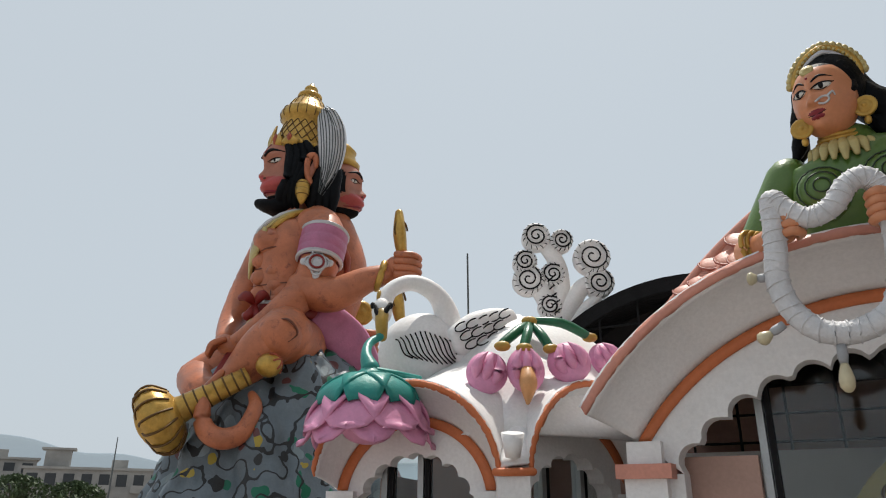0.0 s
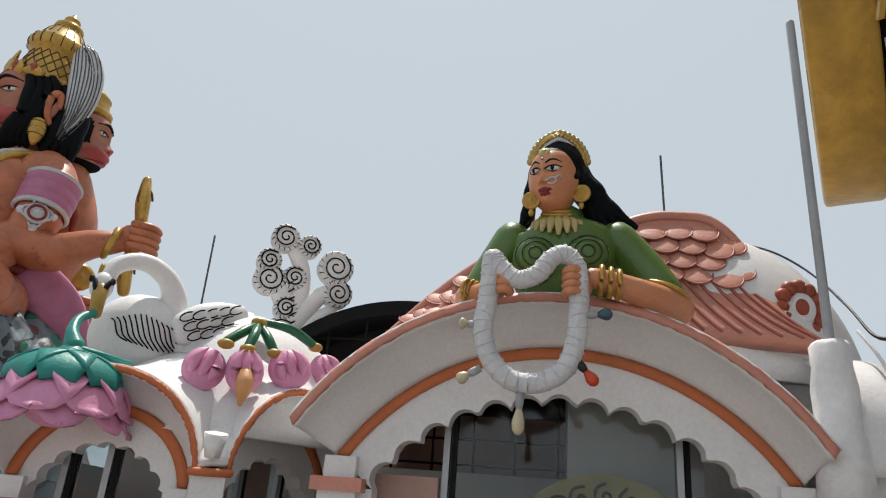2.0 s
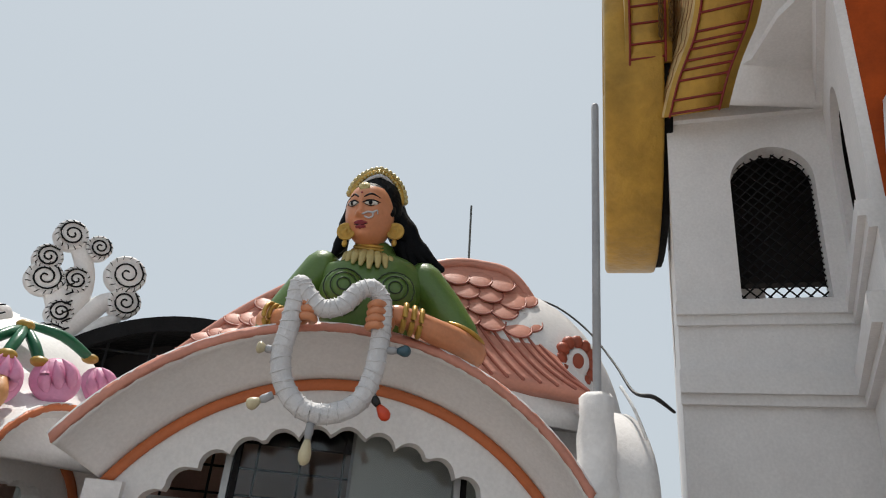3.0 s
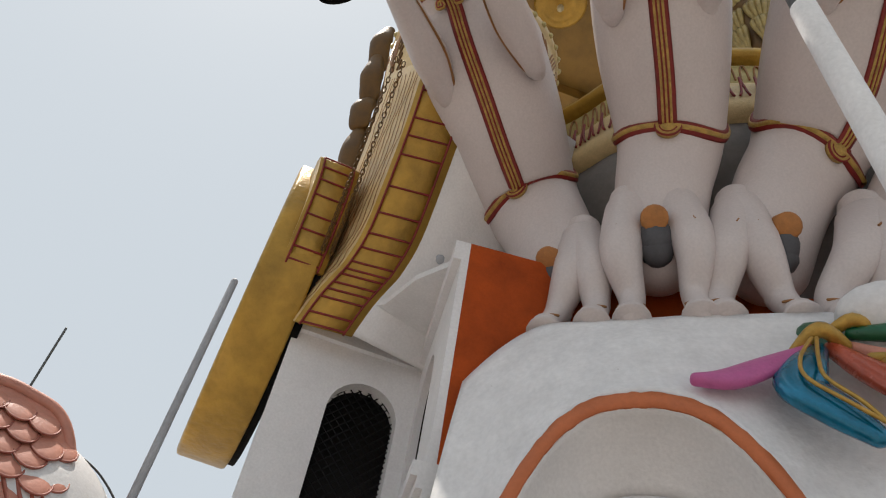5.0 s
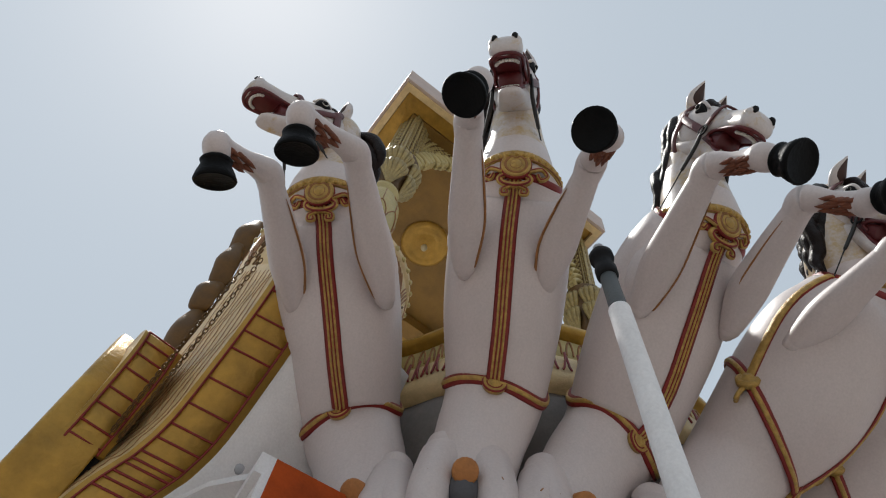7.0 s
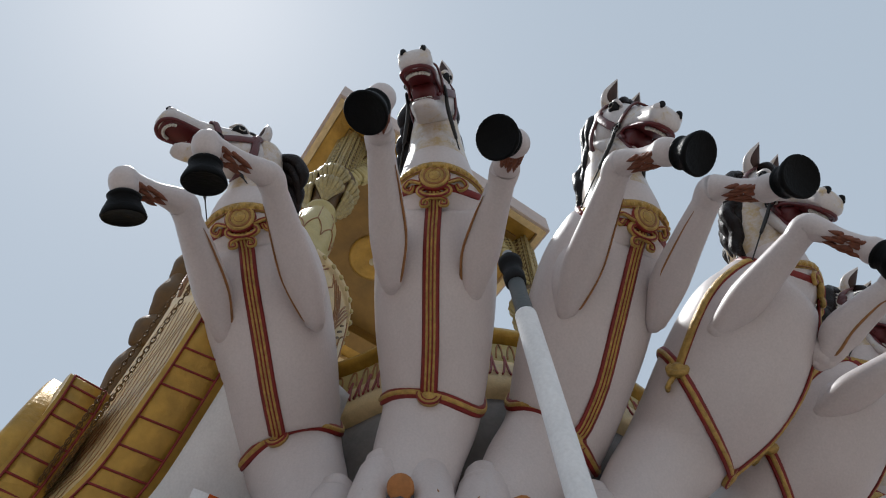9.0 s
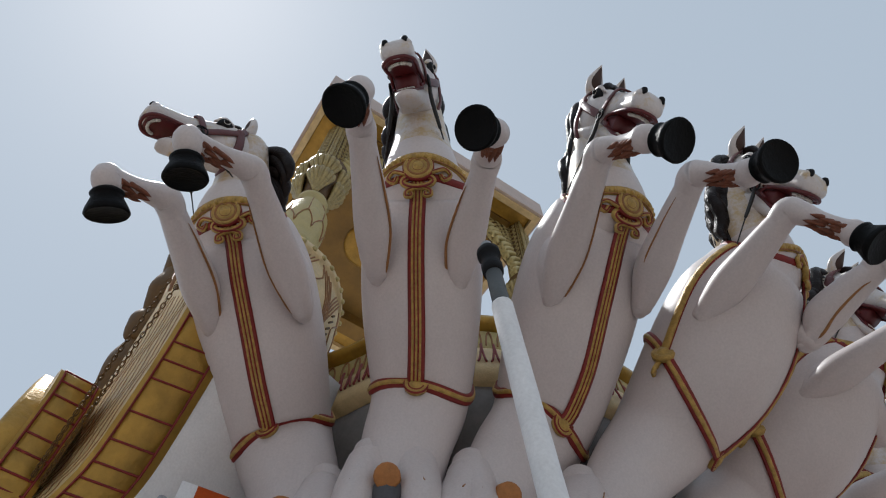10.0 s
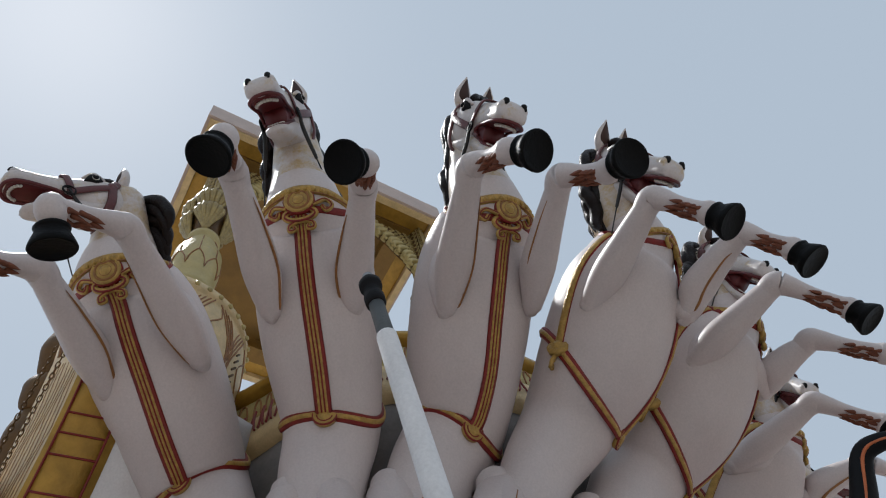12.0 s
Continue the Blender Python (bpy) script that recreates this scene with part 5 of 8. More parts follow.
def rock():
    s = Sculpt()

    def f(u, v):
        a, b = 2 * math.pi * u, math.pi * 0.5 * v
        base = 1.0 + 0.30 * (1 - v)
        d = V((math.cos(a), math.sin(a), v * 1.5))
        wob = 1 + 0.12 * noise.noise(d * 2.0) + 0.13 * noise.noise(d * 4.5) + 0.08 * noise.noise(d * 9)
        r = 1.02 * math.cos(b) ** 0.55 * wob
        return SEAT @ V((0.02 + r * base * math.cos(a), 0.0 + r * base * math.sin(a) * 0.85, 0.0 + 2.98 * math.sin(b) ** 0.9 * (1 + 0.03 * noise.noise(d * 4)) + 0.10 * r * math.cos(a)))

    s.sheet(f, 120, 60, "rock", 0.02)
    return tagged(s.done("painted_rock"), "blue-grey painted artificial rock with black lines and coloured dabs", "rock")


rock()

# ---- swan, lotus and reliefs on the dome ----
s = Sculpt()
P = lambda x, y, z: (x, 3.6 + y, z)
s.ball(P(-0.11, 0.50, 2.45), (0.26, 0.23, 0.235), "white", (0, -12, 0), 24, 14)
s.tube([P(-0.02, 0.5, 2.48), P(0.045, 0.46, 2.62), P(0.0, 0.41, 2.755), P(-0.10, 0.36, 2.825), P(-0.20, 0.33, 2.83), P(-0.29, 0.29, 2.77), P(-0.325, 0.26, 2.68)], [0.12, 0.085, 0.062, 0.052, 0.048, 0.046, 0.05], "white", 18, 6, hint=(0, -1, 0))
s.ball(P(-0.33, 0.245, 2.635), (0.06, 0.065, 0.08), "white")
s.tube([P(-0.325, 0.20, 2.605), P(-0.322, 0.17, 2.54), P(-0.318, 0.17, 2.47)], [0.04, 0.036, 0.03], "mustard", 12, 4)
s.tube([P(-0.365, 0.19, 2.65), P(-0.33, 0.175, 2.585), P(-0.285, 0.19, 2.65)], [0.012, 0.022, 0.012], "line_black", 8, 4)
s.ball(P(-0.35, 0.25, 2.72), (0.016, 0.03, 0.045), "mustard")
for sg in (-1, 1):
    s.ball(P(-0.33 + sg * 0.05, 0.215, 2.66), (0.016, 0.02, 0.02), "line_black")
s.tube([P(0.10, 0.36, 2.49), P(0.22, 0.40, 2.55), P(0.34, 0.46, 2.62), P(0.45, 0.52, 2.68)], [(0.05, 0.09), (0.06, 0.12), (0.05, 0.10), (0.02, 0.05)], "white", 16, 5)
s.tube([P(0.05, 0.42, 2.44), P(0.14, 0.42, 2.40), P(0.22, 0.44, 2.38)], [(0.06, 0.10), (0.05, 0.07), (0.01, 0.02)], "white", 14, 4)
s.prism([P(0.16, 0.62, 2.66), P(0.42, 0.70, 2.76), P(0.52, 0.70, 2.74), P(0.50, 0.62, 2.68), P(0.20, 0.55, 2.60)], (0, 0.1, 0.02), "white")
for r in range(3):
    for c in range(5 - r):
        x, z = 0.13 + c * 0.066 + r * 0.03, 2.56 - r * 0.05 + c * 0.028
        y = 0.30 + 0.03 * c
        s.tube([P(x + 0.04 * math.cos(a), y - 0.005, z + 0.026 * math.sin(a) + 0.016 * math.cos(a)) for a in np.linspace(1.2, 5.4, 9)], 0.0045, "line_black", 5, 2)
for k in range(12):
    x = -0.25 + 0.028 * k
    c = abs(k - 5.5) / 6
    yy = lambda q: 0.50 - 0.235 * math.sqrt(max(0.05, 1 - ((q[0] + 0.11) / 0.265) ** 2 - ((q[1] - 2.45) / 0.245) ** 2))
    pts = [(x, 2.53 - 0.05 * c), (x + 0.02, 2.47), (x + 0.05, 2.40), (x + 0.10, 2.345 + 0.03 * c)]
    s.tube([P(q[0], yy(q), q[1]) for q in pts], 0.0042, "line_black", 5, 4)
tagged(s.done("swan_statue"), "white swan statue with black feather lines holding a lotus", "statue")


def lotus():
    L = thing("lotus_ornament", "large hanging pink lotus with teal calyx and stem", "lotus", pose(-0.35, 3.56, 0))
    for ring, n, r0, r1, z0, z1, wd in ((0, 8, 0.10, 0.300, 2.10, 1.865, 0.155), (1, 8, 0.12, 0.295, 2.135, 1.925, 0.165)):
        for k in range(n):
            a = 2 * math.pi * (k + 0.5 * (ring % 2)) / n + 0.2

            def pet(u, v):
                w = wd * max(0.0, math.sin(min(1, 0.30 + u * 0.70) * math.pi)) ** (0.40 if ring else 0.62) * (2 * v - 1)
                rr = r0 + (r1 - r0) * math.sin(u * math.pi * 0.5) + 0.045 * max(0, u - 0.75) * 4 * (u - 0.75) * 4 * 0.9
                z = z0 + (z1 - z0) * u ** 1.25 + 0.012 * (u > 0.9) - 0.025 * (2 * v - 1) ** 2 * u
                return (rr * math.cos(a) - w * math.sin(a), rr * math.sin(a) + w * math.cos(a), z)

            s = Sculpt()
            s.sheet(pet, 10, 6, "pink", 0.014)
            s.done("petal", L)
    for k in range(8):
        a = 2 * math.pi * k / 8

        def sep(u, v):
            w = 0.118 * math.sin(min(1, 0.36 + u * 0.52) * math.pi) ** 0.5 * (2 * v - 1)
            rr = 0.03 + 0.225 * math.sin(u * math.pi * 0.5)
            z = 2.225 - 0.165 * u ** 1.7 - 0.012 * (2 * v - 1) ** 2
            return (rr * math.cos(a) - w * math.sin(a), rr * math.sin(a) + w * math.cos(a), z)

        s = Sculpt()
        s.sheet(sep, 9, 6, "teal", 0.014)
        s.done("sepal", L, "teal sepal")
    s = Sculpt()
    s.lathe((0, 0, 2.19), (0, 0, 1), [(-0.03, 0.0), (-0.02, 0.1), (0.02, 0.10), (0.05, 0.055), (0.08, 0.035)], "teal", 18)
    s.tube([(0.0, 0, 2.25), (-0.03, 0.04, 2.33), (-0.025, 0.12, 2.41), (0.03, 0.20, 2.47)], [0.05, 0.03, 0.024, 0.022], "teal", 12, 5)
    s.tube([(0.0, 0.0, 2.24), (0.13, 0.05, 2.23), (0.25, 0.15, 2.23)], [(0.05, 0.025), (0.045, 0.02), (0.012, 0.012)], "teal", 10, 4)
    s.done("stem", L, "teal stem")
    s = Sculpt()
    s.ball((0, 0, 1.96), (0.14, 0.14, 0.09), "pink")
    s.done("heart", L)


lotus()


def lotus_relief():
    R = thing("lotus_relief", "pink lotus bud relief with green stems on the white dome", "relief")
    for pts in ([(0.51, 0.24, 2.565), (0.44, 0.13, 2.50), (0.345, 0.06, 2.41)], [(0.51, 0.23, 2.565), (0.485, 0.10, 2.48), (0.455, 0.04, 2.39)], [(0.52, 0.24, 2.565), (0.56, 0.14, 2.48), (0.60, 0.10, 2.40)], [(0.53, 0.30, 2.60), (0.70, 0.28, 2.58), (0.85, 0.33, 2.52)]):
        s = Sculpt()
        s.tube([P(*p) for p in pts], [0.02, 0.028, 0.026], "leaf_green", 10, 4)
        s.done("stem", R, "glossy green stem")
    for p in ((0.51, 0.22, 2.575), (0.34, 0.04, 2.39), (0.455, 0.02, 2.375), (0.605, 0.08, 2.385), (0.87, 0.34, 2.51)):
        s = Sculpt()
        s.ball(P(*p), (0.045, 0.035, 0.028), "mustard")
        s.done("collar", R, "mustard bead")
    for x, y, z, tilt, w, h in ((0.255, -0.02, 2.245, 18, 0.105, 0.125), (0.455, -0.05, 2.255, 0, 0.095, 0.13), (0.695, 0.02, 2.31, -22, 0.11, 0.12), (0.945, 0.25, 2.37, -30, 0.09, 0.11)):
        s = Sculpt()
        s.ball(P(x, y + 0.045, z), (w * 1.05, 0.045, h), "pink", (-18, tilt, 0), 22, 12)
        bud = s.done("bud", R)
        for q in (-0.5, 0.0, 0.5):
            s = Sculpt()
            c = V(P(x, y + 0.022, z))
            e = Euler((0, radians(tilt), 0)).to_matrix()
            s.tube([c + e @ V((w * q * math.sin(t * math.pi) ** 0.6 * 1.1, -0.034 * math.sin(t * math.pi) + 0.04 * (t - 0.5), h * (0.95 - 1.8 * t))) for t in (0.1, 0.3, 0.5, 0.7, 0.9)], [0.004, 0.02, 0.03, 0.02, 0.004], "pink", 8, 3)
            s.done("petal", bud)
    s = Sculpt()
    s.tube([P(0.455, -0.075, 2.23), P(0.455, -0.11, 2.16), P(0.45, -0.10, 2.075)], [0.035, 0.045, 0.012], "bud_orange", 12, 4)
    s.done("tip", R, "orange bud tip")


lotus_relief()


def plume():
    s = thing("scroll_finial", "white plaster scroll finial with black spiral lines behind the dome", "finial", pose(0, 4.9, 0))
    def limb(pts, radii):
        k = Sculpt()
        k.tube(pts, radii, "white", 14, 6, hint=(0, -1, 0))
        return k.done("limb", s)
    limb([(0.90, 0, 2.5), (0.85, 0, 2.80), (0.80, 0, 2.98), (0.72, 0, 3.12), (0.62, 0, 3.22)], [(0.10, 0.06), (0.10, 0.06), (0.09, 0.055), (0.08, 0.05), (0.05, 0.05)])
    limb([(0.80, 0, 2.9), (0.88, 0, 3.10), (0.86, 0, 3.30), (0.76, 0, 3.46)], [(0.09, 0.055), (0.07, 0.05), (0.065, 0.05), (0.05, 0.05)])
    limb([(0.86, 0, 2.85), (0.98, 0, 3.04), (1.06, 0, 3.13), (1.16, 0, 3.17)], [(0.09, 0.055), (0.07, 0.05), (0.06, 0.05), (0.05, 0.05)])
    limb([(0.95, 0, 2.80), (1.06, 0, 2.94), (1.14, 0, 3.02)], [(0.07, 0.05), (0.06, 0.05), (0.04, 0.04)])
    for x, z, r, tw in ((0.71, 3.50, 0.105, 1), (0.90, 3.47, 0.085, -1), (0.64, 3.16, 0.115, -1), (0.62, 3.30, 0.09, 1), (1.12, 3.34, 0.135, -1), (1.16, 3.14, 0.11, -1), (0.79, 2.96, 0.085, 1), (0.78, 2.78, 0.11, 1), (0.82, 3.20, 0.09, 1)):
        k = Sculpt()
        k.lathe((x, 0, z), (0, -1, 0), [(-0.06, 0.0), (-0.06, r * 0.85), (-0.045, r), (0.05, r), (0.062, r * 0.88), (0.05, r * 0.76), (0.062, r * 0.5), (0.066, 0.0)], "white", 22)
        sc = k.done("scroll", s)
        k = Sculpt()
        k.tube([(x + r * 0.84 * (1 - q / 20) * math.cos(q * 0.72 * tw + 1), -0.066, z + r * 0.84 * (1 - q / 20) * math.sin(q * 0.72 * tw + 1)) for q in range(18)], 0.0065, "line_black", 5, 2)
        k.done("spiral", sc, "black painted spiral")
        for q in range(15):
            a = q * 2 * math.pi / 15
            k = Sculpt()
            k.tube([(x + r * 0.80 * math.cos(a), -0.060, z + r * 0.80 * math.sin(a)), (x + r * 0.93 * math.cos(a + 0.10 * tw), -0.060, z + r * 0.93 * math.sin(a + 0.10 * tw)), (x + r * 1.003 * math.cos(a + 0.16 * tw), -0.040, z + r * 1.003 * math.sin(a + 0.16 * tw))], [0.002, 0.004, 0.003], "line_black", 5, 2)
            k.done("line", sc)
    for q in range(9):
        k = Sculpt()
        z = 2.66 + q * 0.06
        k.tube([(0.86 - 0.01 * q, -0.064, z), (0.895 - 0.01 * q, -0.06, z + 0.03)], 0.006, "line_black", 5, 2)
        k.done("line", s)


plume()
for x, y, z0, z1, dx in ((0.30, 8.6, 0.0, 4.72, -0.012), (4.58, 5.28, 0.0, 5.48, -0.06)):
    s = Sculpt()
    s.tube([(x - dx * 3, y, z0), (x, y, z1)], 0.012, "pipe_grey", 8, 2)
    tagged(s.done("antenna_rod"), "thin grey metal rod against the sky", "rod", group="rods")

# ---- gate tower under the chariot ----
A0, A1, B1 = V((3.80, 2.20, 0)), V((4.366, 1.352, 0)), V((3.17, 0.79, 0))
U = (A1 - A0).normalized()          # along the front of the tower
BACK = V((-U.y, U.x, 0))            # into the building


def wall_panel(name, p0, p1, z0, z1, thick, hole, mat, parent, label=""):
    """A wall from p0 to p1 with one round-headed opening (start, end, sill, spring)."""
    s = Sculpt()
    d = (p1 - p0)
    L = d.length
    d.normalize()
    nrm = V((-d.y, d.x, 0)) * thick
    Q = lambda a, z: p0 + d * a + V((0, 0, z))
    a, b, zs, zr = hole
    r = (b - a) / 2
    head = [((a + b) / 2 - r * math.cos(math.pi * i / 16), zr + r * math.sin(math.pi * i / 16)) for i in range(17)]
    for poly in ([(0, z0), (a, z0), (a, z1), (0, z1)], [(b, z0), (L, z0), (L, z1), (b, z1)], [(a, z0), (b, z0), (b, zs), (a, zs)]):
        s.prism([Q(*q) for q in poly], nrm, mat)
    for (x0, h0), (x1, h1) in zip(head, head[1:]):
        s.prism([Q(x0, h0), Q(x1, h1), Q(x1, z1), Q(x0, z1)], nrm, mat)
    bmesh.ops.remove_doubles(s.bm, verts=s.bm.verts, dist=0.0005)
    return s.done(name, parent, label)


def grille(p0, p1, z0, z1, parent, step=0.055):
    """A diamond mesh of black iron in an opening."""
    d = p1 - p0
    L = d.length
    d.normalize()
    s = Sculpt()
    H = z1 - z0
    k = -H
    while k < L:
        for sg in (1, -1):
            t0, t1 = max(0, -k), min(H, L - k)
            if t1 - t0 > 0.03:
                q0, q1 = (k + t0, t0), (k + t1, t1)
                if sg < 0:
                    q0, q1 = (L - q0[0], q0[1]), (L - q1[0], q1[1])
                s.tube([p0 + d * q0[0] + V((0, 0, z0 + q0[1])), p0 + d * q1[0] + V((0, 0, z0 + q1[1]))], 0.006, "iron", 5, 1, cap="flat")
        k += step * 1.41
    return s.done("grille", parent, "black iron diamond mesh")


tower = thing("wall_tower", "white plastered gate tower with arched mesh windows and cornices", "tower", kind="structure")
wall_panel("wall", A0, A1, 0, 4.86, 0.14, (0.39, 0.905, 3.34, 4.19), "white", tower)
grille(A0 + U * 0.39 + BACK * 0.10, A0 + U * 0.905 + BACK * 0.10, 3.34, 4.45, tower)
bdir = (B1 - A1).normalized()
wall_panel("wall", A1, B1, 0, 4.86, 0.05, (0.20, 0.80, 3.36, 4.16), "white", tower)
bn = V((-bdir.y, bdir.x, 0))
grille(A1 + bdir * 0.22 + bn * 0.10, A1 + bdir * 0.78 + bn * 0.10, 3.40, 4.50, tower)
wall_panel("wall", A0 + BACK * 2.4, A0 + BACK * 0.01, 0, 4.86, 0.14, (0.5, 1.0, 3.4, 4.2), "white", tower)
wall_panel("wall", A0 + BACK * 2.4 + U * 0.85, A0 + BACK * 2.4, 0, 4.86, 0.14, (0.2, 0.65, 3.40, 4.1), "white", tower)
for z0, z1, o in ((3.16, 3.22, 0.035), (3.22, 3.30, 0.07), (2.66, 2.72, 0.05), (2.72, 2.86, 0.09), (4.70, 4.86, 0.05)):
    s = Sculpt()
    s.prism([A0 - BACK * o - U * 0.01 + V((0, 0, z0)), A1 - BACK * o + bn * -o + V((0, 0, z0)), A1 + V((0, 0, z0)), A0 + V((0, 0, z0))], (0, 0, z1 - z0), "white")
    s.prism([A1 - BACK * o - bn * o + V((0, 0, z0)), B1 - bn * o + V((0, 0, z0)), B1 + V((0, 0, z0)), A1 + V((0, 0, z0))], (0, 0, z1 - z0), "white")
    s.done("cornice", tower)
# near-black sheets stand in for the unlit inside behind the mesh
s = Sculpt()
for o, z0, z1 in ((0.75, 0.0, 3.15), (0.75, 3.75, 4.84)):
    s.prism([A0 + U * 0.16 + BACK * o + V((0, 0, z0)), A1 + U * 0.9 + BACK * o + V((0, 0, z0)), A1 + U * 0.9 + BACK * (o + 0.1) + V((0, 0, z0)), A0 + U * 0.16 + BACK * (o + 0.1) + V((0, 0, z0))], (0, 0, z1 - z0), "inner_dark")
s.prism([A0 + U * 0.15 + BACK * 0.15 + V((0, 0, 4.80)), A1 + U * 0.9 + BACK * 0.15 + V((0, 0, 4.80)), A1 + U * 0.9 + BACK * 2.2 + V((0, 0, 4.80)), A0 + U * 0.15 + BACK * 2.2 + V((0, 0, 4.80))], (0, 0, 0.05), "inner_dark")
s.done("inner_shade", tower)

# main block behind the gate, front wall in rust paint above the canopy
FR = [B1 + V((0.02, -0.045, 0)), V((3.50, 0.12, 0)), V((3.72, -0.6, 0)), V((3.90, -1.5, 0)), V((4.05, -2.27, 0)), V((4.5, -3.87, 0)), V((5.5, -5.47, 0))]
s = Sculpt()
for p, q in zip(FR, FR[1:]):
    d = (q - p).normalized()
    n = V((-d.y, d.x, 0))
    s.prism([p + V((0, 0, 3.3)), q + V((0, 0, 3.3)), q + n * 0.15 + V((0, 0, 3.3)), p + n * 0.15 + V((0, 0, 3.3))], (0, 0, 1.56), "rust")
tagged(s.done("wall_front"), "rust-orange painted wall behind the horses", "wall", kind="structure")
s = Sculpt()
for p, q in zip(FR, FR[1:]):
    d = (q - p).normalized()
    n = V((-d.y, d.x, 0))
    s.prism([p, q, q + n * 0.15, p + n * 0.15], (0, 0, 3.3), "white")
tagged(s.done("wall_lower"), "white plastered gate wall below the canopy", "wall", kind="structure")

# soffit under the chariot floor
s = Sculpt()
edge = [(3.82, 2.24), (3.78, 2.15), (3.74, 1.50), (3.5, 1.2), (3.38, 0.92), (3.32, 0.72), (3.55, 0.50), (3.95, 0.0), (4.1, -0.67), (4.2, -1.47), (4.3, -2.27), (4.5, -3.5), (5.9, -5.1), (9, -4), (6.5, 3.4)]
s.prism([V((x, y, 4.86)) for x, y in edge], (0, 0, 0.05), "white")
tagged(s.done("ceiling"), "white plastered soffit under the chariot floor", "ceiling", kind="structure")
for x, y in ((3.95, 1.52), (3.30, 0.98)):
    s = Sculpt()
    s.lathe((x, y, 4.86), (0, 0, -1), [(0, 0.0), (0, 0.03), (0.03, 0.028), (0.05, 0.015), (0.05, 0.0)], "pipe_dull", 12)
    tagged(s.done("lamp_socket"), "small grey lamp socket on the white soffit", "socket", group="sockets")

hood_arch("white gate arch with hood and flaking orange rim below the horses", pose(2.794, -0.237, 0, 0, 0, -90), 0.75, 2.20, 3.36, 0.65, 2.05, 3.12, 0.32, 11, 0.55, 1.9, 2.8, rim="orange", roof=False, rimh=0.075, band="white", p=2.6)
hood_arch("white gate arch with orange rim beside the feather relief", pose(2.514, -2.087, 0, 0, 0, -122), 0.95, 2.20, 3.30, 0.84, 2.05, 3.06, 0.32, 11, 0.7, 1.9, 2.8, rim="orange", roof=False, rimh=0.075, band="white", p=1.75)

canopy = thing("gate_canopy", "white plaster canopy over the gate arches carrying the horses", "canopy", kind="structure")
s = Sculpt()


def shell_point(u, v):
    """u along the gate, v from the arch rims back and up to the platform edge."""
    y = 0.54 - 3.94 * u
    x = 2.915
    rim = 2.2
    d1 = abs(y + 0.37) / 0.78
    if d1 < 1:
        rim = 2.2 + 1.23 * (1 - d1 ** 2.6)
    ax = V((math.cos(radians(122)), -math.sin(radians(122)), 0))
    if y < -1.32:
        k = (y + 1.32) / -1.7
        px, py = 2.62 - ax.x * -0.0, -2.22
        q = -0.95 + 1.9 * min(1.2, k)
        pt = V((2.62, -2.22, 0)) + V((math.cos(radians(-122)), math.sin(radians(-122)), 0)) * q
        x, y2 = pt.x + 0.02, pt.y
        rim = 2.2 + 1.16 * max(0, 1 - abs(q / 0.95) ** 1.75)
        y = y2
    rim = max(rim, 2.45)
    plat = 4.16
    if y > 0.05:
        plat = 4.16 - 0.80 * ((y - 0.05) / 0.75) ** 1.8
    xb, yb = 3.32 + 0.02 * math.sin(y * 2), y
    if y < -1.6:
        xb, yb = 3.36 + 0.25 * (-1.6 - y), y - 0.1
    k = v ** 0.75
    bul = 0.05 * math.sin(math.pi * v)
    return (x + (xb - x) * k - bul - 0.106, y + (yb - y) * k + 0.133, rim + 0.01 + (plat - rim) * v + 0.01 * noise.noise((u * 14, v * 4, 2)))


s.sheet(shell_point, 110, 16, "white_old", 0.04)
s.done("shell", canopy)
s = Sculpt()
pf = [V(shell_point(u, 1)) for u in np.linspace(0.16, 1.0, 26)]
for p, q in zip(pf, pf[1:]):
    s.prism([V((p.x - 0.01, p.y, 4.04)), V((4.5, p.y * 1.02, 4.04)), V((4.5, q.y * 1.02, 4.04)), V((q.x - 0.01, q.y, 4.04))], (0, 0, 0.115), "white_old")
s.done("platform", canopy)
s = Sculpt()
s.ball((3.11, -1.49, 4.02), (0.22, 0.34, 0.20), "white_old", (0, 0, 20))
s.done("hump", canopy)

# painted feather relief in the valley of the canopy
fr = thing("feather_relief", "glossy painted feather relief, blue, red, green and pink with gold knot", "relief", pose(-0.106, 0.133, 0))


def stroke(name, pts, radii, mat, label=""):
    s = Sculpt()
    s.tube(pts, radii, mat, 14, 6, hint=(-0.8, 0, 0.6))
    return s.done(name, fr, label)


stroke("feather", [(3.09, -1.17, 3.78), (2.98, -1.07, 3.62), (2.93, -1.02, 3.47), (2.90, -1.12, 3.34), (2.86, -1.22, 3.20)], [(0.04, 0.04), (0.09, 0.05), (0.11, 0.06), (0.10, 0.06), (0.05, 0.04)], "blue_gloss", "glossy metallic blue feather")
for o in (-0.035, 0.035):
    stroke("vein", [(2.97, -1.13 + o * 0.3, 3.76), (2.90, -1.07 + o, 3.60), (2.84, -1.06 + o, 3.46), (2.80, -1.16 + o * 0.7, 3.32), (2.79, -1.24, 3.22)], 0.009, "gold_trim", "gold vein")
stroke("feather", [(3.08, -1.22, 3.78), (3.02, -1.32, 3.62), (2.93, -1.44, 3.44), (2.86, -1.56, 3.30)], [(0.035, 0.04), (0.08, 0.05), (0.11, 0.05), (0.07, 0.04)], "red_gloss", "glossy red feather")
stroke("feather", [(3.12, -1.30, 3.82), (3.06, -1.46, 3.70), (2.99, -1.64, 3.58), (2.96, -1.75, 3.5)], [(0.03, 0.03), (0.045, 0.04), (0.045, 0.04), (0.02, 0.03)], "salmon", "salmon feather")
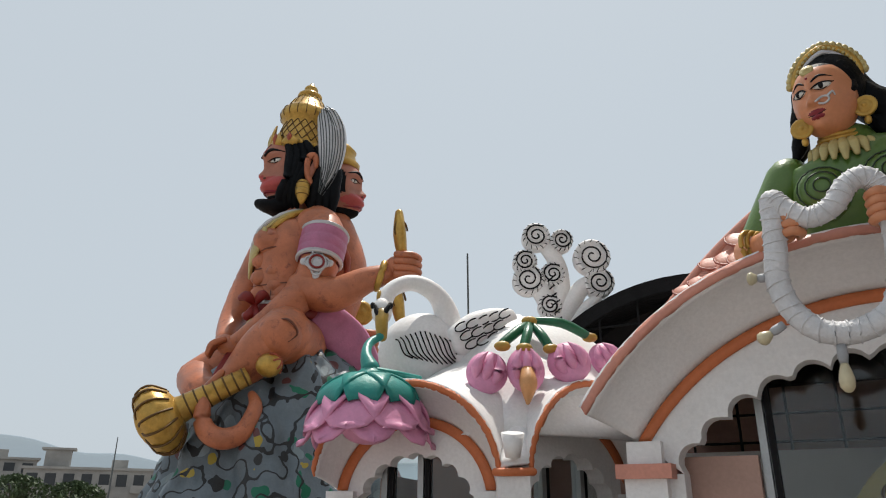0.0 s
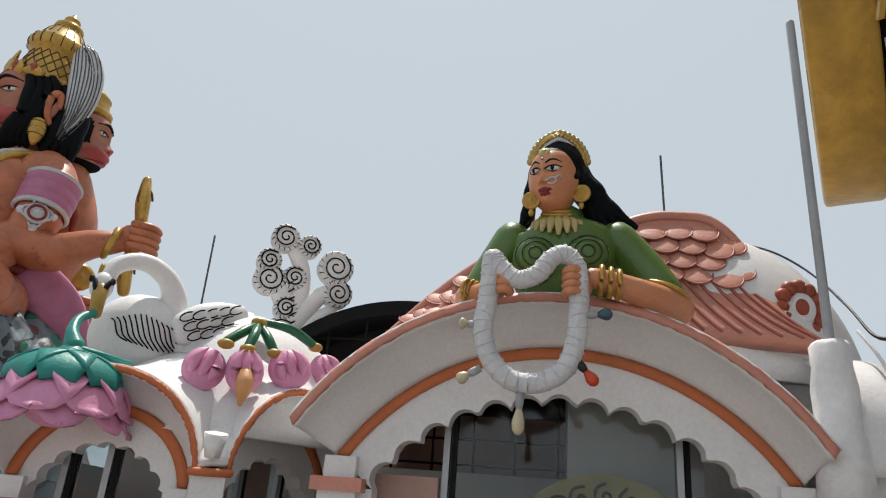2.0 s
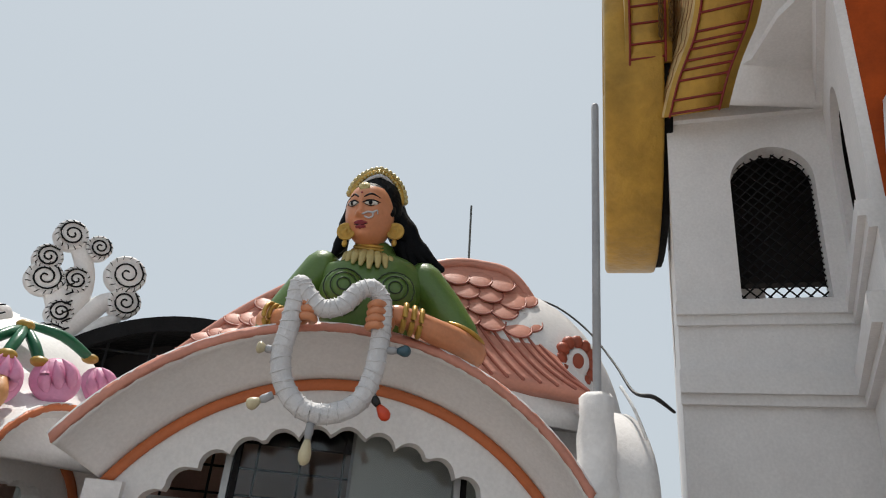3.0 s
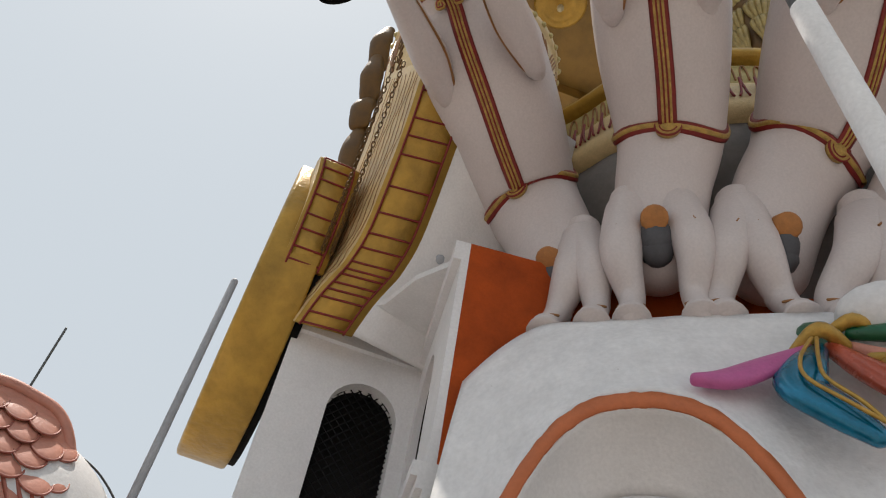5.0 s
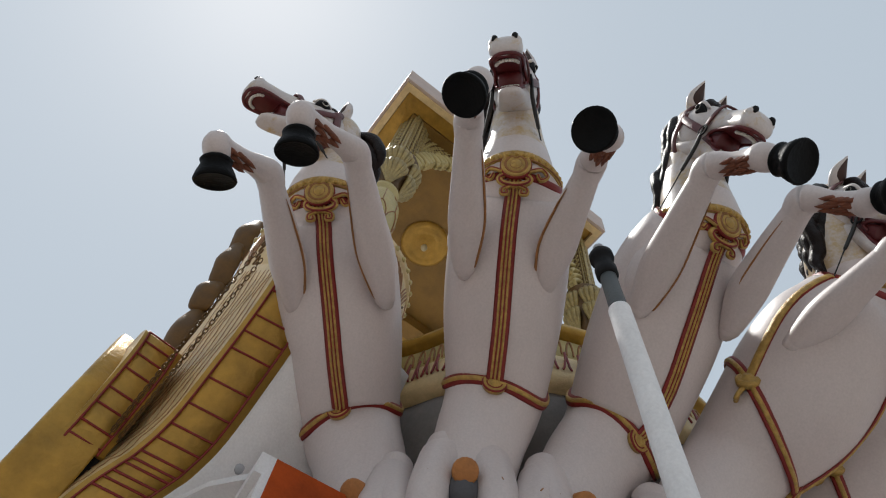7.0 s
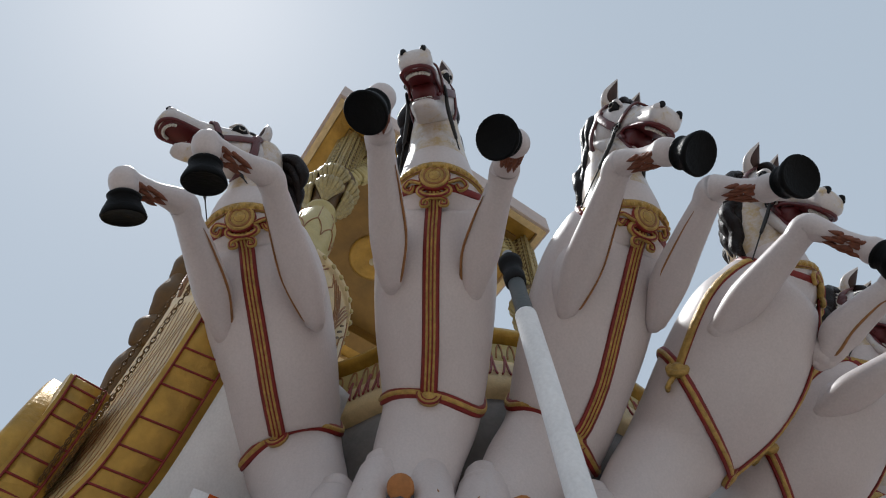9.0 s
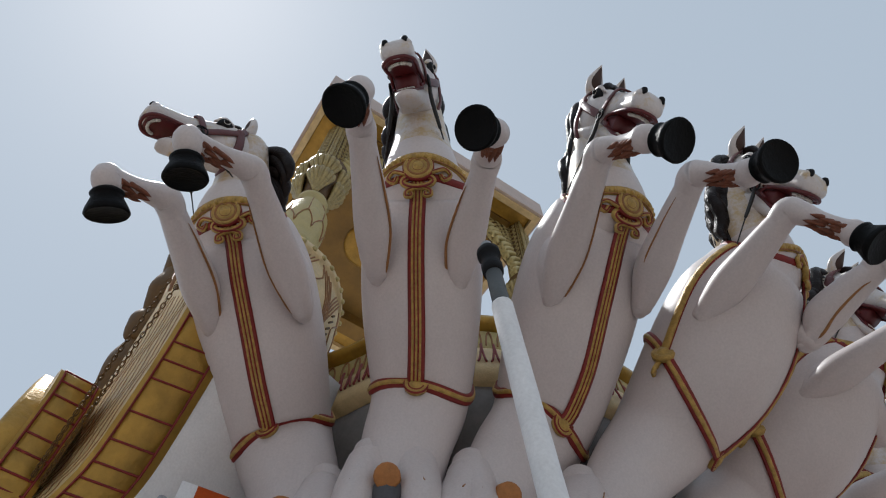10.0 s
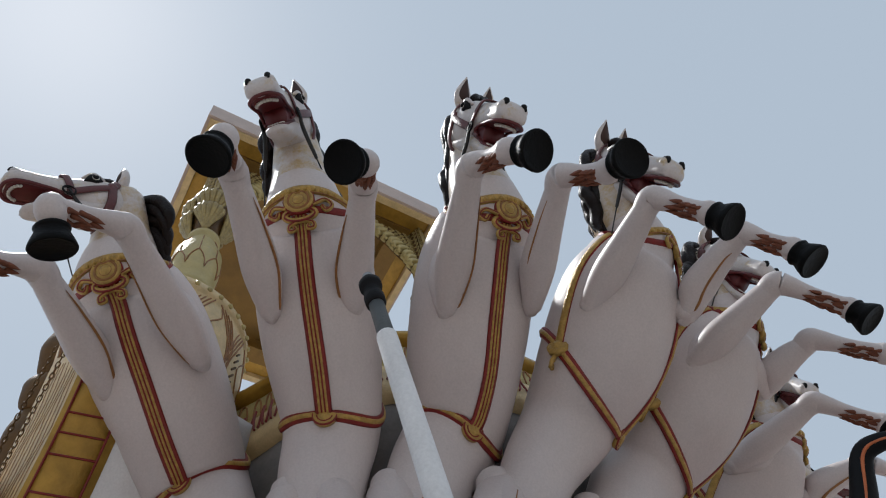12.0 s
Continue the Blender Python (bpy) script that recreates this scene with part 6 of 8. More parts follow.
stroke("feather", [(3.10, -1.33, 3.88), (3.05, -1.55, 3.84), (2.98, -1.78, 3.76), (2.9, -1.95, 3.66)], [(0.03, 0.03), (0.06, 0.05), (0.06, 0.05), (0.05, 0.04)], "leaf_green", "glossy green feather")
stroke("feather", [(3.12, -1.50, 3.94), (3.06, -1.72, 3.92), (3.0, -1.95, 3.84)], [(0.02, 0.02), (0.05, 0.04), (0.04, 0.03)], "red_gloss", "red feather")
stroke("feather", [(3.06, -1.12, 3.76), (2.98, -0.92, 3.62), (2.93, -0.74, 3.52), (2.90, -0.60, 3.50)], [(0.03, 0.03), (0.07, 0.04), (0.08, 0.04), (0.02, 0.03)], "magenta", "magenta feather")
for k in range(7):
    t = k / 6
    stroke("barb", [(3.05 - 0.14 * t, -1.36 - 0.28 * t, 3.70 - 0.26 * t), (3.02 - 0.14 * t, -1.42 - 0.28 * t, 3.69 - 0.26 * t)], [0.028, 0.02], "mustard", "golden barb")
stroke("knot", [(3.10, -1.07, 3.78), (3.00, -1.17, 3.83), (3.08, -1.28, 3.80)], [0.03, 0.038, 0.03], "gold_trim", "gold knot")
stroke("knot", [(3.12, -1.24, 3.90), (3.06, -1.34, 3.93), (3.12, -1.44, 3.90)], [0.026, 0.034, 0.026], "gold_trim", "gold knot")
s = Sculpt()
s.tube([(3.26, -1.20, 4.0), (3.16, -1.23, 3.93), (3.08, -1.25, 3.84)], [0.07, 0.06, 0.04], "leaf_green", 12, 4)
s.done("stem", fr, "green stem")

# ---- chariot ----
ch = thing("chariot", "huge golden temple chariot with canopy roof, wheel and carved rails", "chariot")
WA = V((0.6225, -0.783, 0))
WC = V((0.08, -0.16, 5.48)) + V((0.783, 0.6225, 0)) * 5.4 + WA * 0.27
s = Sculpt()
s.lathe(WC - WA * 0.24, WA, [(0.0, 0.0), (0.0, 0.24), (0.024, 0.26), (0.024, 1.08), (0.0, 1.10), (0.0, 1.34), (0.014, 1.374), (0.036, 1.38), (0.40, 1.38), (0.418, 1.37), (0.42, 1.32), (0.42, 0.0)], "gold", 72)
wh = s.done("wheel", ch, "massive gold-painted wheel with smooth tread")
# near-black plate added to stand for the dark gap beside the tower
s = Sculpt()
s.lathe(WC + WA * 0.10, WA, [(0.07, 0.0), (0.07, 1.33), (0.14, 1.33), (0.14, 0.0)], "bitumen", 48)
s.done("gap_plate", wh, "near-black plate standing for the dark gap behind the wheel")
s = Sculpt()
s.tube([WC + WA * 0.2, WC + WA * 1.3], 0.12, "gold_dark", 14, 2)
s.done("axle", wh)


def stepped_side(name, low, width, back, mat_face, rungs):
    """A gilt side board: its lower edge follows the curve low, as deep as width, with painted ladder lines on the edge."""
    s = Sculpt()
    L = spline(low, 8)
    n = len(L)
    wv = V(width)
    bv = V(back)
    k = s.slot("gold")
    kf = s.slot(mat_face)
    lo, ro = [s.bm.verts.new(V(p)) for p in L], [s.bm.verts.new(V(p) + wv) for p in L]
    lb, rb = [s.bm.verts.new(V(p) + bv) for p in L], [s.bm.verts.new(V(p) + wv + bv) for p in L]
    for i in range(n - 1):
        for f, kk, sm in (((lo[i], lo[i + 1], ro[i + 1], ro[i]), k, True), ((lo[i], lb[i], lb[i + 1], lo[i + 1]), kf, False), ((ro[i], ro[i + 1], rb[i + 1], rb[i]), k, False), ((lb[i], rb[i], rb[i + 1], lb[i + 1]), k, True)):
            q = s.bm.faces.new(f)
            q.material_index, q.smooth = kk, sm
    for a, b, c, d in ((lo[0], ro[0], rb[0], lb[0]), (lo[-1], lb[-1], rb[-1], ro[-1])):
        s.bm.faces.new((a, b, c, d)).material_index = k
    board = s.done(name, ch, "gold board with dark red ladder lines")
    off = (wv.cross(V(L[-1]) - V(L[0]))).normalized() * 0.004
    if off.z > 0:
        off = -off
    for f in (0.10, 0.86):
        q = Sculpt()
        q.tube([V(p) + wv * f + off for p in L], 0.009, "maroon", 6, 1)
        q.done("line", board, "dark red painted line")
    for r in range(rungs):
        i = int((r + 0.5) / rungs * (n - 1))
        q = Sculpt()
        q.tube([V(L[i]) + wv * 0.10 + off, V(L[i]) + wv * 0.86 + off], 0.009, "maroon", 6, 1)
        q.done("line", board, "dark red painted line")
    return board, L


low = [(3.66, 2.13, 4.66), (3.59, 2.00, 4.86), (3.55, 1.89, 5.0), (3.50, 1.79, 5.11), (3.39, 1.65, 5.35), (3.13, 1.455, 5.79), (2.92, 1.315, 6.12), (2.72, 1.20, 6.5)]
under = Sculpt()
R0 = spline([V(p) + V((0.16, -0.40, -0.03)) for p in low], 5)


def underside(u, v):
    i = min(int(u * (len(R0) - 1)), len(R0) - 2)
    p = V(R0[i]).lerp(V(R0[i + 1]), u * (len(R0) - 1) - i)
    return p + V((0.80, -0.66, 0.05)) * v + V((0.0, 0.0, 0.02))


under.sheet(underside, 30, 4, "white", 0.03)
under.done("underside", ch, "white plaster underside beside the side board")
board, L = stepped_side("side_board", low, (0.16, -0.40, -0.03), (0.42, 0.55, 0.62), "gold_cream", 17)
for k in range(10):
    q = Sculpt()
    pts = []
    for i in range(0, len(L) - 2, 2):
        t = i / len(L)
        p = V(L[i]) + V((0.42, 0.55, 0.62)) * (0.06 + 0.088 * k + 0.022 * math.sin(t * 30 + k * 0.9) + 0.012 * math.sin(t * 71 + k * 2.2))
        pts.append(p + V((-0.003, 0.0035, 0)))
    q.tube(pts, 0.0026, "seam_brown", 5, 3)
    q.done("scale_line", board)
low2 = [(3.40, 2.25, 5.04), (3.34, 2.20, 5.23), (3.26, 2.14, 5.46), (3.17, 2.08, 5.71), (3.12, 2.07, 5.90), (3.20, 2.15, 5.97)]
stepped_side("step_board", low2, (0.21, -0.25, 0.03), (0.5, 0.4, 0.1), "gold_cream", 9)
for p0, p1, p2, r in (((4.78, 2.93, 7.6), (4.62, 2.93, 8.2), (4.62, 2.93, 8.78), 0.17), ((4.52, 2.93, 8.72), (4.45, 2.93, 9.02), (4.56, 2.93, 9.38), 0.10), ((4.54, 2.93, 9.32), (4.39, 2.93, 9.65), (4.36, 2.93, 10.1), 0.12), ((4.45, 2.93, 10.0), (4.30, 2.93, 10.4), (4.36, 2.93, 10.9), 0.12)):
    s = Sculpt()
    s.tube([V(p) + V((0.16, 0, 0)) for p in (p0, p1, p2)], [(0.13, r * 0.6), (0.16, r * 0.9), (0.10, r * 0.6)], "gold_dark", 16, 8, hint=(1, 0, 0), wave=0.05, waves=0.8)
    s.done("crest", ch, "dark weathered gilt crest lobe")
s = Sculpt()
s.prism([(4.75, 2.72, 5.1), (5.6, 3.2, 5.1), (5.6, 3.2, 10.4), (4.62, 2.80, 10.4)], (0.12, -0.2, 0), "gold_dark")
s.done("back_board", ch, "dark gilt back board")
# front apron: curved tiers of cream-gold rail over a white plaster belly greyed for its deep shade
CF0 = V((3.31, 1.23, 0))
CU = V((0.525, -0.851, 0))
CB = V((0.851, 0.525, 0))
PLAN = [V((p[0], p[1], 0)) for p in spline([(4.30, 1.10), (3.94, 0.25), (3.68, -0.20), (3.54, -0.75), (3.54, -1.30), (3.72, -1.95), (4.15, -2.70), (4.75, -3.40)], 8)]


def inward(i):
    t = PLAN[min(i + 1, len(PLAN) - 1)] - PLAN[max(i - 1, 0)]
    return V((-t.y, t.x, 0)).normalized()


def tier(name, profile, mat, label):
    """A band that follows the plan of the apron; profile: (inset, height) points, closed at the back."""
    s = Sculpt()
    k = s.slot(mat)
    rows = [[s.bm.verts.new(PLAN[i] + inward(i) * d + V((0, 0, z))) for d, z in profile] for i in range(len(PLAN))]
    m = len(profile)
    for a, b in zip(rows, rows[1:]):
        for j in range(m):
            f = s.bm.faces.new((a[j], b[j], b[(j + 1) % m], a[(j + 1) % m]))
            f.material_index, f.smooth = k, True
    for r in (rows[0][::-1], rows[-1]):
        s.bm.faces.new(r).material_index = k
    return s.done(name, ch, label)


def on_plan(f, d, z):
    i = min(int(f), len(PLAN) - 2)
    return PLAN[i].lerp(PLAN[i + 1], f - i) + inward(i).lerp(inward(i + 1), f - i) * d + V((0, 0, z))


tier("belly", [(0.04, 6.42), (0.02, 6.30), (0.06, 6.10), (0.20, 5.80), (0.42, 5.52), (0.75, 5.30), (1.05, 5.25), (1.05, 6.42)], "plaster_shaded", "plaster underside of the apron, greyed to stand for shade")
lip = tier("front_lip", [(0.05, 6.40), (-0.05, 6.44), (-0.08, 6.55), (-0.04, 6.80), (0.05, 7.00), (0.14, 7.03), (0.40, 7.03), (0.40, 6.40)], "gold_cream", "cream-gold lip with dark red curls")
rail = tier("front_rail", [(0.16, 7.03), (0.10, 7.08), (0.10, 7.36), (0.16, 7.44), (0.36, 7.44), (0.36, 7.03)], "gold_pale", "cream-gold front rail with painted scallops")
tier("cap_rail", [(0.06, 7.44), (0.02, 7.47), (0.02, 7.53), (0.07, 7.56), (0.38, 7.56), (0.38, 7.44)], "gold", "gold cap of the front rail")
NP = len(PLAN) - 1
for k in range(34):
    f = 2.0 + k * (NP - 4.0) / 33
    # branching curls on the lip
    for sg in (-1, 1):
        s = Sculpt()
        s.tube([on_plan(f, -0.058, 6.90), on_plan(f + 0.10 * sg, -0.080, 6.76), on_plan(f + 0.30 * sg, -0.088, 6.64), on_plan(f + 0.48 * sg, -0.088, 6.60)], 0.011, "maroon", 5, 3)
        s.done("curl", lip, "dark red painted curl")
    # scallops on the rail
    s = Sculpt()
    s.tube([on_plan(f + 0.45 * math.cos(t), 0.094, 7.12 + 0.22 * math.sin(t)) for t in np.linspace(0, math.pi, 7)], 0.010, "seam_brown", 5, 2)
    s.done("scallop", rail)

PILLARS = ((3.40, 0.94, 1), (5.15, -2.05, -1))


def petal_line(x, y, an, wide, low, top, radius, mat, r=0.010):
    """A pointed petal drawn on a turned body whose radius at a height is radius(z)."""
    s = Sculpt()
    pts = []
    for t in np.linspace(0, 1, 13):
        a = an + wide * (2 * t - 1)
        z = low + (top - low) * abs(2 * t - 1) ** 0.55
        q = radius(z) + 0.003
        pts.append((x + q * math.cos(a), y + q * math.sin(a), z))
    s.tube(pts, r, mat, 5, 2)
    return s


def swell(x, y):
    """The engraved cream-gold drum at the corner of the chariot under a pillar."""
    prof = [(6.45, 0.50), (6.7, 0.66), (7.1, 0.78), (7.6, 0.845), (7.9, 0.85), (8.02, 0.845)]
    rad = lambda z: float(np.interp(z, [p[0] for p in prof], [p[1] for p in prof]))
    s = Sculpt()
    s.lathe((x, y, 0), (0, 0, 1), [(6.45, 0.0)] + prof + [(8.03, 0.87), (8.15, 0.87), (8.18, 0.84), (8.30, 0.70), (8.42, 0.55), (8.42, 0.0)], "gold_cream", 48)
    base = s.done("pillar_base", ch, "cream-gold swelling pillar base with engraved petals")
    for k in range(40):
        a = k * math.pi / 20
        s = Sculpt()
        s.ball((x + 0.872 * math.cos(a), y + 0.872 * math.sin(a), 8.09), (0.030, 0.030, 0.036), "gold_pale", seg=8, rings=6)
        s.done("bead", base)
    for k in range(9):
        an = k * 2 * math.pi / 9 + 0.25
        for g in range(4):
            petal_line(x, y, an, 0.30 - 0.065 * g, 7.05 + 0.16 * g, 8.02 - 0.03 * g, rad, "seam_brown", 0.009).done("engraving", base)
        s = Sculpt()
        s.tube([(x + (rad(z) + 0.004) * math.cos(an + 0.35 + 0.10 * math.sin(z * 9)), y + (rad(z) + 0.004) * math.sin(an + 0.35 + 0.10 * math.sin(z * 9)), z) for z in np.linspace(6.75, 7.95, 9)], 0.009, "seam_brown", 5, 2)
        s.done("engraving", base)
        # twisted border between the panels
        for q in range(9):
            z = 6.72 + 0.11 * q
            a = an + 0.17
            s = Sculpt()
            s.tube([(x + (rad(z) + 0.004) * math.cos(a - 0.03), y + (rad(z) + 0.004) * math.sin(a - 0.03), z), (x + (rad(z + 0.09) + 0.006) * math.cos(a + 0.03), y + (rad(z + 0.09) + 0.006) * math.sin(a + 0.03), z + 0.09)], 0.012, "gold_dark", 5, 2)
            s.done("engraving", base)


def pillar(x, y, turn):
    """Urn, scrolled capital and carved shaft up to the roof."""
    prof = [(8.40, 0.20), (8.50, 0.27), (8.60, 0.235), (8.72, 0.26), (9.05, 0.285), (9.40, 0.275), (9.65, 0.20), (9.78, 0.17), (9.82, 0.20), (9.90, 0.20), (9.92, 0.16)]
    rad = lambda z: float(np.interp(z, [p[0] for p in prof], [p[1] for p in prof]))
    s = Sculpt()
    s.lathe((x, y, 0), (0, 0, 1), [(8.40, 0.0)] + prof + [(9.92, 0.0)], "gold_pale", 28)
    p = s.done("pillar", ch, "cream-gold lotus pillar with urn and carved shaft")
    for k in range(8):
        an = k * math.pi / 4
        petal_line(x, y, an, 0.36, 8.80, 9.12, rad, "seam_brown", 0.008).done("engraving", p)
        s = Sculpt()
        s.tube([(x + (rad(z) + 0.002) * math.cos(an + 0.39), y + (rad(z) + 0.002) * math.sin(an + 0.39), z) for z in (9.12, 9.3, 9.5, 9.7)], 0.007, "seam_brown", 5, 3)
        s.done("engraving", p)
    # capital: two tiers of ribs curling outwards on the four corners
    m = pose(x, y, 0, 0, 0, -31.7)
    # dark gold core shows between the ribs as the shade of their gaps
    s = Sculpt()
    s.lathe((x, y, 0), (0, 0, 1), [(9.90, 0.0), (9.90, 0.15), (10.15, 0.18), (10.5, 0.24), (10.9, 0.30), (11.0, 0.32), (11.0, 0.0)], "gold_dark", 20)
    cap = s.done("capital", p, "ornate gilt capital with volutes")
    for q in range(4):
        e = Matrix.Rotation(q * math.pi / 2 + math.pi / 4, 4, "Z")
        for c in range(7):
            a = radians(-66 + 22 * c)
            f = lambda r, z: m @ e @ V((r * 0.85 * math.sin(a), -0.17 - r * 0.8 * math.cos(a), z))
            b = Sculpt()
            b.tube([f(0.02, 9.95), f(0.10, 10.12), f(0.19, 10.30), f(0.20, 10.42), f(0.13, 10.50), f(0.10, 10.46)], [0.016, 0.026, 0.038, 0.036, 0.026, 0.012], "gold_carved", 8, 4)
            b.tube([f(0.08, 10.48), f(0.17, 10.60), f(0.235, 10.76), f(0.20, 10.88), f(0.12, 10.92), f(0.13, 10.84)], [0.022, 0.032, 0.042, 0.036, 0.026, 0.012], "gold_carved", 8, 4)
            b.done("volute", cap)
    # carved shaft: leaves in low relief between raised borders
    # dark gold core puts the shade of the recesses into the colour
    s = Sculpt()
    s.box((-0.17, -0.17, 10.95), (0.17, 0.17, 13.06), "gold_dark", m)
    shaft = s.done("shaft", p, "carved gilt shaft")
    for q in range(4):
        e = m @ Matrix.Rotation(q * math.pi / 2, 4, "Z")
        b = Sculpt()
        for o in (-0.165, -0.10, 0.10, 0.165):
            b.tube([e @ V((o, -0.175, 11.0)), e @ V((o, -0.175, 13.05))], 0.012, "gold_carved", 6, 1)
        b.done("border", shaft)
        b = Sculpt()
        for r in range(13):
            z = 11.10 + 0.152 * r
            for sg in (-1, 1):
                b.tube([e @ V((0.0, -0.178, z - 0.06)), e @ V((0.05 * sg, -0.186, z - 0.01)), e @ V((0.070 * sg, -0.186, z + 0.05)), e @ V((0.030 * sg, -0.184, z + 0.060)), e @ V((0.034 * sg, -0.182, z + 0.025))], [0.010, 0.013, 0.012, 0.010, 0.006], "gold_carved", 6, 3)
                b.ball(e @ V((0.132 * sg, -0.176, z)), (0.020, 0.020, 0.030), "gold_carved", seg=6, rings=5)
                b.ball(e @ V((0.132 * sg, -0.176, z + 0.076)), (0.014, 0.014, 0.020), "gold_carved", seg=6, rings=5)
        b.done("leaf_carving", shaft)
    # bracket: a carved spandrel from the shaft out under the beam, with a fringe of flames
    d = CU * turn
    face = -CB
    edge = [(0.16 + 1.15 * t ** 1.6 + 0.02 * math.sin(t * 30), 11.05 + 1.95 * t ** 0.75) for t in np.linspace(0, 1, 17)]
    o = V((x, y, 0)) + face * 0.02
    s = Sculpt()
    s.prism([o + d * 0.10 + V((0, 0, 13.02))] + [o + d * 0.10 + V((0, 0, 11.05))] + [o + d * a + V((0, 0, z)) for a, z in edge], CB * 0.10, "gold_dark")
    br = s.done("bracket", p, "carved gilt bracket with flame fringe")
    b = Sculpt()
    for i in range(1, 16):
        a, z = edge[i]
        for w in (0.0, 0.06):
            c = o + d * (a - 0.02) + V((0, 0, z)) + face * (0.02 + w)
            b.tube([c - d * 0.06 + V((0, 0, 0.05)), c + d * 0.05 - V((0, 0, 0.02)), c + d * 0.11 - V((0, 0, 0.13)), c + d * 0.07 - V((0, 0, 0.20)), c + d * 0.10 - V((0, 0, 0.25))], [0.04, 0.05, 0.036, 0.022, 0.005], "gold_pale", 8, 3)
        for f in np.arange(0.15, 0.95, 0.13):
            pz = o + d * (0.10 + (a - 0.10) * f) + V((0, 0, z + 0.06)) + face * 0.012
            b.tube([pz, pz + d * 0.035 + V((0, 0, 0.03)), pz + V((0, 0, 0.065)), pz - d * 0.025 + V((0, 0, 0.04))], 0.012, "gold_pale", 6, 3)
    b.done("flame_carving", br)


for x, y, turn in PILLARS:
    swell(x + 0.36, y + 0.26)
    pillar(x, y, turn)

# roof: pale fascia, stepped beam, brown-gold ceiling with its shade in the colour, and a boss
RA = V((2.544, 1.122, 13.0))
RL, RB = 4.3, 4.5
corner = lambda a, b, z: RA + CU * a + CB * b + V((0, 0, z))


def ring_slab(inset0, inset1, z0, z1, mat, name, parent, label=""):
    s = Sculpt()
    o = [(inset0, inset0), (RL - inset0, inset0), (RL - inset0, RB - inset0), (inset0, RB - inset0)]
    i = [(inset1, inset1), (RL - inset1, inset1), (RL - inset1, RB - inset1), (inset1, RB - inset1)]
    for k in range(4):
        j = (k + 1) % 4
        s.prism([corner(*o[k], z0), corner(*o[j], z0), corner(*i[j], z0), corner(*i[k], z0)], (0, 0, z1 - z0), mat)
    return s.done(name, parent, label)


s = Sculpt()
s.prism([corner(a, b, 0.30) for a, b in ((0.05, 0.05), (RL - 0.05, 0.05), (RL - 0.05, RB - 0.05), (0.05, RB - 0.05))], (0, 0, 0.26), "gold_shaded")
roof = s.done("roof", ch, "flat-edged canopy roof with pale fascia and brown-gold ceiling with shade in its colour")
ring_slab(0.0, 0.045, 0.02, 0.60, "fascia", "fascia", roof, "pale pinkish-cream fascia board")
ring_slab(0.05, 0.16, -0.04, 0.10, "gold_cream", "eave_moulding", roof, "cream-gold moulding")
ring_slab(0.17, 0.42, 0.06, 0.30, "gold", "beam", roof, "gold beam")
ring_slab(0.43, 0.75, 0.0, 0.28, "gold_shaded", "beam", roof, "brown-gold inner beam with shade in its colour")
s = Sculpt()
s.prism([corner(a, b, 0.61) for a, b in ((0.5, 0.5), (RL - 0.5, 0.5), (RL - 0.5, RB - 0.5), (0.5, RB - 0.5))], (0, 0, 0.6), "gold")
s.done("upper_tier", roof)
s = Sculpt()
bc = corner(2.05, 2.33, 0.30)
s.lathe(bc, (0, 0, -1), [(-0.02, 0.0), (-0.02, 0.46), (0.05, 0.45), (0.09, 0.38), (0.05, 0.32), (0.04, 0.18), (0.12, 0.12), (0.14, 0.0)], "gold", 32)
boss = s.done("boss", roof, "gold ceiling boss with a lamp")
s = Sculpt()
s.ball(bc + V((0, 0, -0.19)), (0.06, 0.06, 0.09), "bulb_cream")
s.done("bulb", boss)

# ---- chains and poles ----
s = Sculpt()
p0, p1 = V((3.60, 1.98, 5.22)), V((2.80, 1.42, 6.60))
for o in (0.0, 0.05):
    N = 46
    for i in range(N):
        t = i / N
        c = p0.lerp(p1, t) + V((-0.10 + o, 0.03 - o, -0.22 * math.sin(t * math.pi) + 0.0))
        d = (p1 - p0).normalized()
        sd = d.cross(V((0, 0, 1))).normalized()
        up = d.cross(sd)
        a, b = (sd, up) if i % 2 else (up, sd)
        s.tube([c + d * (0.030 * math.cos(q)) + a * (0.014 * math.sin(q)) for q in np.linspace(0, 6.28, 9)[:-1]], 0.005, "gold_dark", 5, 1, closed=True)
tagged(s.done("chain"), "rusty thin chain hanging along the gold side board", "chain")

pole = thing("flag_pole", "white steel pole with grey pipe top before the horses", "pole", Matrix.Translation((2.20, -1.41, 0)) @ V((-0.1145, 0.0958, 1)).to_track_quat("Z", "Y").to_matrix().to_4x4())
s = Sculpt()
s.lathe((0, 0, 0), (0, 0, 1), [(0, 0.0), (0, 0.056), (0.01, 0.056), (2.0, 0.055), (4.565, 0.052), (4.57, 0.052), (4.58, 0.050), (4.581, 0.0)], "pipe_white", 24)
s.done("shaft", pole)
s = Sculpt()
s.lathe((0, 0, 4.57), (0, 0, 1), [(0, 0.0), (0, 0.047), (0.03, 0.043), (0.04, 0.043), (0.285, 0.041), (0.29, 0.0)], "pipe_grey", 24)
s.done("pipe_top", pole, "grey pipe end")
s = Sculpt()
s.lathe((0, 0, 4.84), (0, 0, 1), [(0, 0.0), (0, 0.043), (0.01, 0.054), (0.07, 0.056), (0.08, 0.047), (0.15, 0.047), (0.16, 0.062), (0.20, 0.062), (0.21, 0.040), (0.24, 0.038), (0.25, 0.0)], "iron", 24)
s.done("socket", pole, "black threaded socket")
s = Sculpt()
s.lathe((0, 0, 5.08), (0, 0, 1), [(0, 0.0), (0, 0.030), (0.035, 0.030), (0.04, 0.0)], "pipe_dull", 18)
s.done("plug", pole, "pale pipe plug")

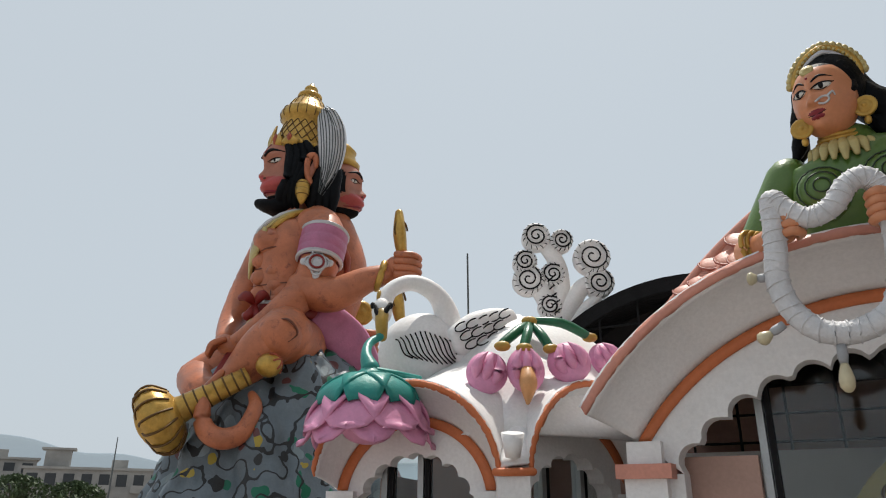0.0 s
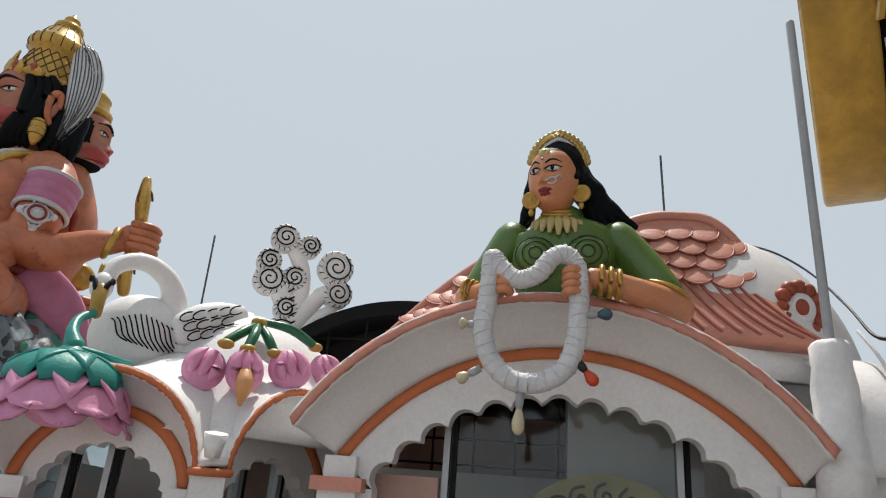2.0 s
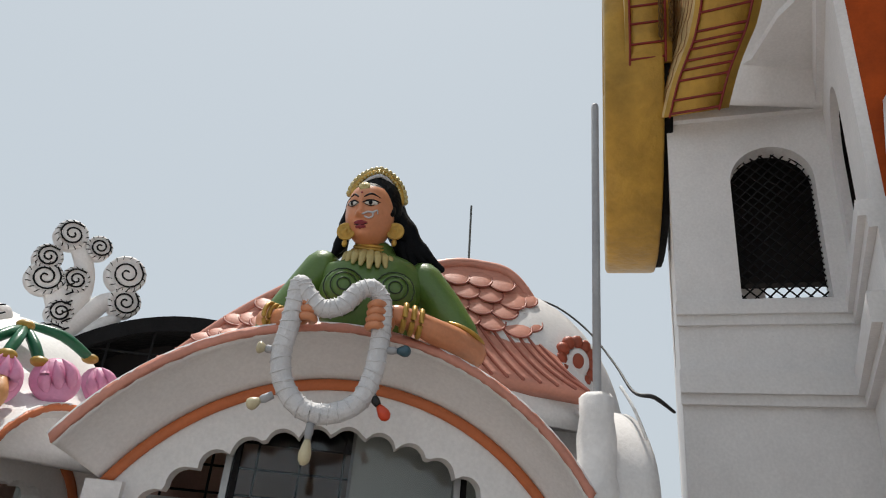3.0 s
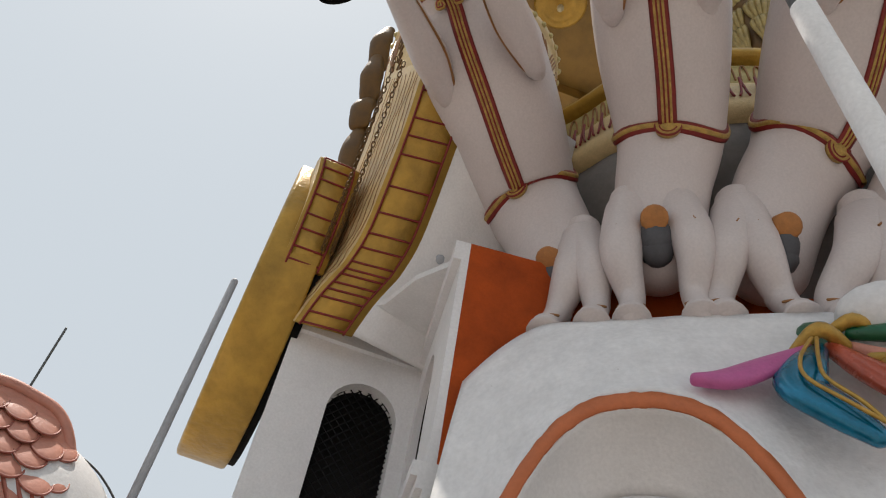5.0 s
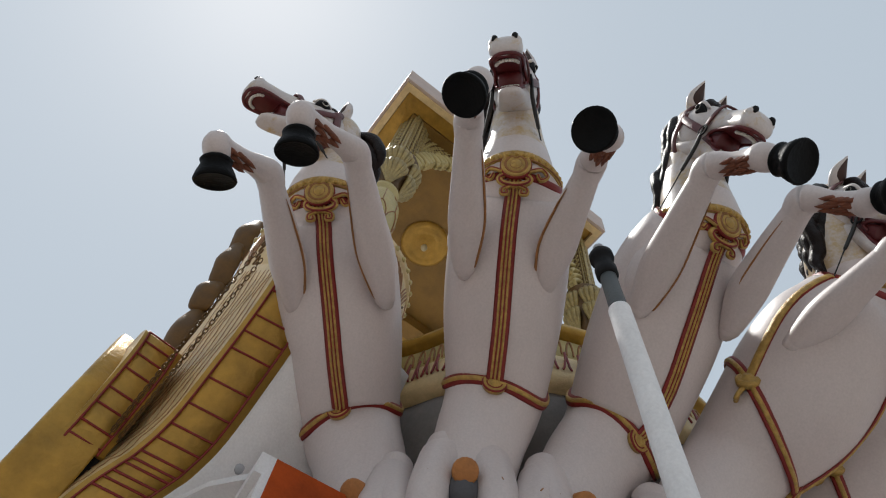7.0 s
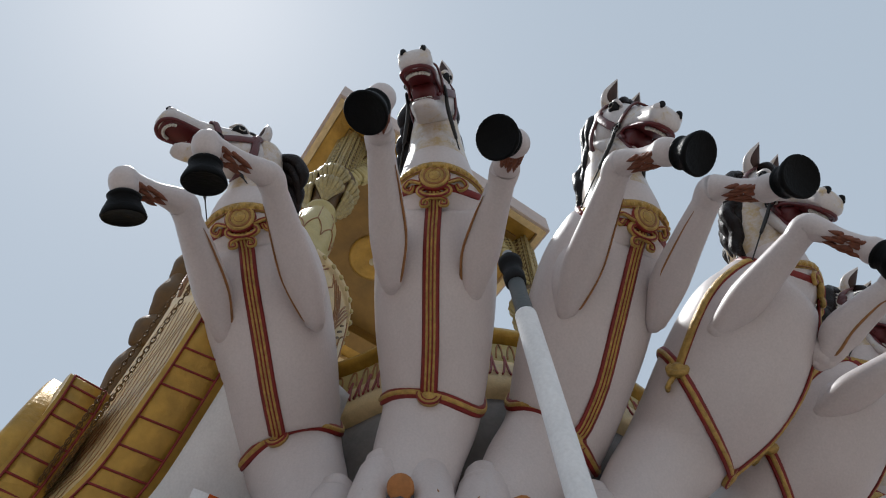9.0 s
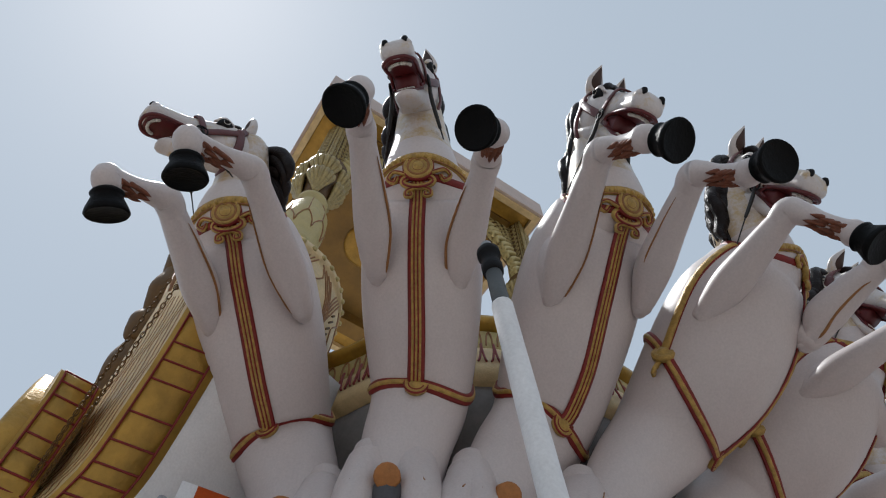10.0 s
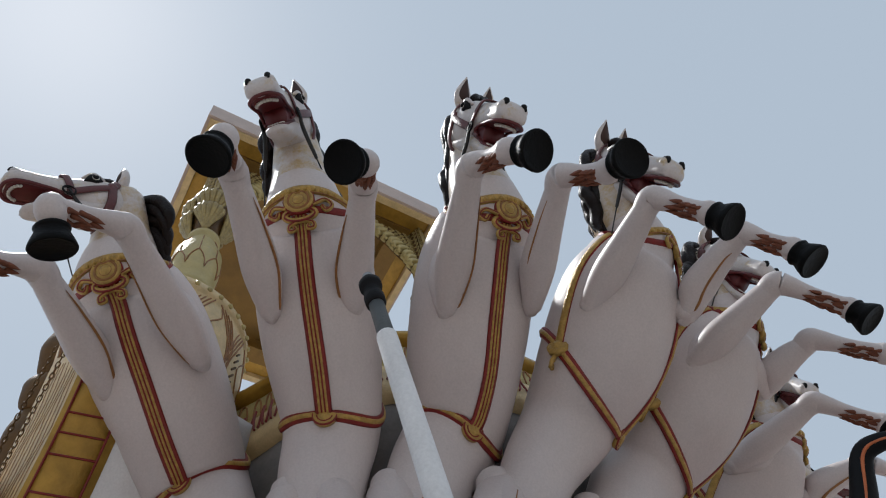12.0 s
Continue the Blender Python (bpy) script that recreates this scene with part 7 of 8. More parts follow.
ped = LADY @ V((1.20, 0.14, 0))
pl = thing("roof_pole", "pale steel pole set in a rough plastered pedestal", "pole")
s = Sculpt()
s.lathe((ped.x, ped.y, 1.75), (0, 0, 1), [(0, 0.0), (0, 0.12), (0.28, 0.105), (0.34, 0.092), (0.50, 0.098), (0.60, 0.084), (0.69, 0.088), (0.712, 0.07), (0.715, 0.0)], "white_old", 7)
s.done("pedestal", pl, "rough white plaster pedestal")
s = Sculpt()
s.tube([(ped.x, ped.y, 2.4), (ped.x + 0.0, ped.y + 0.0, 4.16)], 0.021, "pipe_dull", 14, 2)
s.done("shaft", pl)
# white barrel end beside the pedestal and the hump with the painted flower
s = Sculpt()


def barrel(u, v):
    a = radians(-10 + 105 * v)
    return LADY @ V((1.20 + 0.28 * u, 0.62 - 0.52 * math.cos(a) * 1.0, 1.99 + 0.48 * math.sin(a)))


s.sheet(barrel, 4, 18, "white", 0.03)
s.prism([LADY @ V((1.16, 0.18, 1.2)), LADY @ V((1.50, 0.18, 1.2)), LADY @ V((1.50, 0.7, 1.2)), LADY @ V((1.16, 0.7, 1.2))], (0, 0, 0.79), "white")
tagged(s.done("wall_end"), "white plastered barrel end wall with worn edge", "wall", kind="structure")
s = Sculpt()


def hump(u, v):
    a, b = 2 * math.pi * u, math.pi / 2 * v
    return LADY @ V((0.86 + 0.80 * math.cos(a) * math.cos(b), 1.05 + 0.62 * math.sin(a) * math.cos(b), 2.35 + 0.93 * math.sin(b)))


s.sheet(hump, 40, 14, "white", 0.03)
s.prism([LADY @ V((0.1, 0.8, 1.5)), LADY @ V((1.4, 0.8, 1.5)), LADY @ V((1.4, 1.5, 1.5)), LADY @ V((0.1, 1.5, 1.5))], (0, 0, 0.9), "white")
tagged(s.done("hump_roof"), "white plaster domed roof behind the wing", "roof", kind="structure")
fl = thing("flower_relief", "red ochre painted flower relief on white roof", "relief", LADY)
fc = V((1.24, 0.56, 2.74))
for k in range(12):
    an = k * math.pi / 6
    s = Sculpt()
    s.ball(fc + V((0.10 * math.cos(an), 0.03 * math.cos(an), 0.115 * math.sin(an))), (0.04, 0.03, 0.04), "red_ochre", (0, 0, 0), 10, 6)
    s.done("petal", fl)
s = Sculpt()
s.ball(fc + V((0, 0.0, 0)), (0.075, 0.035, 0.085), "white")
s.done("disc", fl, "white centre")
s = Sculpt()
s.ball(fc + V((0, -0.025, 0)), (0.035, 0.02, 0.045), "red_ochre")
s.done("heart", fl)
# cable over the roof
s = Sculpt()
s.tube([LADY @ V(p) for p in ((1.05, 0.95, 3.25), (1.22, 0.85, 3.16), (1.36, 0.70, 2.98), (1.42, 0.45, 2.72), (1.42, 0.22, 2.52), (1.50, 0.16, 2.49), (1.62, 0.2, 2.44))], [0.006, 0.006, 0.006, 0.006, 0.008, 0.012, 0.008], "wire", 8, 6)
s.tube([LADY @ V(p) for p in ((1.33, 0.16, 2.52), (1.36, 0.08, 2.40), (1.42, 0.09, 2.27))], 0.008, "pipe_white", 8, 5)
tagged(s.done("cable"), "black electric cable lying over the white roof", "cable")

# dark curling ornament beyond the feather relief
s = Sculpt()
orn = [V(p) for p in ((2.62, -2.70, 3.05), (2.435, -2.886, 3.43), (2.314, -3.031, 3.67), (2.235, -3.117, 3.82), (2.171, -3.183, 3.83), (2.114, -3.238, 3.77), (2.144, -3.21, 3.66))]
s.tube(orn, [0.09, 0.075, 0.06, 0.05, 0.045, 0.036, 0.015], "line_black", 14, 6)
for o in (-1, 1):
    s.tube([p + V((-0.055 * (1 - i * 0.09), -0.02 * o, 0.03 * o * (1 - i * 0.1))) for i, p in enumerate(orn)], [0.010, 0.010, 0.009, 0.008, 0.007, 0.006, 0.003], "orange", 6, 6)
tagged(s.done("curl_ornament"), "black curling plaster ornament with orange lines on the canopy", "ornament")

# ---- horses ----


def loft(s, rings, mat, at, seg=20, power=0.85):
    """A closed body through cross-sections (along, top, bottom, half-width), placed by at(along, across, up)."""
    vs = []
    mids = [(x, (t + b) / 2) for x, t, b, w in rings]
    vs.append([s.bm.verts.new(at(rings[0][0] - 0.25 * rings[0][3], 0, mids[0][1]))])
    fine = spline(rings, 4)
    for x, t, b, w in fine:
        ring = []
        for k in range(seg):
            a = 2 * math.pi * k / seg
            ca, sa = math.cos(a), math.sin(a)
            ring.append(s.bm.verts.new(at(x, w * math.copysign(abs(ca) ** power, ca), (t + b) / 2 + (t - b) / 2 * math.copysign(abs(sa) ** power, sa))))
        vs.append(ring)
    vs.append([s.bm.verts.new(at(rings[-1][0] + 0.2 * rings[-1][3], 0, mids[-1][1]))])
    s.skin(vs, mat)


def horse_head(s, poll, muz, jaw, reins):
    """Head with open mouth and bridle. poll to muz is its length; jaw points from the brow to the chin."""
    hd = (muz - poll).normalized()
    L = (muz - poll).length
    dn = (jaw - hd * jaw.dot(hd)).normalized()
    ac = hd.cross(dn)
    A = lambda x, y, z: poll + hd * (x * L) + ac * (y * L) - dn * (z * L)
    loft(s, [(-0.10, 0.03, -0.20, 0.11), (0.03, 0.115, -0.30, 0.168), (0.18, 0.140, -0.345, 0.196), (0.30, 0.132, -0.340, 0.188), (0.43, 0.108, -0.270, 0.154), (0.56, 0.086, -0.190, 0.132),
             (0.70, 0.074, -0.142, 0.122), (0.83, 0.072, -0.135, 0.132), (0.92, 0.060, -0.135, 0.138), (0.985, 0.010, -0.130, 0.112), (1.01, -0.04, -0.11, 0.07)], "horse_face", A, 26)
    loft(s, [(0.18, -0.18, -0.360, 0.165), (0.33, -0.20, -0.385, 0.152), (0.47, -0.190, -0.375, 0.134), (0.60, -0.240, -0.380, 0.116), (0.72, -0.295, -0.400, 0.106), (0.82, -0.322, -0.405, 0.092), (0.87, -0.345, -0.392, 0.055)], "horse_face", A, 22)
    # mouth: red lining, lip lines, teeth
    loft(s, [(0.36, -0.16, -0.25, 0.10), (0.52, -0.13, -0.265, 0.112), (0.63, -0.12, -0.285, 0.108), (0.70, -0.12, -0.295, 0.094)], "mouth", A, 16, 0.7)
    loft(s, [(0.54, -0.115, -0.172, 0.120), (0.70, -0.11, -0.149, 0.114), (0.85, -0.11, -0.146, 0.120), (0.93, -0.11, -0.144, 0.118), (0.975, -0.11, -0.138, 0.085)], "mouth", A, 14, 0.8)
    loft(s, [(0.52, -0.20, -0.26, 0.112), (0.61, -0.232, -0.29, 0.100), (0.72, -0.284, -0.325, 0.094), (0.815, -0.313, -0.34, 0.074)], "mouth", A, 14, 0.8)
    for sg in (-1, 1):
        s.tube([A(0.63, 0.114 * sg, -0.236), A(0.575, 0.128 * sg, -0.205), A(0.61, 0.130 * sg, -0.165), A(0.70, 0.121 * sg, -0.138), A(0.84, 0.130 * sg, -0.132), A(0.94, 0.120 * sg, -0.132), A(0.998, 0.06 * sg, -0.122), A(1.008, 0, -0.119)], [0.012, 0.014, 0.014, 0.015, 0.016, 0.016, 0.015, 0.014], "mouth", 8, 4)
    for k in range(11):
        an = radians(-80 + 16 * k)
        s.ball(A(0.870 + 0.080 * math.cos(an), 0.088 * math.sin(an), -0.155), (0.016 * L, 0.016 * L, 0.020 * L), "teeth", seg=7, rings=5)
    for k in range(9):
        an = radians(-72 + 18 * k)
        s.ball(A(0.755 + 0.058 * math.cos(an), 0.068 * math.sin(an), -0.300 - 0.016 * math.cos(an)), (0.012 * L, 0.012 * L, 0.015 * L), "teeth", seg=7, rings=5)
    for sg in (-1, 1):
        # nostril: a flared rim round a dark hollow
        s.ball(A(0.915, 0.080 * sg, 0.004), 0.056 * L, "horse_face", seg=16, rings=10)
        s.tube([A(0.900, 0.092 * sg, 0.052), A(0.935, 0.082 * sg, 0.048), A(0.965, 0.092 * sg, 0.022)], [0.012 * L, 0.028 * L, 0.013 * L], "line_black", 12, 4, hint=-dn)
        # eye: black almond, pale ball, pupil, white dot painted as its glint, brow
        e = A(0.285, 0.180 * sg, 0.036)
        s.tube([e - hd * (0.075 * L) + dn * 0.010 - ac * (0.012 * sg), e - hd * (0.03 * L), e + hd * (0.02 * L) - ac * (0.003 * sg), e + hd * (0.080 * L) + dn * 0.020 - ac * (0.026 * sg)], [(0.008, 0.010), (0.047, 0.022), (0.047, 0.022), (0.008, 0.010)], "line_black", 12, 5, hint=ac)
        s.ball(e + ac * (0.001 * sg) - hd * 0.006, 0.034, "eye_white", seg=14, rings=9)
        s.ball(e + ac * (0.013 * sg) - hd * 0.004, 0.027, "line_black", seg=12, rings=8)
        s.ball(e + ac * (0.038 * sg) - dn * 0.008, 0.005, "eye_white", seg=8, rings=5)
        s.tube([e - hd * (0.09 * L) - dn * 0.022 - ac * (0.012 * sg), e - dn * 0.050 - ac * (0.006 * sg), e + hd * (0.09 * L) - dn * 0.022 - ac * (0.030 * sg)], [0.012, 0.024, 0.010], "horse_face", 9, 5)
        # ear
        b = A(0.0, 0.095 * sg, 0.075)
        tip = A(-0.06, 0.125 * sg, 0.37)
        md = b.lerp(tip, 0.42) + ac * (0.018 * sg)
        s.tube([b, md, tip], [(0.062, 0.045), (0.078, 0.045), (0.006, 0.006)], "horse_face", 14, 5, hint=hd)
        s.tube([b.lerp(tip, 0.12) + hd * 0.026, md + hd * 0.026, tip.lerp(b, 0.08) + hd * 0.012], [(0.030, 0.022), (0.054, 0.026), (0.006, 0.005)], "ear_brown", 12, 5, hint=hd)
        # bridle
        chk = A(0.52, 0.150 * sg, -0.175)
        s.tube([A(0.03, 0.10 * sg, 0.125), A(0.08, 0.178 * sg, 0.04), A(0.14, 0.205 * sg, -0.06), A(0.32, 0.198 * sg, -0.125), chk], [(0.034, 0.010)] * 5, "leather", 8, 5, hint=ac)
        s.lathe(A(0.14, 0.190 * sg, -0.05), ac * sg, [(0, 0.0), (0, 0.042), (0.018, 0.040), (0.024, 0.026), (0.024, 0.0)], "leather", 14)
        for r, o in ((0.046, 0.014), (0.030, 0.030)):
            s.tube([chk + hd * (r * math.cos(q) + o - 0.014) + dn * (r * math.sin(q)) + ac * (0.016 * sg) for q in np.linspace(0, 6.28, 15)[:-1]], 0.008, "iron", 6, 2, closed=True)
        sh = reins[0] + reins[1] * sg
        s.tube([chk + ac * (0.02 * sg), chk.lerp(sh, 0.08) + dn * 0.03, chk.lerp(sh, 0.26) + dn * 0.04, chk.lerp(sh, 0.30) + dn * 0.04, chk.lerp(sh, 0.65) + dn * 0.02, sh], [0.011, 0.017, 0.014, 0.006, 0.006, 0.006], "wire", 6, 5)
    nose = [(0.150, -0.175), (0.150, -0.08), (0.138, 0.02), (0.108, 0.088), (0.05, 0.105), (0.0, 0.108)]
    pts = [A(0.49 + 0.03 * (z + 0.165) / 0.27, y, z) for y, z in nose] + [A(0.49 + 0.03 * (z + 0.165) / 0.27, -y, z) for y, z in nose[-2::-1]]
    s.tube(pts, [(0.030, 0.010)] * len(pts), "leather", 8, 4, hint=pts[0] - A(0.5, 0, -0.03))
    s.tube([A(0.14, 0.206, -0.06), A(0.17, 0.198, -0.24), A(0.21, 0.150, -0.352), A(0.225, 0.06, -0.390), A(0.23, 0.0, -0.394), A(0.225, -0.06, -0.390), A(0.21, -0.150, -0.352), A(0.17, -0.198, -0.24), A(0.14, -0.206, -0.06)], [(0.012, 0.036)] * 9, "leather", 8, 5, hint=hd)
    # forelock
    for o in (-0.03, 0.0, 0.035):
        s.tube([A(-0.02, o, 0.12), A(0.10, o * 1.3, 0.185), A(0.24, o * 1.8, 0.150)], [0.045, 0.04, 0.006], "brown_hair", 9, 4)


def horse(label, K, C, throat, poll, muz, FL, FR, feet, plug, girthy=1.0, roll=0.0, flank=0, mane=1, bulge=0.0):
    """A rearing horse statue in one mesh. K: belly knot, C: collar front, then the head, the fore legs (elbow, knee, fetlock, sole) and the hind feet.
    roll turns the trunk about its length; flank: the side on which a strap joins girth and collar; mane: the side on which the locks hang; bulge: how far the belly swells."""
    s = Sculpt()
    K, C, throat, poll, muz, plug = [V(p) for p in (K, C, throat, poll, muz, plug)]
    fwd = V((C.x - K.x, C.y - K.y, 0)).normalized()
    u = (C - K).normalized()
    hint = Matrix.Rotation(radians(roll), 3, u) @ (-fwd * 0.8 + V((0, 0, 0.6)))
    n = (hint - u * hint.dot(u)).normalized()
    side = u.cross(n)
    hips = plug - fwd * 0.27 + V((0, 0, 0.08))
    low = hips.lerp(K + n * 0.38, 0.48) + n * 0.03
    gc = K + n * 0.385
    hd = (muz - poll).normalized()
    jaw = throat - poll.lerp(muz, 0.25)
    nb = C + n * 0.29
    nk = nb.lerp(poll, 0.58) + n * 0.07
    body = [hips + V((0, 0, -0.15)), low, gc, K.lerp(C, 0.38) + n * (0.38 - bulge * 0.5), K.lerp(C, 0.70) + n * (0.385 - bulge * 0.5), K.lerp(C, 0.90) + n * (0.335 - bulge * 0.3), nb, nb.lerp(nk, 0.5) + n * 0.035, nk, poll - hd * 0.06 - V((0, 0, 0.04))]
    rad = [(0.27, 0.235), (0.32, 0.28), (0.375, 0.385), (0.455, 0.425 + bulge * 0.5), (0.47, 0.415 + bulge * 0.5), (0.415, 0.345 + bulge * 0.3), (0.315, 0.285), (0.250, 0.265), (0.205, 0.235), (0.15, 0.18)]
    rad = [(a * girthy, b) for a, b in rad]
    s.tube(body, rad, "horse_white", 34, 7, hint=hint)
    frames = s.frames
    neck = s.slot("horse_neck")
    s.bm.faces.ensure_lookup_table()
    for i in range((3 + 46) * 34, len(s.bm.faces)):
        s.bm.faces[i].material_index = neck
    belly = [c - m * rb for c, t, sd, m, ra, rb in frames]
    bnor = [m for c, t, sd, m, ra, rb in frames]
    # hind legs
    for i, f in enumerate(feet):
        f = V(f)
        cross = V((-fwd.y, fwd.x, 0))
        lat = cross * (1 if (f - plug).dot(cross) > 0 else -1)
        hp = plug - fwd * 0.16 + lat * 0.15 + V((0, 0, 0.22))
        gap = V((f.x, f.y, 0)) - V((hp.x, hp.y, 0))
        knee = V((hp.x, hp.y, 0)) + gap * 0.45 + lat * 0.05 + fwd * 0.07 + V((0, 0, f.z + 0.56))
        hock = V((hp.x, hp.y, 0)) + gap * 0.85 - fwd * 0.05 + V((0, 0, f.z + 0.28))
        s.tube([hp + V((0, 0, 0.14)), hp, knee, hock, f + V((0, 0, 0.12)) - fwd * 0.01, f + V((0, 0, 0.04)) + fwd * 0.03], [(0.13, 0.14), (0.165, 0.18), (0.128, 0.140), (0.082, 0.092), (0.068, 0.070), (0.080, 0.082)], "horse_white", 20, 6, hint=hint)
        s.ball(hock - fwd * 0.02, (0.078, 0.078, 0.10), "horse_white", seg=14, rings=9)
        s.lathe(f + V((0, 0, 0.075)) + fwd * 0.03, (fwd.x * 0.3, fwd.y * 0.3, -1), [(-0.02, 0.0), (-0.02, 0.070), (0.0, 0.085), (0.01, 0.080), (0.05, 0.102), (0.082, 0.108), (0.085, 0.0)], "horse_white", 18)
        ank = f + V((0, 0, 0.13)) + fwd * 0.055
        s.tube([ank + lat * (0.07 * q) - fwd * (0.03 * q * q) for q in (-1, -0.3, 0.4, 1)], 0.008, "seam_brown", 6, 3)
        s.tube([hp.lerp(knee, 0.25) + fwd * 0.165 - lat * 0.02, hp.lerp(knee, 0.7) + fwd * 0.155 + lat * 0.03], 0.008, "seam_brown", 6, 3)
    # pole socket under the belly: grey cement patch and sawn end
    s.ball(plug - fwd * 0.035 - V((0, 0, 0.11)), (0.105, 0.105, 0.15), "plug_grey", seg=14, rings=9)
    s.ball(plug - fwd * 0.07 - V((0, 0, 0.20)), (0.10, 0.10, 0.10), "plug_grey", seg=12, rings=8)
    s.lathe(plug + fwd * 0.075 + V((0, 0, -0.06)), fwd * 0.8 + V((0, 0, -0.6)), [(-0.06, 0.083), (0.02, 0.083), (0.03, 0.068), (0.03, 0.0)], "plug_orange", 16)
    horse_head(s, poll, muz, jaw, (C + n * 0.40 - u * 0.45, side * -0.40))
    # mane: a rolling crest and heavy locks falling on one side
    ridge = spline([poll - hd * 0.10 + n * 0.10, nk + n * 0.21, nb.lerp(nk, 0.5) + n * 0.27, nb + n * 0.27 - u * 0.02], 3)
    for k in range(7):
        o = (k - 3) * 0.045
        pts = [V(p[:3]) + side * (o * (0.7 + 0.12 * i) + 0.025 * math.sin(i * 1.5 + k)) + n * (0.03 * math.sin(k * 2.1 + i * 1.7)) for i, p in enumerate(ridge)]
        s.tube(pts, [0.04, 0.055] + [0.062] * (len(ridge) - 4) + [0.05, 0.02], "brown_hair", 9, 4, hint=hint, wave=0.05, waves=1.4)
    for k in range(13):
        i = min(int(k * (len(ridge) - 1) / 12), len(ridge) - 1)
        a = V(ridge[i][:3])
        for sg, reach in ((mane, 1.0), (-mane, 0.62)):
            d = side * sg
            w = 0.02 * math.sin(k * 2.7)
            s.tube([a + d * 0.03, a + d * (0.17 * reach) - n * 0.05 - u * 0.02, a + d * ((0.25 + w) * reach) - n * 0.13 - u * 0.12, a + d * ((0.27 + w) * reach) - n * 0.20 - u * 0.25, a + d * ((0.235 + w) * reach) - n * 0.22 - u * 0.34], [0.055, 0.06, 0.052, 0.040, 0.008], "brown_hair", 9, 5, wave=0.06, waves=1.1)
    # fore legs
    for i, leg in enumerate((FL, FR)):
        el, kn, ft, so = [V(p) for p in leg]
        lat = side * (1 if (el - K).dot(side) > 0 else -1)
        shd = C + n * 0.30 - u * 0.28 + lat * 0.24
        e2 = el + n * 0.15 - lat * 0.08
        off = abs((e2 - K).dot(side))
        e2 = e2 - lat * max(0, off - 0.42)
        s.tube([shd, shd.lerp(e2, 0.55) + lat * 0.04, e2], [(0.17, 0.20), (0.15, 0.16), (0.085, 0.085)], "horse_white", 18, 5, hint=hint)
        q1, q2 = e2.lerp(kn, 0.30).lerp(shd, 0.07), e2.lerp(kn, 0.62).lerp(shd, 0.05)
        low_arm = (kn - e2).normalized()
        fore = (ft - kn).normalized()
        ax = (so - ft).normalized()
        # forearm with its muscle, knee, cannon, fetlock in one run of skin
        s.tube([e2 - low_arm * 0.05, e2 + low_arm * 0.06, q1, q2, kn - low_arm * 0.10], [0.062, 0.095, 0.138, 0.118, 0.092], "horse_white", 18, 6, hint=hint)
        s.tube([kn - low_arm * 0.13, kn - low_arm * 0.02, kn + fore * 0.07, kn.lerp(ft, 0.5), ft - fore * 0.07, ft, ft + ax * 0.06], [0.092, 0.104, 0.090, 0.066, 0.072, 0.092, 0.088], "horse_white", 18, 6, hint=hint)
        hl = 0.16
        s.lathe(so - ax * hl, ax, [(-0.03, 0.0), (-0.02, 0.070), (0.0, 0.096), (0.012, 0.104), (0.028, 0.098), (0.036, 0.092), (hl - 0.05, 0.125), (hl - 0.012, 0.137), (hl, 0.130), (hl - 0.002, 0.120), (hl - 0.010, 0.106), (hl - 0.012, 0.0)], "hoof_black", 26)
        # tuft behind the fetlock
        tuft = (V((0, 0, -1)) - fore * V((0, 0, -1)).dot(fore)).normalized()
        sd = fore.cross(tuft)
        for q in range(16):
            w = 0.050 * math.sin(q * 2.4)
            c = kn.lerp(ft, 0.52 + 0.032 * q) + tuft * (0.066 - abs(w) * 0.35) + sd * w
            s.tube([c, c + tuft * 0.014 - fore * 0.035, c + tuft * (0.022 + 0.010 * math.sin(q * 1.7)) - fore * 0.075], [0.019, 0.016, 0.003], "rust_hair", 7, 3)
        # painted seam between forearm and trunk
        seam = [(e2 - low_arm * 0.045, 0.060), (e2 + low_arm * 0.06, 0.100), (q1, 0.141), (q2, 0.122), (kn - low_arm * 0.22, 0.105)]
        s.tube([p - lat * (r * 0.90) - n * (r * 0.45) for p, r in seam], [(0.010, 0.010), (0.012, 0.012), (0.011, 0.012), (0.008, 0.01), (0.002, 0.003)], "seam_brown", 6, 6)
    # harness: belly strap of three cords, girth, collar
    gi = 15 if flank else 11
    pick = list(range(gi, 37, 4)) + [40]
    ns = len(pick)

    def strap(off, lift, wide, high, mat):
        s.tube([belly[i] - bnor[i] * lift + frames[i][2] * (off + 0.004 * math.sin(i * 1.9)) for i in pick], [(wide, high)] * ns, mat, 8, 3, hint=n)

    strap(0.0, 0.004, 0.061, 0.014, "maroon")
    for o in (-0.027, 0.027):
        strap(o, 0.012, 0.0095, 0.011, "strap_gold")
    strap(0.0, 0.014, 0.0085, 0.012, "strap_gold")

    def around(f, q, r):
        i = int(f)
        a, b = frames[i], frames[i + 1]
        k = f - i
        c, sd_, m_, ra, rb = [a[j] + (b[j] - a[j]) * k for j in (0, 2, 3, 4, 5)]
        return c + sd_ * ((ra + r) * math.sin(q)) - m_ * ((rb + r) * math.cos(q))

    def girth(r, m, w, i0=gi, amp=3.0, shift=0.0):
        pts = [around(i0 + shift + amp * (1 - math.cos(q)), q, r) for q in np.linspace(0, 2 * math.pi, 37)[:-1]]
        s.tube(pts, [w] * 36, m, 8, 2, hint=u, closed=True)

    girth(0.008, "maroon", (0.016, 0.044))
    girth(0.018, "strap_gold", (0.014, 0.020))
    kn0 = belly[gi]
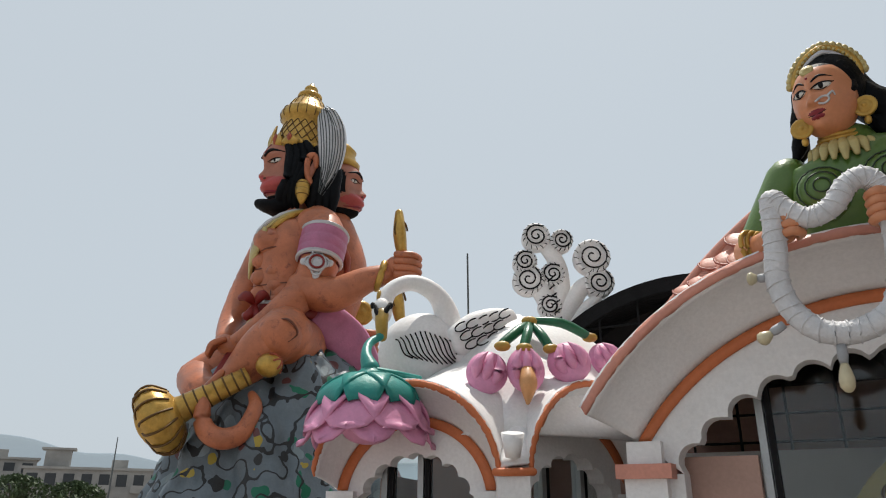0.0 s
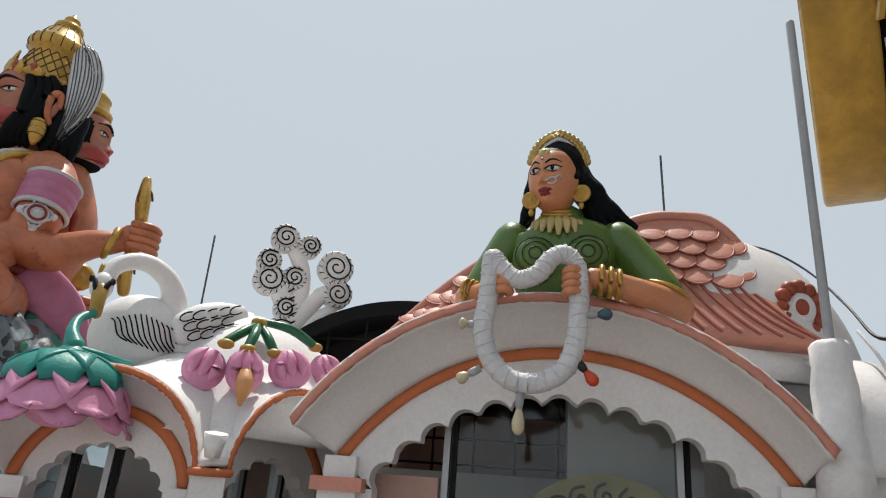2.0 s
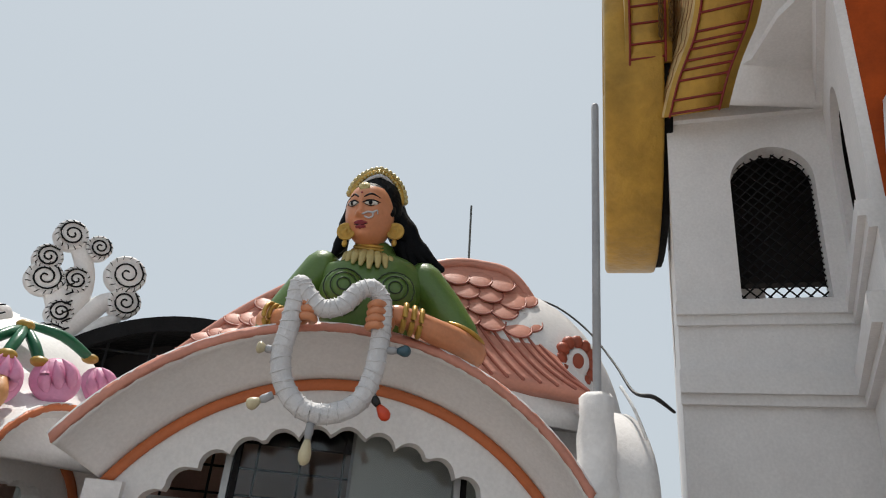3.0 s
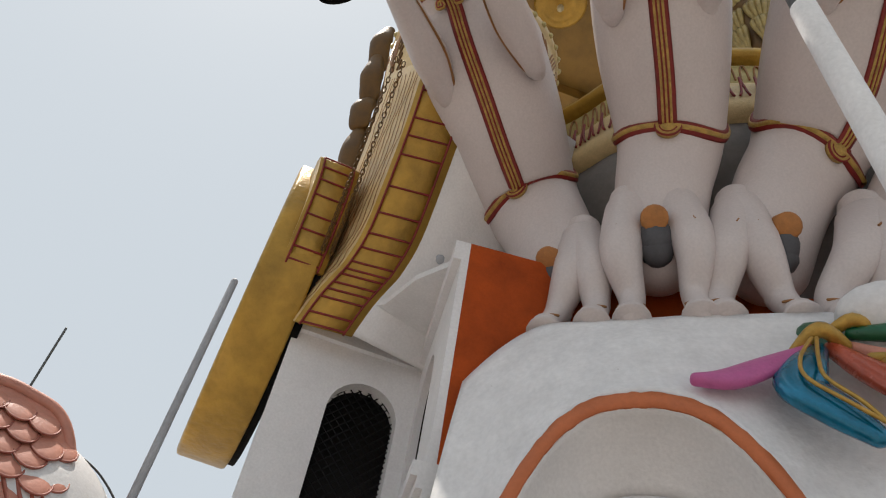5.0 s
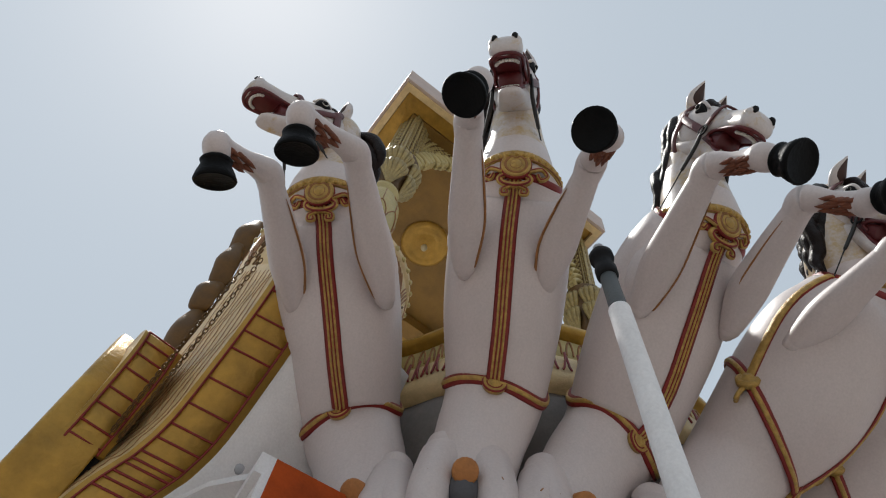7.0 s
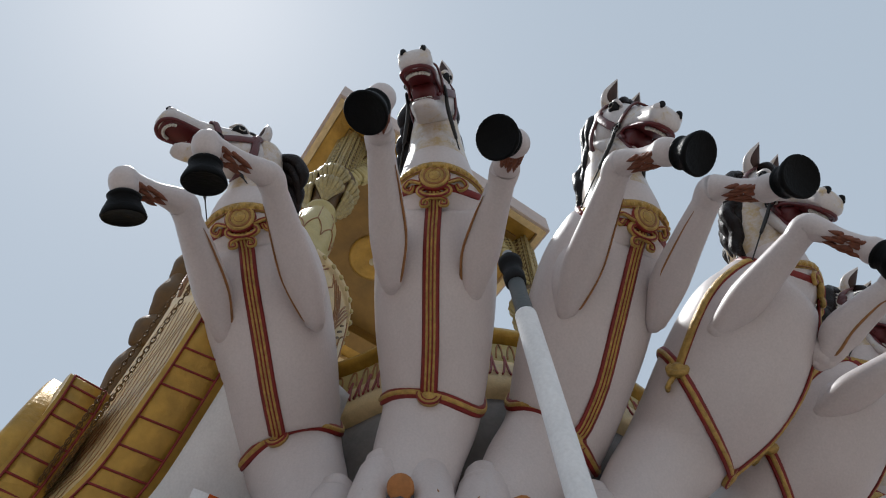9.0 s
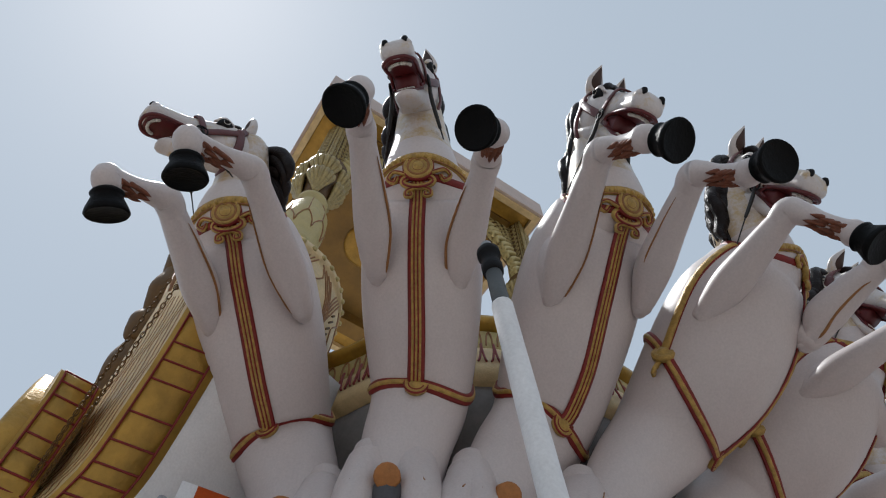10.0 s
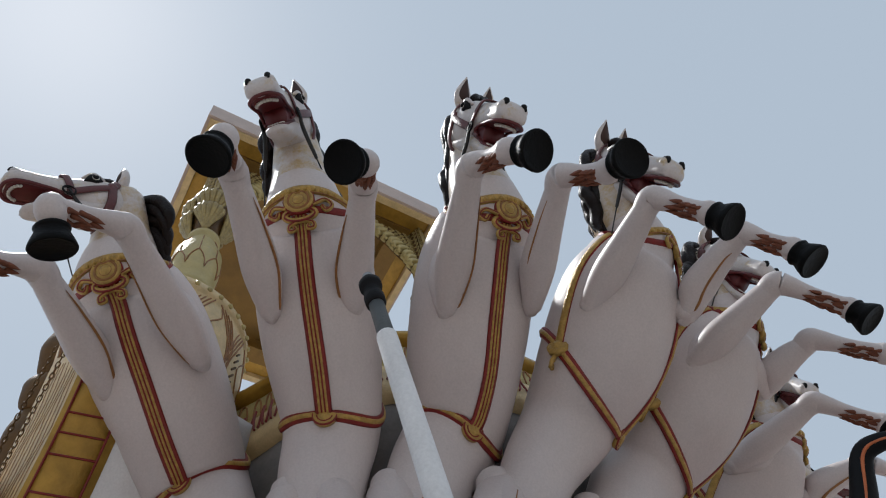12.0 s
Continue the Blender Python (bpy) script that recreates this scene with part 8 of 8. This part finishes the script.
    s.lathe(kn0, -bnor[gi], [(-0.02, 0.0), (-0.02, 0.085), (0.016, 0.088), (0.026, 0.076), (0.020, 0.062), (0.020, 0.050), (0.034, 0.042), (0.040, 0.02), (0.042, 0.0)], "strap_gold", 22)
    for r in (0.056, 0.086):
        s.lathe(kn0, -bnor[gi], [(0.012, r + 0.006), (0.024, r + 0.004), (0.025, r - 0.003), (0.018, r - 0.006)], "maroon", 22)
    # collar of chased gold with a maroon edge and a medallion
    girth(0.0, "maroon", (0.010, 0.030), 40.4, -1.3)
    girth(0.008, "strap_gold", (0.015, 0.036), 42.0, -1.3)
    for sh in (-0.30, 0.30):
        girth(0.018, "seam_brown", (0.007, 0.006), 42.0, -1.3, sh)
    for q in np.linspace(-2.2, 2.2, 25):
        s.ball(around(42.0 - 1.3 * (1 - math.cos(q)), q, 0.016), (0.024, 0.021, 0.021), "strap_gold", seg=8, rings=6)
    c0, t0, sd0, m0, ra0, rb0 = frames[42]
    med = belly[41] + t0 * 0.01
    ax = -bnor[42] + t0 * 0.05
    s.lathe(med, ax, [(-0.06, 0.0), (-0.06, 0.106), (0.014, 0.113), (0.028, 0.101), (0.018, 0.086), (0.018, 0.070), (0.032, 0.062), (0.022, 0.046), (0.038, 0.030), (0.042, 0.0)], "strap_gold", 26)
    for r in (0.078, 0.039):
        s.lathe(med, ax, [(0.018, r + 0.010), (0.026, r + 0.006), (0.026, r - 0.006), (0.018, r - 0.010)], "seam_brown", 26)
    s.lathe(med, ax, [(-0.02, 0.118), (0.010, 0.120), (0.012, 0.112), (-0.02, 0.108)], "maroon", 26)
    # ring and scrolls under the medallion, side scrolls
    lp = belly[40] - bnor[40] * 0.010 + t0 * 0.01
    for r, m, o in ((0.026, "strap_gold", 0.0), (0.009, "maroon", 0.022), (0.008, "maroon", -0.02)):
        s.tube([lp - bnor[40] * max(o, 0) + sd0 * ((0.112 + min(o, 0) * 1.3) * math.cos(q)) + t0 * ((0.052 + min(o, 0)) * math.sin(q)) for q in np.linspace(0, 6.28, 19)[:-1]], r, m, 8, 2, closed=True)
    for q in (-1, 1):
        for r, m, o in ((0.018, "strap_gold", 0.0), (0.006, "maroon", 0.016)):
            s.tube([lp + sd0 * (0.015 * q) - t0 * 0.055 - m0 * o, lp + sd0 * (0.085 * q) - t0 * 0.085 - m0 * o, lp + sd0 * (0.090 * q) - t0 * 0.130 - m0 * o, lp + sd0 * (0.050 * q) - t0 * 0.130 - m0 * o, lp + sd0 * (0.052 * q) - t0 * 0.105 - m0 * o], r, m, 8, 4)
            s.tube([med + sd0 * (0.11 * q) - t0 * 0.05 - m0 * o, med + sd0 * (0.19 * q) - t0 * 0.01 - m0 * (o - 0.03), med + sd0 * (0.235 * q) - t0 * 0.05 - m0 * (o - 0.06), med + sd0 * (0.19 * q) - t0 * 0.095 - m0 * (o - 0.05), med + sd0 * (0.165 * q) - t0 * 0.06 - m0 * (o - 0.04)], r, m, 8, 4)
    if flank:
        b = around(gi + 3.0 * (1 - math.cos(2.15)), 2.15 * flank, 0.01)
        out = (b - frames[16][0]).normalized()
        s.lathe(b, out, [(-0.03, 0.0), (-0.03, 0.085), (0.014, 0.090), (0.028, 0.070), (0.024, 0.050), (0.044, 0.030), (0.048, 0.0)], "strap_gold", 18)
        for o, r, m in ((0.0, 0.012, "maroon"), (0.014, 0.010, "strap_gold")):
            s.tube([around(gi + 4.6 + f * 20.5, (2.15 + 0.10 * math.sin(f * 3.1)) * flank, o) for f in np.linspace(0, 1, 9)], [(0.040 - 0.5 * o, r)] * 9, m, 8, 3, hint=out)
        for w in (-1, 1):
            s.tube([b - u * 0.07 + fwd * (0.02 * w), b - u * 0.12 + side * (0.05 * w), b - u * 0.17 + side * (0.04 * w), b - u * 0.15], 0.018, "strap_gold", 8, 4)
    return tagged(s.done("horse_statue"), label, "horse statue", group="chariot horses")


horse("rearing white horse statue with head turned aside, gold and red harness", (3.514, 0.503, 5.6), (2.104, 0.933, 6.55), (2.028, 0.995, 6.859), (1.88, 1.001, 7.403), (1.473, 1.652, 7.021),
      ((2.794, 1.083, 6), (1.844, 1.203, 6.15), (1.58, 1.433, 5.843), (1.764, 1.385, 5.652)), ((2.614, 0.253, 6.05), (1.634, 0.613, 6.2), (1.326, 0.893, 5.86), (1.503, 0.854, 5.614)),
      ((3.324, 0.243, 4.17), (3.264, -0.027, 4.17)), (3.474, 0.253, 4.95), 1.06, 10, 0, -1)
horse("rearing white horse statue with raised open-mouthed head, gold and red harness", (3.044, -0.537, 5.62), (1.734, -0.507, 6.6), (1.453, -0.451, 6.96), (1.39, -0.465, 7.748), (0.896, -0.305, 6.97),
      ((2.294, -0.137, 6.05), (1.314, -0.137, 6.2), (0.994, -0.177, 5.85), (1.031, -0.107, 5.6)), ((2.344, -0.887, 6.05), (1.504, -0.987, 6.2), (1.234, -1.002, 5.85), (1.131, -0.862, 5.6)),
      ((3.244, -0.227, 4.17), (3.244, -0.587, 4.17)), (3.184, -0.397, 4.95), 1.0, -4, 0, 1)
horse("rearing white horse statue with dark mane and open red mouth", (3.334, -1.627, 5.62), (1.963, -2.094, 6.54), (1.721, -1.965, 6.969), (1.512, -2.029, 7.652), (1.215, -2.229, 6.761),
      ((2.414, -1.487, 6), (1.424, -1.737, 6.15), (1.244, -1.917, 5.85), (1.174, -2.052, 5.6)), ((2.594, -2.327, 6.1), (1.564, -2.387, 6.15), (1.45, -2.597, 5.85), (1.278, -2.664, 5.6)),
      ((3.254, -0.697, 4.17), (3.284, -1.067, 4.17)), (3.314, -1.117, 4.95), 1.08, 8, 0, -1)
horse("rearing white horse statue with beaded gold collar, head turned away", (3.594, -2.717, 5.62), (2.494, -3.487, 6.5), (2.262, -3.219, 6.798), (1.96, -3.28, 7.47), (1.759, -3.517, 6.587),
      ((2.614, -2.747, 6), (1.824, -3.127, 6.2), (1.814, -3.347, 5.8), (1.814, -3.433, 5.6)), ((2.864, -3.587, 6), (2.174, -3.857, 6.15), (2.179, -4.057, 5.8), (2.204, -4.122, 5.6)),
      ((3.294, -1.267, 4.17), (3.344, -1.587, 4.17)), (3.494, -1.897, 4.95), 0.98, 45, 1, -1, 0.16)
horse("rearing white horse statue farther along the row, gold harness", (4.314, -3.367, 5.62), (3.414, -4.367, 6.45), (3.094, -4.227, 6.7), (2.986, -4.304, 7.305), (2.787, -4.479, 6.499),
      ((3.344, -3.697, 6), (2.704, -4.297, 6.2), (2.804, -4.697, 5.85), (2.814, -4.767, 5.65)), ((3.744, -4.417, 6), (3.284, -4.687, 6.15), (3.304, -5.127, 5.85), (3.274, -5.267, 5.65)),
      ((3.744, -2.117, 4.17), (3.874, -2.417, 4.17)), (3.944, -2.617, 4.95), 0.96, 45, 1, -1, 0.16)
horse("rearing white horse statue far along the row, gold harness", (5.594, -3.917, 5.62), (4.844, -5.017, 6.4), (4.594, -5.017, 6.7), (4.404, -5.049, 7.147), (4.137, -5.114, 6.47),
      ((4.604, -4.267, 6), (4.034, -4.907, 6.2), (4.074, -5.317, 5.85), (4.084, -5.387, 5.65)), ((5.244, -5.067, 6), (4.844, -5.567, 6.15), (4.894, -5.967, 5.85), (4.894, -6.067, 5.65)),
      ((4.494, -2.967, 4.17), (4.694, -3.217, 4.17)), (4.844, -3.317, 4.95), 1.0, 45, 1, -1, 0.2)
horse("rearing white horse statue at the end of the row", (6.894, -4.467, 5.62), (6.344, -5.717, 6.5), (6.144, -5.867, 6.7), (5.994, -5.817, 7.1), (6.094, -6.317, 6.9),
      ((6.044, -5.067, 6), (5.614, -5.817, 6.2), (5.694, -6.267, 5.85), (5.714, -6.367, 5.65)), ((6.794, -5.767, 6), (6.494, -6.367, 6.15), (6.594, -6.767, 5.85), (6.594, -6.867, 5.65)),
      ((5.494, -3.567, 4.17), (5.744, -3.767, 4.17)), (5.894, -3.917, 4.95), 1.0, 45, 1, -1, 0.2)
